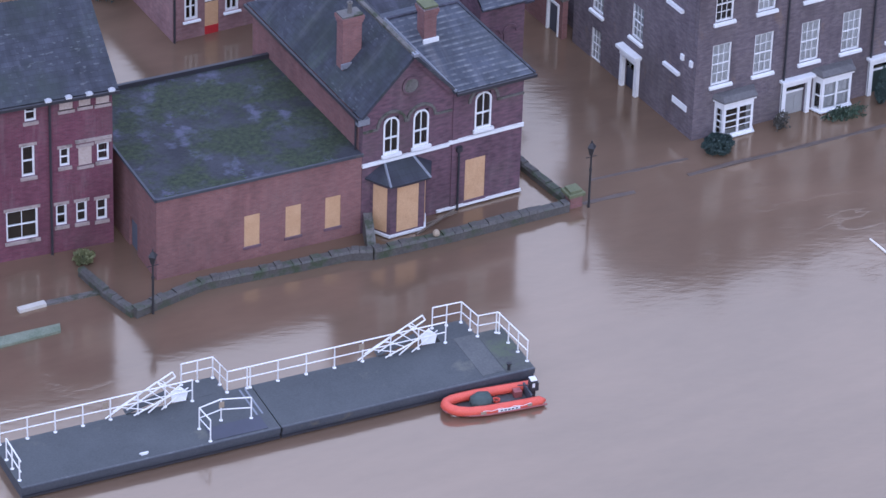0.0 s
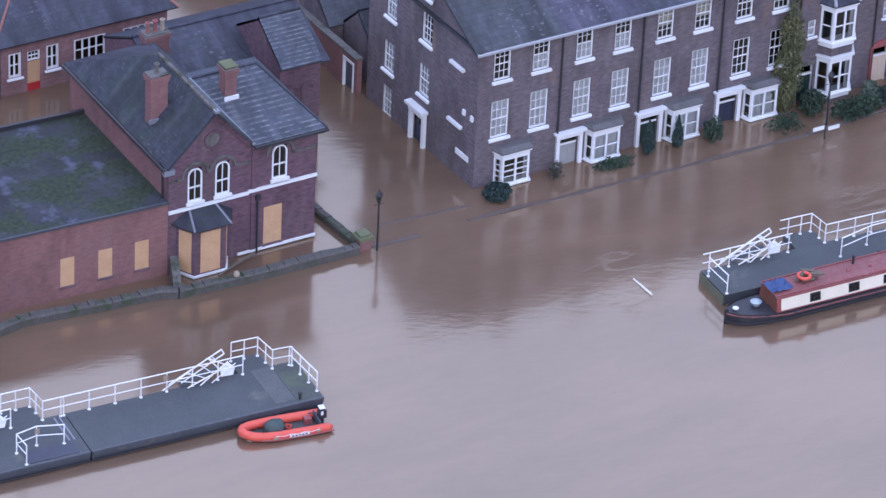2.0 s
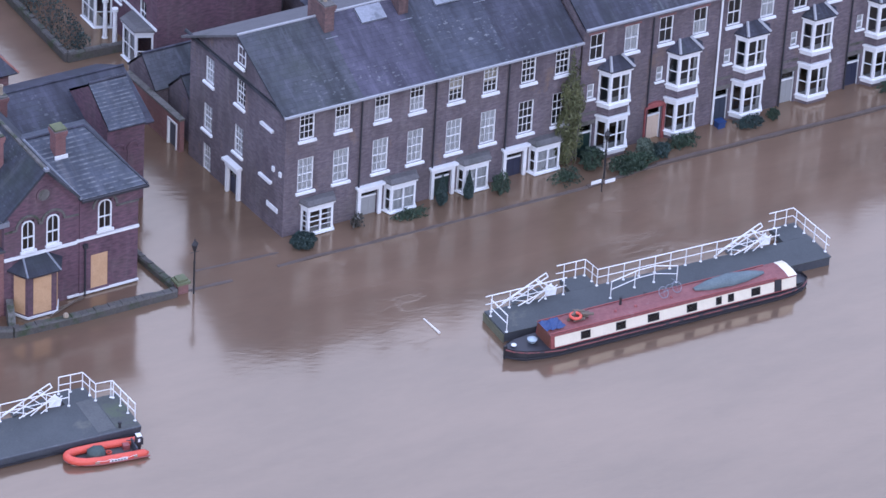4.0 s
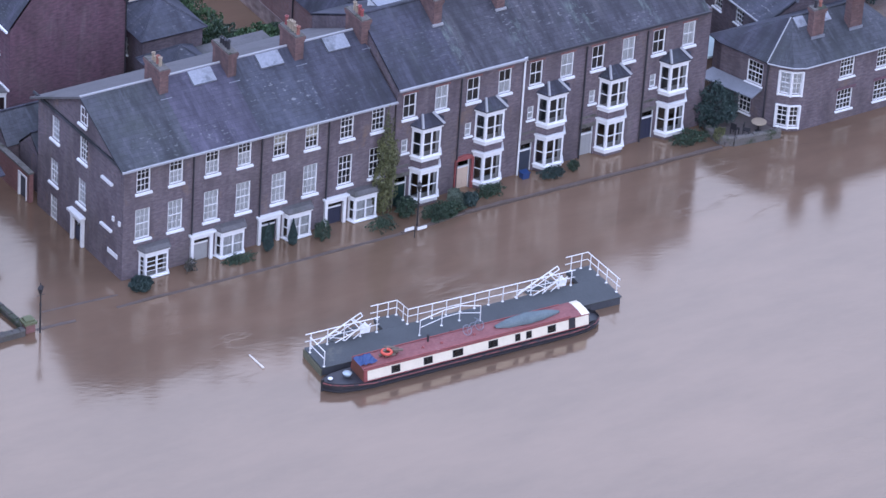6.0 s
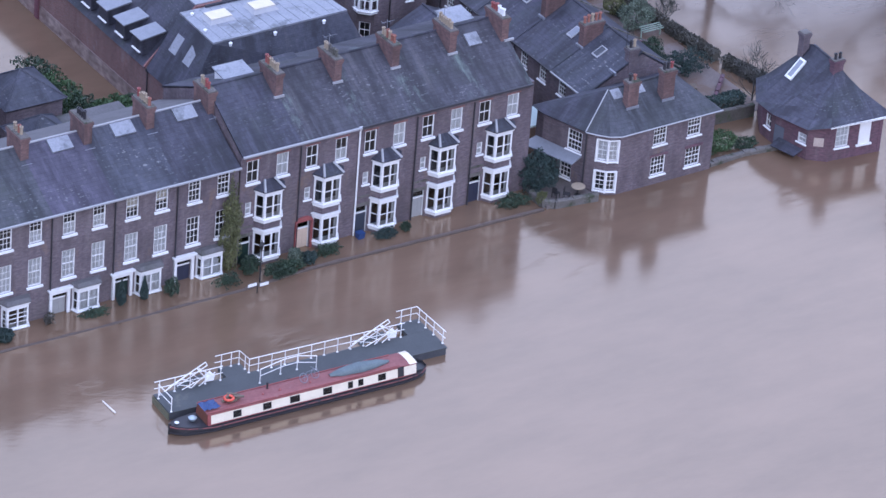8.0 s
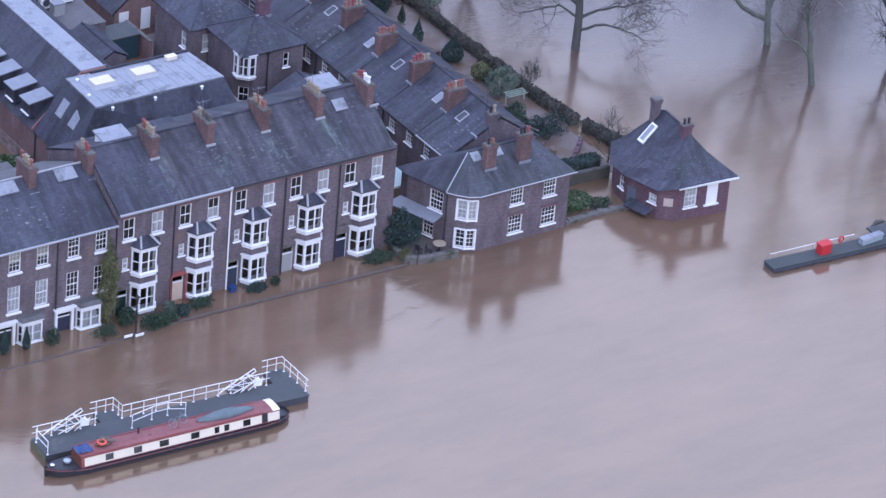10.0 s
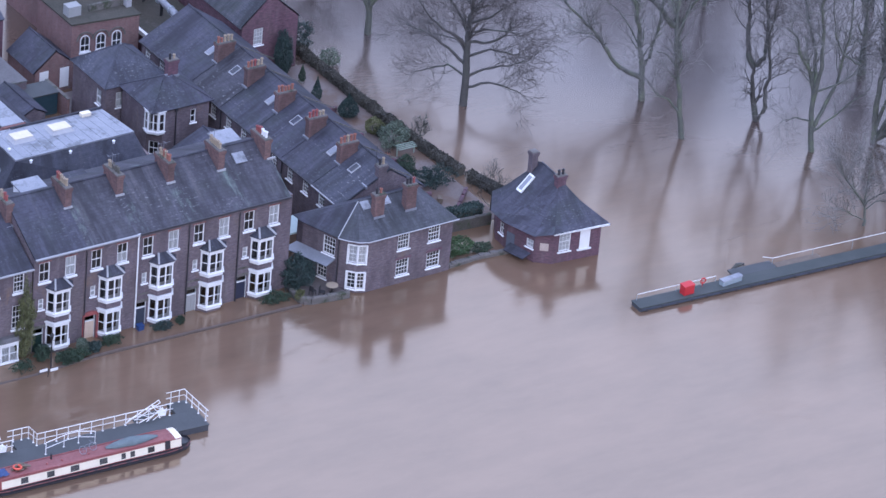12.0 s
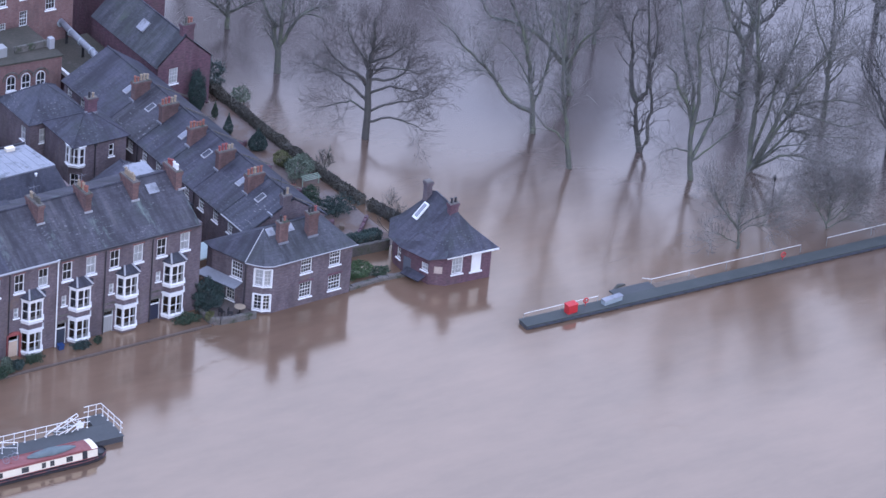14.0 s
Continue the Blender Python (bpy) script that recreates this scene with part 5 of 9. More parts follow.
part("gable", Geo().prism([(0, 0, 3.91), (0, 7.0, 3.91), (0, 3.8, 5.5)], (0.25, 0, 0)), BRICK_ST, ob_)
sh = thing("school_building", -18.05, 18.9, 0, "low brick building with hipped slate roof, red-footed door", "building")
sw = [(1.0, 1.0, 0.75, 1.5), (2.1, 0.0, 0.75, 2.4), (3.2, 1.0, 0.75, 1.5), (5.4, 1.0, 1.9, 1.45), (8.3, 1.0, 1.9, 1.45)]
walls(sh, 10.0, 8.0, 3.2, BRICK_PINK, sw)
for x, z, w, h in sw:
    if x == 2.1:
        part("door", Geo().box(x - 0.37, x + 0.37, 0.04, 0.09, 0.45, 1.75), PLY, sh, "boarded door")
        part("door_foot", Geo().box(x - 0.37, x + 0.37, 0.02, 0.1, -1.0, 0.45), RED, sh, "red kick board")
        window(sh, x, 0, 1.8, 0.75, 0.6, 3, 2, 0, 0.0, "none")
    else:
        window(sh, x, 0, z, w, h, 2 if w < 1 else 4, 2, 0, 0.1, "none", fr=0.13, bar=0.1)
hip_roof(sh, 0, 10, 0, 8, 3.25, (3.4, 4, 5.9), (8.0, 4, 5.9), SLATE_DARK, 0.45, hips=TERRA)
pipe(sh, 0.05, -0.1, -1.0, 3.0)


# ---- pontoons, boats and other things on the water ----
def rail_run(parent, pts, feet, high=1.1, z=0.6):
    """A white tube railing: a top and a middle rail along pts, and posts at feet."""
    for k in (1.0, 0.52):
        part("rail", Geo().tube([(x, y, z + high * k) for x, y in pts], 0.034 if k == 1 else 0.028, 6), RAIL, parent)
    post = shared(("post", high), lambda: Geo().lathe([(0.09, 0), (0.09, 0.03), (0.034, 0.035), (0.034, high)], 6), RAIL)
    for x, y in feet:
        part("post", post, RAIL, parent, "", Matrix.Translation((x, y, z)))


def along(a, b, n):
    return [(a[0] + (b[0] - a[0]) * i / (n - 1), a[1] + (b[1] - a[1]) * i / (n - 1)) for i in range(n)]


def gangway(x, y, u, v, turn, label):
    """A folded access ramp: two braced white side frames, treads and a crumpled sheet."""
    g = thing("gangway", x, y, 0, label, "gangway", "folded gangways", turn=turn)
    one = [(u - 2.35, v, 0.66), (u, v, 1.94), (u + 0.62, v - 0.1, 1.16), (u - 1.15, v - 0.25, 0.66)]
    two = [(u - 1.9, v + 0.3, 0.7), (u + 0.9, v + 0.45, 1.94), (u + 1.02, v + 0.4, 1.7), (u - 1.3, v + 0.22, 0.68)]
    for a, b, c, d in (one, two):
        part("side_rail", Geo().tube([a, b], 0.036, 6), RAIL, g)
        part("end_rail", Geo().tube([b, c], 0.034, 6), RAIL, g)
        part("side_rail", Geo().tube([c, d], 0.036, 6), RAIL, g)
        for k in (0.3, 0.55, 0.8):
            part("stay", Geo().tube([Vector(a).lerp(Vector(b), k), Vector(d).lerp(Vector(c), k)], 0.024, 5), RAIL, g)
    part("brace", Geo().tube([one[1], (u + 1.45, v + 0.15, 0.92)], 0.032, 6), RAIL, g)
    part("brace", Geo().tube([(u - 0.5, v - 0.28, 0.66), (u + 1.1, v + 0.1, 1.42)], 0.032, 6), RAIL, g)
    part("brace", Geo().tube([(u + 0.1, v - 0.28, 0.66), (u + 1.5, v + 0.12, 1.2)], 0.028, 6), RAIL, g)
    part("tread", Geo().slab([(u - 1.4, v + 0.02, 0.64), (u + 0.5, v + 0.02, 1.12), (u + 0.5, v + 0.4, 1.12), (u - 1.4, v + 0.4, 0.64)], 0.05), DECK, g, "gritted ramp boards")
    sheet = Geo().put([(u + 0.65, v - 0.12, 0.78), (u + 1.3, v - 0.1, 0.72), (u + 1.5, v + 0.15, 0.95), (u + 1.2, v + 0.3, 1.22), (u + 0.75, v + 0.25, 1.1), (u + 1.05, v + 0.0, 1.02)], [(0, 1, 5), (1, 2, 5), (2, 3, 5), (3, 4, 5), (4, 0, 5)])
    part("sheet", sheet, CURTAIN, g, "crumpled pale sheeting")
    return g


def fender(parent, x, y, material=None):
    part("bollard", Geo().lathe([(0.1, 0), (0.07, 0.05), (0.07, 0.28), (0.12, 0.3), (0.12, 0.36), (0.04, 0.38)], 8), material or IRON, parent, "", Matrix.Translation((x, y, 0.6)))


P1 = (-40.0, -12.5, 0.0)
deck = thing("pontoon", *P1, "long dark floating pontoon with gritted deck", "pontoon", turn=-3.9)
for a, b in ((0.0, 11.68), (11.78, 23.7)):
    part("hull", Geo().box(a, b, 0.0, 3.3, -0.6, 0.52), DECK_SIDE, deck, "blue-black steel hull")
    part("deck", Geo().box(a - 0.02, b + 0.03, -0.06, 3.36, 0.525, 0.6), DECK, deck)
    part("edge_beam", Geo().box(a, b, -0.1, -0.062, 0.36, 0.6), DECK_SIDE, deck)
    part("waterline_beam", Geo().box(a, b, -0.09, -0.002, 0.06, 0.16), BLACK, deck)
for a, b in ((8.85, 10.55), (20.75, 22.4)):
    part("landing", Geo().box(a, b, 3.37, 4.6, 0.3, 0.6), DECK, deck, "projecting landing stage")
part("hatch", Geo().box(8.7, 11.2, 0.12, 1.1, 0.601, 0.625), SLATE, deck, "pale deck plate")
for u in (11.1, 11.35):
    part("strip", Geo().box(u, u + 0.08, 1.2, 3.2, 0.601, 0.62), LEAD, deck)
ALGAE = surf("algae", (0.05, 0.056, 0.056), (0.08, 0.085, 0.08), 0.9, 0.8, 0, 0.3, 9, (0.075, 0.092, 0.062), 0.47, 0.8)
part("worn_board", Geo().box(22.45, 23.72, -0.05, 3.35, 0.601, 0.612), ALGAE, deck, "green algae on the end boards")
part("worn_board", Geo().box(21.35, 22.4, 0.25, 3.35, 0.601, 0.61), surf("worn_boards", (0.07, 0.074, 0.078), (0.1, 0.104, 0.104), 1.2, 0.75, 0, 0.3, 8, (0.055, 0.06, 0.064), 0.5, 0.7), deck, "paler worn boards")
RIM = surf("scuffed_rim", (0.06, 0.066, 0.075), (0.085, 0.09, 0.1), 1.5, 0.6, 0, 0.3, 6, (0.2, 0.21, 0.22), 0.58, 0.9)
for a, b in ((0.0, 11.68), (11.78, 23.7)):
    part("rim", Geo().box(a, b, -0.06, 0.04, 0.601, 0.615), RIM, deck, "scuffed deck edge")
fender(deck, 22.6, 0.25)
part("cleat", Geo().box(5.45, 5.75, 0.26, 0.36, 0.601, 0.64).box(5.4, 5.8, 0.28, 0.34, 0.641, 0.7), WHITE, deck, "small white cleat")

r1 = thing("railing", *P1, "white tubular railing along the pontoon edge", "railing", "pontoon railings", turn=-3.9)
rail_run(r1, [(0.1, 0.3), (0.1, 2.1)], [(0.1, 0.5), (0.1, 1.4), (0.1, 2.1)])
rail_run(r1, [(0.15, 3.25), (8.95, 3.2)], along((0.2, 3.24), (8.95, 3.2), 8))
rail_run(r1, [(8.95, 4.5), (10.42, 4.5), (10.58, 3.22), (20.9, 3.2)], [(8.95, 4.5), (9.7, 4.5), (10.42, 4.5), (10.5, 3.9), (10.58, 3.24), (11.5, 3.22), (11.64, 3.22)] + along((12.95, 3.24), (19.6, 3.22), 6) + [(20.9, 3.2)])
rail_run(r1, [(20.82, 4.45), (22.2, 4.4), (22.4, 3.12), (23.35, 3.06), (23.62, 0.5)], [(20.82, 4.45), (21.5, 4.42), (22.2, 4.4), (22.32, 3.7), (22.42, 3.12), (23.3, 3.08), (23.4, 3.0), (23.46, 2.15), (23.55, 1.35), (23.62, 0.55)])
rail_run(r1, [(8.55, 0.12), (8.45, 1.15), (9.55, 1.4), (10.8, 1.05)], [(8.55, 0.12), (8.45, 1.15), (9.55, 1.4), (10.8, 1.05)])
for u, v in ((4.95, 3.2), (9.55, 1.38), (16.85, 3.2)):
    part("tag", Geo().box(u - 0.12, u + 0.12, v - 0.06, v - 0.04, 1.3, 1.6), BUFF, r1, "small yellow tag")
gangway(P1[0], P1[1], 7.35, 3.3, -3.9, "folded white gangway frame lying on the pontoon")
gangway(P1[0], P1[1], 19.1, 3.3, -3.9, "folded white gangway frame lying on the pontoon")

P2 = (6.05, -15.06, 0.0)
deck = thing("pontoon", *P2, "dark floating pontoon with white railings", "pontoon", turn=-3.9)
part("hull", Geo().box(-0.1, 21.0, 0.06, 2.4, -0.6, 0.52), DECK_SIDE, deck, "blue-black steel hull")
part("deck", Geo().box(-0.14, 21.05, 0.0, 2.46, 0.525, 0.6), DECK, deck)
part("end_board", Geo().box(-0.2, -0.141, 0.0, 2.46, -0.3, 0.5), surf("algae_timber", (0.09, 0.095, 0.06), (0.13, 0.13, 0.09), 2, 0.85), deck, "green weathered end boards")
for a, b in ((5.35, 7.0), (19.3, 21.0)):
    part("landing", Geo().box(a, b, 2.47, 4.05 if a > 9 else 3.75, 0.3, 0.6), DECK, deck, "projecting landing stage")
fender(deck, 17.9, 0.2)
fender(deck, 8.9, 0.2)
r2 = thing("railing", *P2, "white tubular railing along the pontoon edge", "railing", "pontoon railings", turn=-3.9)
rail_run(r2, [(-0.05, 1.9), (0.05, 0.05)], [(-0.05, 1.85), (0.05, 0.1)])
rail_run(r2, [(-0.2, 2.25), (4.95, 2.3)], along((0.2, 2.25), (4.8, 2.3), 5))
rail_run(r2, [(5.0, 3.6), (6.85, 3.6), (7.0, 2.38), (18.95, 2.4)], [(5.5, 3.6), (6.25, 3.6), (6.85, 3.6), (6.95, 2.9), (7.0, 2.4)] + along((7.7, 2.38), (16.8, 2.4), 10) + [(17.8, 2.4), (18.7, 2.4)])
rail_run(r2, [(19.1, 3.92), (20.75, 3.95), (21.02, 0.3)], [(19.55, 3.94), (20.3, 3.94), (20.78, 3.6), (20.88, 2.8), (20.95, 1.8), (21.0, 0.6)])
rail_run(r2, [(7.1, 0.95), (9.1, 1.45), (10.2, 1.5), (11.4, 1.0)], [(7.1, 0.95), (8.9, 1.42), (10.2, 1.5), (11.4, 1.0)])
gangway(P2[0], P2[1], 3.0, 2.4, -3.9, "folded white gangway frame lying on the pontoon")
gangway(P2[0], P2[1], 17.0, 2.45, -3.9, "folded white gangway frame lying on the pontoon")

STRAKE = surf("worn_strake", (0.11, 0.04, 0.045), (0.2, 0.075, 0.075), 2.5, 0.6, 0, 0.3, 9, (0.04, 0.04, 0.05), 0.5, 1.5)
# the narrowboat: local x runs from bow to stern, y across
nb = thing("narrowboat", 5.1, -16.45, 0, "long narrowboat with cream cabin sides and maroon roof", "boat", turn=-2.75)
L, half = 19.5, 1.04
st_ = [(0.0, 0.06), (0.35, 0.42), (1.0, 0.74), (2.0, 0.95), (3.0, half), (17.2, half), (18.3, 0.92), (19.0, 0.7), (19.5, 0.3)]
g = Geo()
ring = []
for x, w in st_:
    rise = 0.24 * max(0.0, 1 - x / 3.2) + 0.12 * max(0.0, (x - 17.2) / 2.3)
    ring.append([(x, -w, 0.5 + rise), (x + (0.25 if x < 1 else 0), -w * 0.93, -0.35), (x + (0.25 if x < 1 else 0), w * 0.93, -0.35), (x, w, 0.5 + rise)])
g.put([p for r in ring for p in r], [(i * 4 + k, i * 4 + k + 1, i * 4 + k + 5, i * 4 + k + 4) for i in range(len(ring) - 1) for k in range(3)] + [(0, 3, 2, 1), tuple(range(len(ring) * 4 - 4, len(ring) * 4))])
part("hull", g, BLACK, nb, "black hull")
top = [(x, -w + 0.02, 0.44 + 0.24 * max(0.0, 1 - x / 3.2)) for x, w in st_] + [(x, w - 0.02, 0.44 + 0.24 * max(0.0, 1 - x / 3.2)) for x, w in st_[::-1]]
n = len(st_)
part("foredeck", Geo().put(top, [(i, i + 1, 2 * n - 2 - i, 2 * n - 1 - i) for i in range(n - 1)]), BLACK, nb, "black deck")
for s in (-1, 1):
    part("rubbing_strake", Geo().tube([(x, s * (w + 0.02), 0.38 + 0.24 * max(0.0, 1 - x / 3.2)) for x, w in st_], 0.045, 5), STRAKE, nb, "worn dull red rubbing strake")
    part("lower_strake", Geo().tube([(x, s * (w + 0.01), 0.16) for x, w in st_], 0.045, 5), BLACK, nb)
# cabin
cx0, cx1, cz0, cz1 = 2.45, 18.4, 0.5, 1.34
tum = 0.13
wins = [(4.64, 0.62), (6.9, 0.64), (9.0, 0.75), (11.5, 0.68), (13.26, 0.38), (14.06, 0.4), (15.7, 0.6)]
part("cabin", Geo().prism([(cx0, -0.9, cz0), (cx0, 0.9, cz0), (cx0, 0.9 - tum, cz1), (cx0, -0.9 + tum, cz1)], (cx1 - cx0, 0, 0)), MAROON, nb, "maroon cabin")
slope = math.degrees(math.atan2(tum, cz1 - cz0))
side = pose(0, -0.905, cz0, -slope, 0, 0)
edges = [cx0 + 0.22] + [e for x, w in wins for e in (x - w / 2, x + w / 2)] + [16.93]
for a, b in zip(edges[::2], edges[1::2]):
    part("cream_panel", Geo().box(a + 0.004, b - 0.004, -0.012, 0.0, 0.08, 0.72), CREAM, nb, "cream painted side panel", side)
part("cream_panel", Geo().box(17.42, 18.38, -0.012, 0.0, 0.08, 0.74), CREAM, nb, "cream painted side panel", side)
part("side_door", Geo().box(16.95, 17.4, -0.014, 0.0, 0.08, 0.8), BLACK, nb, "open dark side hatch", side)
for x, w in wins:
    for z0, z1 in ((0.08, 0.17), (0.66, 0.72)):
        part("cream_panel", Geo().box(x - w / 2 + 0.001, x + w / 2 - 0.001, -0.012, 0.0, z0, z1), CREAM, nb, "", side)
    f_ = part("window", Geo().box(x - w / 2, x + w / 2, -0.02, 0.0, 0.17, 0.66), BLACK, nb, "black framed cabin window", side)
    part("pane", Geo().box(x - w / 2 + 0.05, x + w / 2 - 0.05, -0.026, -0.021, 0.21, 0.62), GLASS, f_, "glazing over a painted dark inside")
part("cabin_roof", Geo().prism([(cx0 - 0.06, -0.82, cz1), (cx0 - 0.06, 0.82, cz1), (cx0 - 0.06, 0.4, cz1 + 0.09), (cx0 - 0.06, -0.4, cz1 + 0.09)], (15.45, 0, 0)), surf("faded_maroon_roof", (0.16, 0.052, 0.054), (0.22, 0.085, 0.085), 1.2, 0.6, 0, 0.3, 6, (0.2, 0.13, 0.13), 0.6, 1.1), nb, "faded maroon roof")
part("cabin_roof", Geo().prism([(17.85, -0.82, cz1), (17.85, 0.82, cz1), (17.85, 0.4, cz1 + 0.09), (17.85, -0.4, cz1 + 0.09)], (0.57, 0, 0)), CREAM, nb, "cream stern roof")
for s in (-1, 1):
    part("handrail", Geo().tube([(cx0, s * 0.74, cz1 + 0.07), (17.1, s * 0.74, cz1 + 0.07)], 0.035, 5), MAROON, nb)
part("front_bulkhead", Geo().box(cx0 - 0.03, cx0 - 0.001, -0.72, 0.72, 0.5, 1.33), surf("varnished_wood", (0.12, 0.045, 0.03), (0.17, 0.07, 0.045), 4, 0.4), nb, "varnished wooden cabin front")
part("stern_deck", Geo().box(18.45, 19.0, -0.6, 0.6, 0.5, 0.56), DECK, nb)
part("tiller", Geo().tube([(18.6, 0.0, 0.5), (18.7, 0, 1.0), (19.0, 0, 1.1)], 0.03, 5), IRON, nb)
part("chimney", Geo().lathe([(0.07, 0), (0.07, 0.45), (0.1, 0.46), (0.1, 0.52)], 8), IRON, nb, "", Matrix.Translation((7.5, 0.35, cz1 + 0.05)))
for x in (6.9, 8.2, 10.5):
    part("roof_vent", Geo().lathe([(0.1, 0), (0.1, 0.05), (0.05, 0.12), (0.01, 0.13)], 8), MAROON, nb, "", Matrix.Translation((x, -0.15, cz1 + 0.08)))
part("stem_post", Geo().box(-0.05, 0.12, -0.06, 0.06, -0.1, 0.84), IRON, nb)
part("bow_light", Geo().lathe([(0.16, 0), (0.16, 0.05), (0.03, 0.09)], 8), WHITE, nb, "", Matrix.Translation((0.55, 0, 0.74)))
NB = nb.matrix_world.copy()


def aboard(name, x, y, z, label, category, turn=0.0):
    t = thing(name, 0, 0, 0, label, category)
    t.matrix_world = NB @ pose(x, y, z, 0, 0, turn)
    return t


t = aboard("covered_canoe", 14.4, -0.02, cz1 + 0.1, "upturned canoe under a blue-grey tarpaulin", "canoe")
rings, sides = [], 10
for i in range(11):
    a = i / 10
    w = 0.5 * math.sin(math.pi * min(1, max(0, 0.06 + 0.9 * a))) ** 0.8
    x = -2.35 + 4.6 * a
    rings.append([(x, w * math.cos(math.pi * k / sides) * (1 + 0.05 * math.sin(i * 2.3 + k)), 0.02 + 0.42 * (w / 0.5) * math.sin(math.pi * k / sides) + 0.02 * math.sin(i * 1.7 + k * 2)) for k in range(sides + 1)])
part("tarpaulin", Geo().put([p for r in rings for p in r], [(i * (sides + 1) + k, i * (sides + 1) + k + 1, (i + 1) * (sides + 1) + k + 1, (i + 1) * (sides + 1) + k) for i in range(10) for k in range(sides)]), TARP, t, smooth=True)
t = aboard("lifebuoy", 4.35, -0.1, cz1 + 0.42, "orange lifebuoy on the boat roof", "lifebuoy")
part("ring", Geo().tube([(0.3 * math.cos(2 * math.pi * k / 16), 0.3 * math.sin(2 * math.pi * k / 16), 0) for k in range(17)], 0.09, 8), ORANGE, t, smooth=True)
t = aboard("log_pile", 4.6, 0.05, cz1 + 0.09, "small pile of firewood and sacks on the roof", "firewood")
rnd = random.Random(5)
for i in range(9):
    part("log", Geo().tube([(-0.35, 0, 0), (0.35, 0, 0)], 0.09, 7), WOOD, t, "", pose(-0.35 + 0.1 * i, 0.25 * rnd.uniform(-1, 1), 0.1 + 0.12 * (i % 3), 0, 0, rnd.uniform(-40, 40)))
t = aboard("blue_sheet", 2.9, -0.05, cz1 + 0.09, "crumpled blue plastic sheet on the cabin roof", "sheet")
rnd = random.Random(8)
grid = [(0.2 * i - 0.6, 0.2 * k - 0.5, 0.06 + 0.13 * rnd.random()) for k in range(6) for i in range(7)]
part("sheeting", Geo().put(grid, [(k * 7 + i, k * 7 + i + 1, k * 7 + i + 8, k * 7 + i + 7) for k in range(5) for i in range(6)]), BLUE, t)
t = aboard("plastic_tub", 1.75, 0.05, 0.62, "pale grey plastic tub on the foredeck", "tub")
part("tub_body", Geo().lathe([(0.2, 0), (0.27, 0.18), (0.3, 0.2), (0.27, 0.22), (0.15, 0.28), (0.04, 0.3)], 12), GREYBOX, t)
t = aboard("bicycle", 10.6, 0.1, cz1 + 0.1, "grey bicycle lying on the boat roof", "bicycle", 12)
for x in (-0.5, 0.5):
    w = part("wheel", Geo().tube([(x + 0.32 * math.cos(2 * math.pi * k / 18), 0.05 + 0.2 * math.sin(2 * math.pi * k / 18), 0.32 + 0.26 * math.sin(2 * math.pi * k / 18)) for k in range(19)], 0.022, 5), LEAD, t)
    part("spoke_set", Geo().tube([(x - 0.3, 0.05, 0.32), (x + 0.3, 0.05, 0.32)], 0.008, 4).tube([(x, -0.13, 0.08), (x, 0.23, 0.56)], 0.008, 4), LEAD, w)
part("bike_frame", Geo().tube([(-0.5, 0.05, 0.32), (-0.1, 0.05, 0.34), (0.35, 0.1, 0.62), (-0.2, 0.1, 0.66), (-0.5, 0.05, 0.32)], 0.02, 5), LEAD, t)
part("handlebar", Geo().tube([(0.38, -0.2, 0.72), (0.4, 0.1, 0.74), (0.38, 0.4, 0.72)], 0.016, 5), LEAD, t)

# the inflatable
t = thing("inflatable_boat", P1[0] + 20.95, P1[1] - 2.5, -0.13, "orange inflatable rescue boat with outboard motor", "boat", turn=-9)
half_loop = [(2.35, -0.62, 0.33), (2.1, -0.63, 0.33), (1.0, -0.65, 0.33), (-0.4, -0.65, 0.34), (-1.1, -0.58, 0.36), (-1.6, -0.45, 0.41), (-1.9, -0.25, 0.46), (-2.0, -0.06, 0.48)]
loop = half_loop + [(x, -y, z) for x, y, z in half_loop[::-1]]
part("tube", Geo().tube(loop, [0.07] + [0.22] * 14 + [0.07], 10), ORANGE, t, smooth=True)
part("floor_board", Geo().prism([(-1.6, -0.4, 0.1), (-0.6, -0.6, 0.1), (1.7, -0.6, 0.1), (1.7, 0.6, 0.1), (-0.6, 0.6, 0.1), (-1.6, 0.4, 0.1)], (0, 0, 0.06)), surf("grey_boards", (0.045, 0.045, 0.05), (0.075, 0.072, 0.075), 4), t)
for s in (-1, 1):
    part("rubbing_strip", Geo().tube([(x - (0.18 if x < -1.8 else 0.0), y * 1.34, z - 0.08) for x, y, z in (loop[:8] if s < 0 else loop[8:])], 0.045, 5), MAROON, t)
part("marking", Geo().box(0.1, 1.1, -0.885, -0.85, 0.3, 0.42), WHITE, t, "white panel with plain dark bars")
for k in range(5):
    part("marking_bar", Geo().box(0.2 + 0.17 * k, 0.31 + 0.17 * k, -0.892, -0.886, 0.33, 0.4), DECK_SIDE, t)
part("patch", Geo().box(-0.7, -0.45, -0.885, -0.85, 0.32, 0.44), BUFF, t, "yellow patch")
part("patch", Geo().box(1.45, 1.65, -0.875, -0.84, 0.32, 0.46), BUFF, t, "yellow patch")
part("transom", Geo().box(1.72, 1.8, -0.52, 0.52, 0.05, 0.62), DECK_SIDE, t)
m_ = part("motor", Geo().box(1.82, 2.2, -0.16, 0.16, 0.55, 0.95).prism([(1.86, -0.14, 0.95), (2.16, -0.14, 0.95), (2.1, -0.1, 1.08), (1.92, -0.1, 1.08)], (0, 0.25, 0)), BLACK, t, "black outboard motor")
part("motor_leg", Geo().box(1.95, 2.1, -0.05, 0.05, -0.4, 0.55), BLACK, m_)
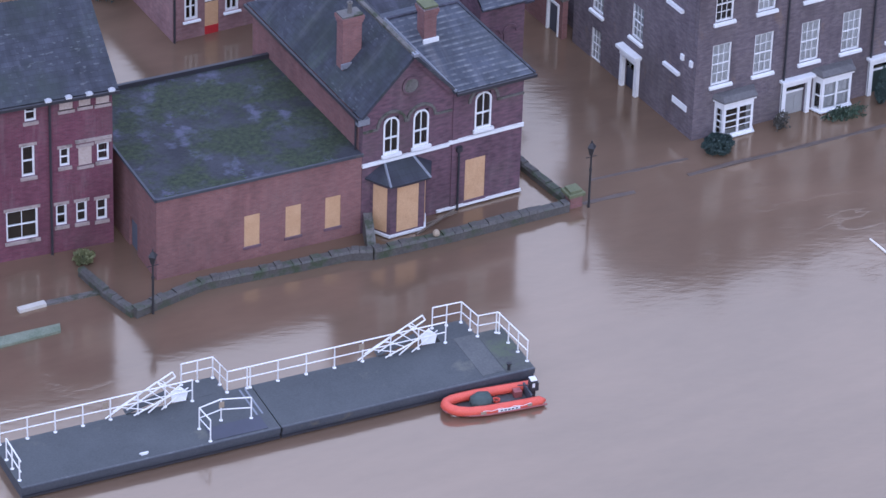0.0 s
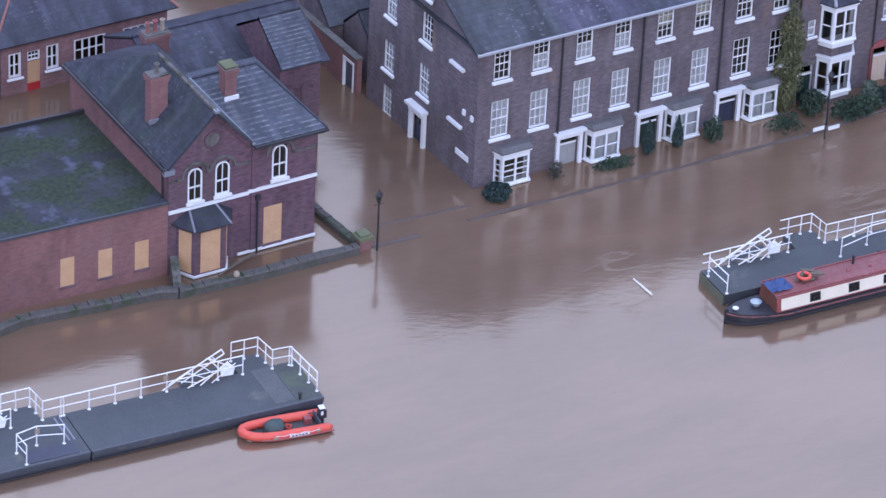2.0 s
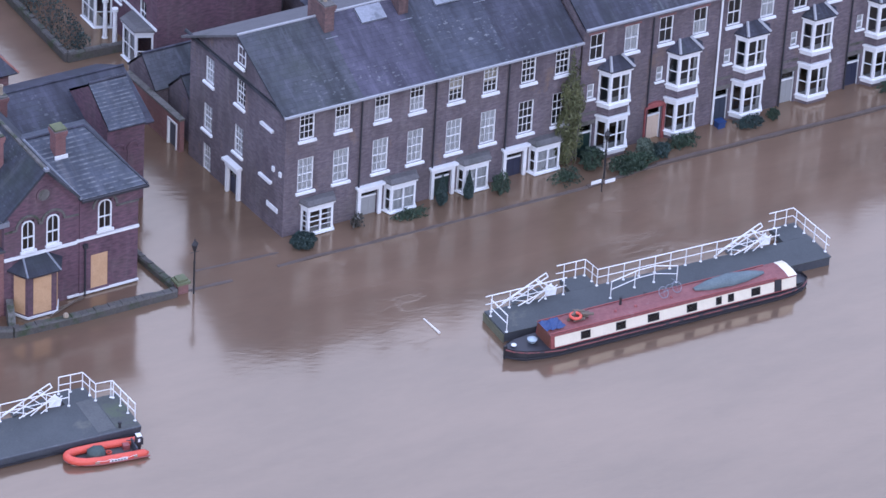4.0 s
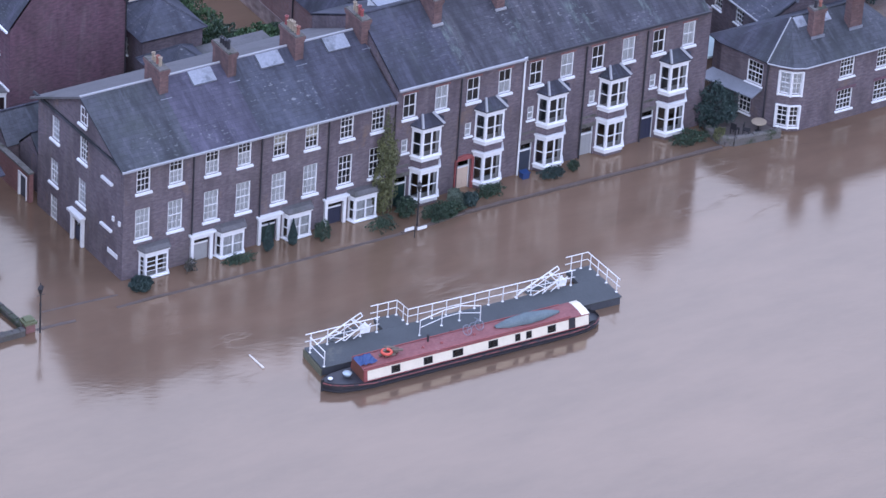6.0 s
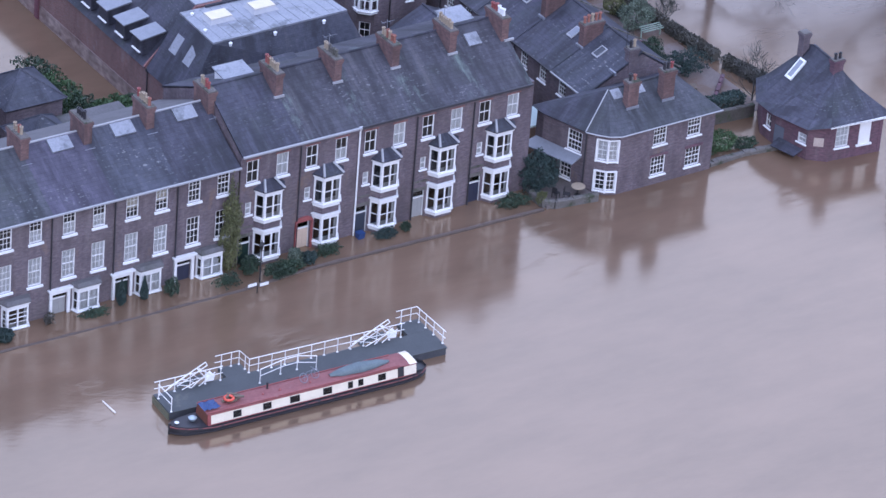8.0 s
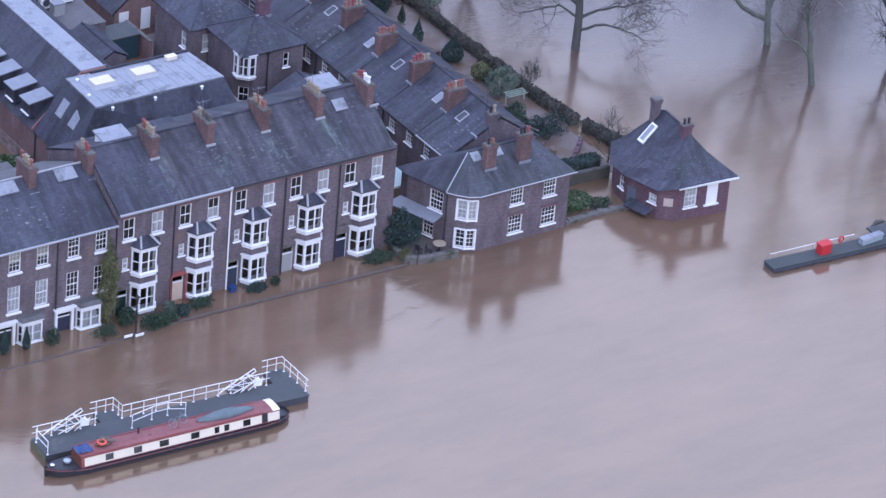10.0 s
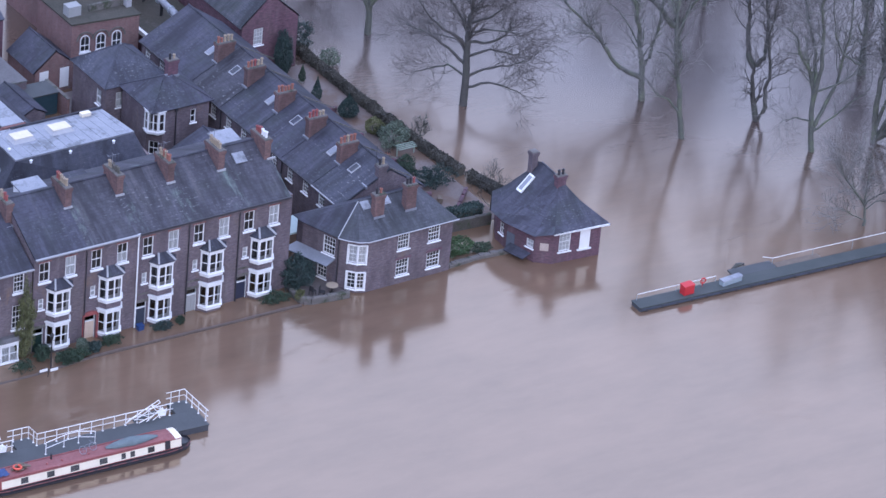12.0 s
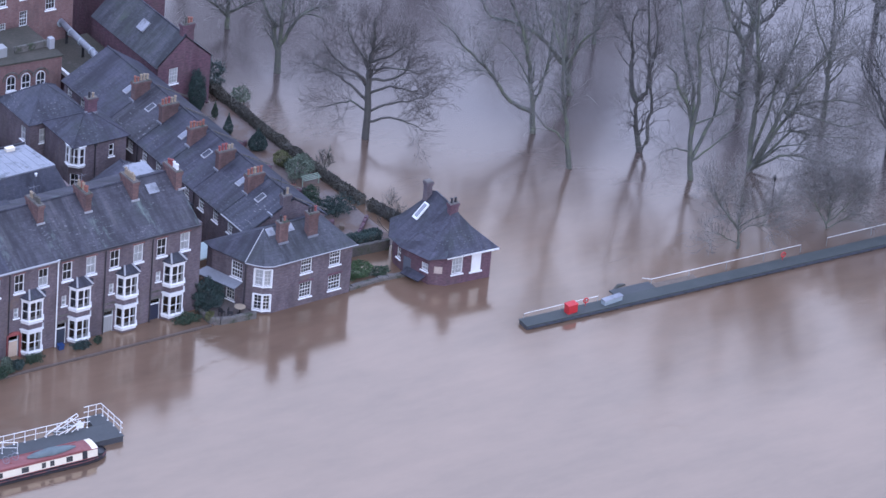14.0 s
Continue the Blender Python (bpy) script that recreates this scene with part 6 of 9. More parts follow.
part("tiller_arm", Geo().tube([(1.85, 0, 0.8), (1.3, 0.05, 0.85)], 0.03, 5), BLACK, m_)
part("console", Geo().tube([(-0.85, 0.0, 0.32), (-0.7, 0.0, 0.42), (-0.4, 0.02, 0.5), (-0.1, 0.0, 0.48), (0.08, 0.0, 0.36)], [0.12, 0.36, 0.42, 0.4, 0.15], 10, Matrix.Diagonal((1, 1.15, 0.85, 1))), surf("grey_green_canvas", (0.03, 0.048, 0.046), (0.055, 0.08, 0.078), 4, 0.6, 0, 0.9), t, "grey-green canvas cover", smooth=True)
part("rope_coil", Geo().tube([(0.35 + 0.16 * math.cos(k * 0.7), 0.1 + 0.16 * math.sin(k * 0.7), 0.19 + 0.004 * k) for k in range(28)], 0.025, 5), ORANGE, t, "orange rope coil")
part("motor_cover", Geo().box(1.84, 2.12, -0.17, 0.17, 1.081, 1.12).box(1.9, 2.02, -0.18, -0.165, 0.75, 0.95), CURTAIN, m_, "pale motor lid")
part("fuel_can", Geo().box(1.2, 1.55, 0.1, 0.45, 0.16, 0.45), MAROON, t)
part("grab_line", Geo().tube([(x, -0.87, 0.45 + 0.04 * math.sin(x * 9)) for x in [-0.6 + 0.2 * k for k in range(12)]], 0.012, 4), WHITE, t)

# third pontoon, half drowned, with a red locker and a metal bin
P3 = (69.3, -17.0, 0.0)
deck = thing("pontoon", *P3, "low dark pontoon stretching along the bank", "pontoon", turn=-3.9)
part("deck", Geo().box(0, 46.0, 0.3, 1.75, 0.3, 0.42), surf("mossy_deck", (0.036, 0.045, 0.046), (0.06, 0.068, 0.068), 0.7, 0.75, 0, 0.4, 16, (0.09, 0.09, 0.085), 0.62, 0.5), deck)
part("hull", Geo().box(0.05, 46.0, 0.33, 1.7, -0.4, 0.296), DECK_SIDE, deck)
part("fender_beam", Geo().box(0.2, 46.0, 0.24, 0.328, 0.1, 0.28), surf("blue_fender", (0.035, 0.042, 0.06), (0.06, 0.07, 0.095), 2), deck)
part("landing", Geo().box(10.5, 14.8, 1.76, 3.0, 0.28, 0.42), DECK, deck, "projecting landing stage")
part("landing", Geo().box(14.9, 19.5, 1.76, 2.6, 0.2, 0.36), WOOD, deck, "timber landing stage")
for k in range(30):
    part("bolt_block", shared(("bolt_block",), lambda: Geo().box(0, 0.18, 0.2, 0.239, 0.02, 0.25), BLACK), BLACK, deck, "", Matrix.Translation((0.6 + 1.5 * k, 0, 0)))
for z0, pts in ((0, [(0.4, 1.55), (8.4, 1.65)]), (0, [(14.0, 2.9), (14.7, 2.4), (31.5, 2.45)]), (0, [(34.6, 2.6), (45.0, 2.7)])):
    r3 = thing("railing", *P3, "thin white railing on the low pontoon", "railing", "low pontoon railings", turn=-3.9)
    part("rail", Geo().tube([(x, y, 1.0) for x, y in pts], 0.027, 5), RAIL, r3)
    a, b = pts[-2], pts[-1]
    for x, y in along(a, b, max(3, int((b[0] - a[0]) / 3))):
        part("post", shared(("thin_post",), lambda: Geo().tube([(0, 0, -0.3), (0, 0, 0.6)], 0.018, 5), GREYBOX), GREYBOX, r3, "", Matrix.Translation((x, y, 0.4)))
PM = deck.matrix_world.copy()
t = thing("red_locker", 0, 0, 0, "red steel locker standing on the pontoon", "locker")
t.matrix_world = PM @ pose(5.1, 1.0, 0.42, 0, 0, 6)
part("locker_body", Geo().box(-0.52, 0.52, -0.33, 0.33, 0, 0.8), RED, t)
part("lid", Geo().prism([(-0.56, -0.37, 0.802), (-0.56, 0.37, 0.802), (-0.56, 0.35, 0.93), (-0.56, -0.35, 0.87)], (1.12, 0, 0)), RED, t)
t = thing("metal_bin", 0, 0, 0, "long grey galvanised bin on the pontoon", "bin")
t.matrix_world = PM @ pose(9.6, 1.1, 0.42, 0, 0, 8)
part("bin_body", Geo().box(-1.05, 1.05, -0.28, 0.28, 0, 0.42), GREYBOX, t)
part("lid", Geo().prism([(-1.1, -0.33, 0.43), (-1.1, 0.33, 0.43), (-1.1, 0.27, 0.53), (-1.1, -0.27, 0.53)], (2.2, 0, 0)), FLATROOF, t)
for x, y in ((6.9, 1.4), (28.8, 1.5)):
    t = thing("lifebuoy", 0, 0, 0, "red lifebuoy holder on a post", "lifebuoy", "pontoon lifebuoys")
    t.matrix_world = PM @ pose(x, y, 0.42)
    part("stand", Geo().tube([(0, 0, 0), (0, 0, 0.8)], 0.03, 5), RED, t)
    part("ring", Geo().tube([(0.24 * math.cos(2 * math.pi * k / 14), -0.05, 0.62 + 0.24 * math.sin(2 * math.pi * k / 14)) for k in range(15)], 0.06, 6), RED, t)
t = thing("stump", 81.5, -14.3, 0, "dark driftwood stump lodged by the pontoon", "driftwood")
part("trunk", Geo().tube([(-0.6, 0, 0.0), (-0.1, 0.1, 0.25), (0.3, 0.0, 0.3), (0.8, 0.2, 0.1)], [0.12, 0.2, 0.17, 0.06], 7), BARK, t)
t = thing("floating_plank", 3.12, -11.85, 0.0, "pale bleached pole floating on the water", "plank")
part("pole", Geo().tube([(0.0, 0.85, 0.02), (0.01, 0.0, 0.04), (0.03, -0.85, 0.05)], [0.045, 0.06, 0.07], 6), surf("bleached_wood", (0.6, 0.56, 0.52), (0.7, 0.67, 0.62), 3), t)


# ---- walls, lamps and low things at the water's edge ----
def stone_run(name, pts, wide, z0, z1, label, material=None, cap=True):
    """A rubble wall along a line, with an uneven top and coping stones."""
    t = thing(name, pts[0][0], pts[0][1], 0, label, "wall", kind="structure")
    rnd = random.Random(len(pts) + int(abs(pts[0][0]) * 10))
    for (ax_, ay_), (bx_, by_) in zip(pts, pts[1:]):
        d = Vector((bx_ - ax_, by_ - ay_, 0))
        m = Matrix.Translation((ax_ - pts[0][0], ay_ - pts[0][1], 0)) @ Matrix.Rotation(math.atan2(d.y, d.x), 4, "Z")
        part("wall_face", Geo().box(0, d.length, -wide / 2, wide / 2, z0, z1), material or STONE, t, "", m)
        x = 0.0
        while cap and x < d.length - 0.05:
            w = min(rnd.uniform(0.28, 0.6), d.length - x)
            h = rnd.uniform(0.05, 0.17)
            part("coping_stone", Geo().prism([(x + 0.01, -wide / 2 - 0.05, z1 + 0.001), (x + 0.01, wide / 2 + 0.05, z1 + 0.001), (x + 0.01, wide / 2 - 0.03, z1 + h), (x + 0.01, -wide / 2 + 0.03, z1 + h * rnd.uniform(0.8, 1.2))], (w - 0.02, 0, 0)), material or STONE, t, "", m)
            x += w
    return t


stone_run("wall_river_1", [(-29.95, -2.1), (-26.2, -1.35), (-21.6, -1.85), (-19.1, -2.05), (-18.2, -2.45), (-14.2, -2.68), (-8.2, -2.75)], 0.42, -1.5, 0.42, "low mossy stone wall along the flooded bank", WETSTONE)
stone_run("wall_river_2", [(-29.95, -2.1), (-30.4, -0.1), (-30.65, 2.0)], 0.35, -1.5, 0.32, "low stone wall turning inland", WETSTONE)
stone_run("wall_river_3", [(-7.95, -2.3), (-8.35, 1.8), (-8.05, 5.2), (-7.6, 7.3)], 0.36, -1.5, 0.32, "low stone garden wall beside the lane", WETSTONE)
t = thing("wall_river_4", -17.5, -0.55, 0, "broken stone return wall sloping down beside the bay", "wall", kind="structure", turn=-110)
part("wall_face", Geo().prism([(0, -0.2, -1.5), (0, -0.2, 1.15), (0.5, -0.2, 1.1), (1.1, -0.2, 0.8), (1.5, -0.2, 0.5), (2.0, -0.2, 0.42), (2.0, -0.2, -1.5)], (0, 0.4, 0)), STONE, t)
stone_run("wall_river_5", [(-30.4, 0.3), (-33.4, 0.55)], 0.3, -1.5, 0.1, "drowned stone wall just above the water", cap=False)
t = thing("gate_pillar", -7.75, -2.45, 0, "red brick gate pillar with mossy stone cap", "pillar")
part("shaft", Geo().box(-0.32, 0.32, -0.32, 0.32, -1.5, 0.62), BRICK_RED, t)
part("cap", Geo().prism([(-0.42, -0.42, 0.621), (0.42, -0.42, 0.621), (0.42, 0.42, 0.621), (-0.42, 0.42, 0.621)], (0, 0, 0.16)).prism([(-0.3, -0.3, 0.78), (0.3, -0.3, 0.78), (0.3, 0.3, 0.78), (-0.3, 0.3, 0.78)], (0, 0, 0.14)), surf("mossy_cap", (0.08, 0.1, 0.05), (0.16, 0.17, 0.1), 3), t, "mossy green cap")
def drowned_wall(name, xa, ya, xb, yb, z, label):
    """A garden wall whose uneven top just breaks the water, lost in places."""
    t = thing(name, xa, ya, 0, label, "wall", kind="structure")
    d = Vector((xb - xa, yb - ya, 0))
    n = max(4, int(d.length / 0.4))
    rings = []
    for i in range(n + 1):
        q = Vector((xa * 3 + i * 0.4, ya, 1))
        top = z + 0.035 + 0.05 * noise.noise(q * 0.45) + 0.03 * noise.noise(q * 1.9)
        w = 0.14 + 0.04 * noise.noise(q * 1.3)
        x = d.length * i / n
        rings.append([(x, -w, -1.5), (x, -w, top - 0.03), (x, -w * 0.5, top), (x, w * 0.6, top), (x, w, top - 0.04), (x, w, -1.5)])
    faces = [(i * 6 + k, i * 6 + k + 1, i * 6 + k + 7, i * 6 + k + 6) for i in range(n) for k in range(5)] + [tuple(range(6)), tuple(range(n * 6, n * 6 + 6))[::-1]]
    part("wall_face", Geo().put([p for r in rings for p in r], faces), SILTSTONE, t, "", Matrix.Rotation(math.atan2(d.y, d.x), 4, "Z"))
    return t


for k, (xa, ya, xb, yb, z) in enumerate(((-6.0, -0.95, -0.8, -1.3, 0.0), (-1.6, -2.55, 9.9, -2.85, 0.02), (9.9, -2.85, 19.0, -3.0, 0.02), (19.0, -3.0, 24.0, -2.7, 0.08), (24.0, -2.7, 44.0, -3.2, 0.15), (-7.3, -2.6, -4.6, -2.75, 0.01))):
    drowned_wall("wall_garden_%d" % (k + 1), xa, ya, xb, yb, z, "garden wall drowned almost to its top")
t = thing("broken_plank", -14.6, -1.35, 0.02, "broken timber leaning in the flooded yard", "plank")
part("timber", Geo().tube([(-0.9, -0.25, 0.0), (1.4, 0.35, 0.35)], 0.06, 4), WOOD, t)
part("timber", Geo().tube([(-0.2, 0.3, 0.0), (1.5, 0.3, 0.25)], 0.05, 4), WOOD, t)
t = thing("pale_boulder", -15.1, -2.75, 0.5, "small pale rounded stone on the wall", "stone")
part("boulder", Geo().lathe([(0.05, 0), (0.16, 0.06), (0.17, 0.18), (0.1, 0.3), (0.02, 0.33)], 8), BUFF, t)
t = thing("mossy_slab", -34.8, -1.5, 0, "mossy concrete slab awash in the flood", "slab")
part("slab", Geo().prism([(-2.6, -0.3, -0.2), (1.4, -0.35, -0.2), (1.6, 0.2, -0.2), (-2.4, 0.45, -0.2)], (0, 0, 0.33)), surf("mossy_concrete", (0.09, 0.12, 0.08), (0.2, 0.22, 0.17), 1.5, 0.9, 0, 0.5), t)
t = thing("pale_step", -33.75, 0.5, 0, "pale stone block awash in the flood", "slab")
part("block", Geo().box(-0.65, 0.65, -0.16, 0.16, -0.3, 0.16), surf("pale_stone", (0.4, 0.38, 0.35), (0.5, 0.48, 0.44), 2), t)


def street_lamp(x, y, tall, label):
    t = thing("street_lamp", x, y, 0, label, "street lamp", "cast iron street lamps")
    part("column", Geo().lathe([(0.11, -1.5), (0.11, -0.2), (0.06, 0.0), (0.055, tall * 0.55), (0.08, tall * 0.57), (0.045, tall * 0.6), (0.04, tall - 0.75)], 8), IRON, t)
    part("ladder_bar", Geo().tube([(-0.28, 0, tall - 0.85), (0.28, 0, tall - 0.85)], 0.02, 5), IRON, t)
    ln = part("lantern", Geo().lathe([(0.08, 0), (0.1, 0.05), (0.2, 0.42), (0.24, 0.44), (0.12, 0.6), (0.04, 0.68), (0.03, 0.8)], 4), IRON, t, "", Matrix.Translation((0, 0, tall - 0.78)))
    part("glazing", Geo().lathe([(0.105, 0.08), (0.19, 0.4)], 4), GLASS, ln, "", Matrix.Rotation(0.0, 4, "Z"))
    return t


street_lamp(-29.1, -2.25, 3.4, "black cast iron street lamp standing in the flood")
street_lamp(-7.2, -2.98, 3.6, "black cast iron street lamp beside the gate pillar")
street_lamp(20.4, -2.6, 3.4, "black cast iron street lamp by the front gardens")
street_lamp(105.0, -7.1, 2.8, "black lamp column rising from the drowned park")
t = thing("blank_sign", 19.2, -3.75, 0, "two white direction boards on a post, plain", "sign")
part("sign_post", Geo().tube([(0.3, 0, -1.2), (0.3, 0, 0.75)], 0.04, 6), IRON, t)
part("board", Geo().box(-0.5, 0.2, -0.06, -0.02, 0.66, 0.88), WHITE, t)
part("board", Geo().box(0.48, 1.18, -0.06, -0.02, 0.5, 0.72), WHITE, t)
t = thing("blue_bin", 29.95, -0.55, 0, "blue plastic wheeled bin beside the door", "bin")
part("bin_body", Geo().prism([(-0.22, -0.22, -0.6), (0.22, -0.22, -0.6), (0.26, -0.26, 0.4), (-0.26, -0.26, 0.4)], (0, 0.48, 0)), BLUE, t)
part("lid", Geo().box(-0.29, 0.29, -0.31, 0.26, 0.402, 0.46), BLUE, t)


# ---- houses and yards behind the terraces ----
def facets(parent, plan, z1, brick, wins, z0=-1.5, thick=0.3, close=True):
    """Walls round a plan whose points run so that the outside lies to the right; wins: for each side, rows of (middle, foot, width, height, cols, rows, inside)."""
    n = len(plan)
    for k in range(n if close else n - 1):
        (ax_, ay_), (bx_, by_) = plan[k], plan[(k + 1) % n]
        d = Vector((bx_ - ax_, by_ - ay_, 0))
        ang = math.atan2(d.y, d.x)
        e = 0.005
        m = Matrix.Translation((ax_, ay_, z0)) @ Matrix.Rotation(ang, 4, "Z") @ Matrix.Translation((e, 0, 0))
        mine = wins.get(k, ())
        part("wall", Geo().wall(d.length - 2 * e, z1 - z0, thick, [(w[0] - w[2] / 2 - e, w[0] + w[2] / 2 - e, w[1] - z0, w[1] + w[3] - z0) for w in mine], m), brick, parent)
        u = d.normalized()
        for x, z, w, h, c, r, ins in mine:
            window(parent, ax_ + u.x * x, ay_ + u.y * x, z, w, h, c, r, math.degrees(ang), 0.1, ins)
    xs, ys = [p[0] for p in plan], [p[1] for p in plan]
    cx_, cy_ = sum(xs) / n, sum(ys) / n
    part("floor", Geo().prism([(cx_ + (x - cx_) * 0.9, cy_ + (y - cy_) * 0.9, 0.05) for x, y in plan], (0, 0, 0.1)), DARK, parent, "dark room floor")


def box_house(name, x, y, w, d, ze, zr, brick, slate, label, ridge="y", wins=None, turn=0.0, over=0.25, group="", category="house"):
    """A plain house with a gabled or hipped roof; wins as for facets: 0 front, 3 left."""
    t = thing(name, x, y, 0, label, category, group, turn=turn)
    facets(t, [(0, 0), (w, 0), (w, d), (0, d)], ze, brick, wins or {})
    if ridge == "y":
        roof_y(t, 0, w, 0, d, ze, zr, slate, over)
        part("gable", Geo().prism([(0, 0, ze), (w, 0, ze), (w / 2, 0, zr - 0.1)], (0, 0.3, 0)), brick, t)
    elif ridge == "x":
        gable_roof(t, 0, w, 0, d, ze, zr, slate, over)
        part("gable", Geo().prism([(0, 0, ze), (0, d / 2, zr - 0.1), (0, d, ze)], (0.3, 0, 0)), brick, t)
    elif ridge == "hip":
        k = min(w, d) / 2
        ra, rb_ = ((k, d / 2, zr), (w - k, d / 2, zr)) if w >= d else ((w / 2, k, zr), (w / 2, d - k, zr))
        hip_roof(t, 0, w, 0, d, ze, ra, rb_, slate, over)
    elif ridge == "flat":
        part("roof", Geo().box(-0.05, w + 0.05, -0.05, d + 0.05, ze + 0.002, ze + 0.16), slate, t)
    return t


# tall brick house with white bays behind the lane
t = box_house("brick_house", 2.5, 20.1, 8.7, 9.0, 7.55, 13.0, BRICK_ST, SLATE_DARK, "tall dark red brick house with white bay", "y", {3: [(3.9, 4.9, 0.9, 1.5, 2, 2, "none"), (7.1, 4.9, 0.9, 1.5, 2, 2, "none"), (3.9, 2.3, 0.9, 1.6, 2, 2, "none"), (7.1, 2.3, 0.9, 1.6, 2, 2, "none")]})
part("gutter", Geo().box(-0.4, -0.26, -0.2, 9.1, 7.28, 7.42), WHITE, t)
part("band", Geo().box(-0.1, -0.001, 0.0, 9.0, 2.72, 2.86), WHITE, t, "white painted band")
for y in (3.7, 5.0):
    part("column", Geo().lathe([(0.2, -1.5), (0.2, 0.0), (0.15, 0.1), (0.13, 2.4), (0.2, 2.5), (0.2, 2.7)], 10), WHITE, t, "white portico column", Matrix.Translation((-0.95, y, 0)))
b = bay(t, 0, 0, -0.5, 2.6, 1.7, 1.0, 2.9, 0.5, 0.2, 2, 2, "flat", inside="net")
b.matrix_basis = pose(0, 7.2, -0.5, 0, 0, -90)
b = bay(t, 0, 0, -0.5, 2.6, 1.7, 1.0, 2.9, 0.5, 0.2, 2, 2, "flat", inside="net")
b.matrix_basis = pose(0.0, 1.75, -0.5, 0, 0, -90)
pipe(t, 8.6, -0.1, 0.0, 7.6, IRON, 0.05)
# unseen houses, added so that their reflections darken the lane water
for y0, lb in ((29.2, "unseen tall brick house added to darken reflections"), (38.4, "unseen tall end house added to darken reflections")):
    box_house("brick_house", 2.6, y0, 8.6, 9.0, 9.4, 12.6, BRICK_ST, SLATE_DARK, lb, "y", {3: [(2.0, 4.9, 0.9, 1.5, 2, 2, "none"), (5.5, 4.9, 0.9, 1.5, 2, 2, "none"), (2.0, 2.1, 0.9, 1.6, 2, 2, "none"), (5.5, 2.1, 0.9, 1.6, 2, 2, "none")]})
box_house("unseen_house_row", -26.0, 33.5, 21.0, 8.0, 8.0, 11.0, BRICK_ST, SLATE_DARK, "unseen long brick house row added to darken reflections", "x", {0: [(2.0 + 3.4 * k, z, 0.9, 1.6, 2, 2, "none") for k in range(6) for z in (1.2, 4.8)]})
stone_run("wall_front_1", [(2.3, 23.2), (-1.9, 23.4), (-1.7, 38.0)], 0.3, -1.5, 0.55, "dark wet front garden wall", WETSTONE)
shrub("front_hedge", -0.9, 27.5, 0, 0.8, 3.6, 0.75, LEAF_DARK, "dark evergreen hedge in a front garden", 2600, 0.075, "box", 0.3, 61)
box_house("rear_house", 12.0, 19.3, 4.6, 4.6, 4.7, 6.4, BRICK2, SLATE, "small brick back house with hipped slate roof", "hip", {3: [(2.3, 2.6, 0.7, 1.3, 2, 2, "none")]}, group="small back houses")
box_house("rear_house", 11.3, 14.4, 3.8, 3.8, 4.0, 5.6, BRICK2, SLATE, "small brick back house with hipped slate roof", "hip", {3: [(1.9, 2.0, 0.6, 1.1, 2, 2, "none")]}, group="small back houses")
box_house("lean_to", 11.2, 11.3, 5.6, 3.0, 3.0, 4.4, BRICK_ST, SLATE_DARK, "low brick lean-to with dark slates", "x", category="shed", group="lean-tos")
box_house("rear_extension", 15.2, 11.2, 6.0, 8.0, 3.1, 3.3, BRICK2, LEADROOF, "flat-roofed brick back extension", "flat", category="shed", group="back extensions")
box_house("rear_extension", 21.3, 11.2, 3.2, 6.2, 3.4, 3.6, BRICK2, LEADROOF, "flat-roofed brick back extension", "flat", category="shed", group="back extensions")
# the yard wall beside the lane, with its white door
t = thing("wall_yard_1", -0.75, 10.95, 0, "red brick yard wall with white-framed door", "wall", kind="structure", turn=2.6)
part("wall_face", Geo().wall(6.5, 3.6, 0.3, [(5.2, 6.1, 0.2, 3.2)], Matrix.Translation((0, 6.5, -1.5)) @ Matrix.Rotation(-math.pi / 2, 4, "Z")), BRICK_RED, t)
part("coping", Geo().box(-0.06, 0.36, 0, 6.5, 2.101, 2.22), STONE, t, "mossy coping")
part("door", Geo().box(0.1, 0.16, 0.4, 1.3, -1.3, 1.7), NAVY, t, "dark blue yard door")
part("door_frame", Geo().box(-0.05, 0.2, 0.3, 0.42, -1.3, 1.8).box(-0.05, 0.2, 1.28, 1.4, -1.3, 1.8).box(-0.05, 0.2, 0.42, 1.28, 1.66, 1.8), WHITE, t)
box_house("lean_to", 0.3, 11.4, 4.5, 3.0, 2.6, 4.0, BRICK2, SLATE_MOSS, "low brick outhouse with mossy slates", "x", category="shed", group="lean-tos")
box_house("lean_to", -0.6, 14.6, 5.6, 3.2, 2.6, 4.0, BRICK2, SLATE_MOSS, "low brick outhouse with mossy slates", "x", category="shed", group="lean-tos")

# the long hall with dormers and a flat lantern roof
t = thing("hall", 25.0, 12.0, 0, "long brick hall with slate roof, dormers and rooflights", "hall")
part("wall", Geo().box(0, 0.35, 4.0, 40, -1.5, 4.0), BRICK_OR, t, "weathered orange brick wall")
part("wall", Geo().box(0.36, 17.0, 4.0, 4.3, -1.5, 4.0), BRICK_OR, t)
part("wall", Geo().box(16.7, 17.0, 4.3, 15.0, -1.5, 4.0), BRICK_OR, t)
part("wall", Geo().box(0.36, 11.0, 39.7, 40, -1.5, 4.0), BRICK_OR, t)
part("roof", Geo().slab([(-0.25, 3.7, 3.9), (15.8, 2.2, 3.4), (13.85, 4.45, 8.0), (2.3, 4.3, 8.0)], 0.15), SLATE, t)
part("roof", Geo().slab([(-0.25, 9.5, 3.9), (-0.25, 3.7, 3.9), (2.3, 4.3, 8.0), (2.4, 9.3, 8.0)], 0.15), SLATE_DARK, t)
part("roof", Geo().slab([(15.8, 2.2, 3.4), (16.6, 11.8, 3.5), (13.35, 9.0, 8.0), (13.85, 4.45, 8.0)], 0.15), SLATE, t)
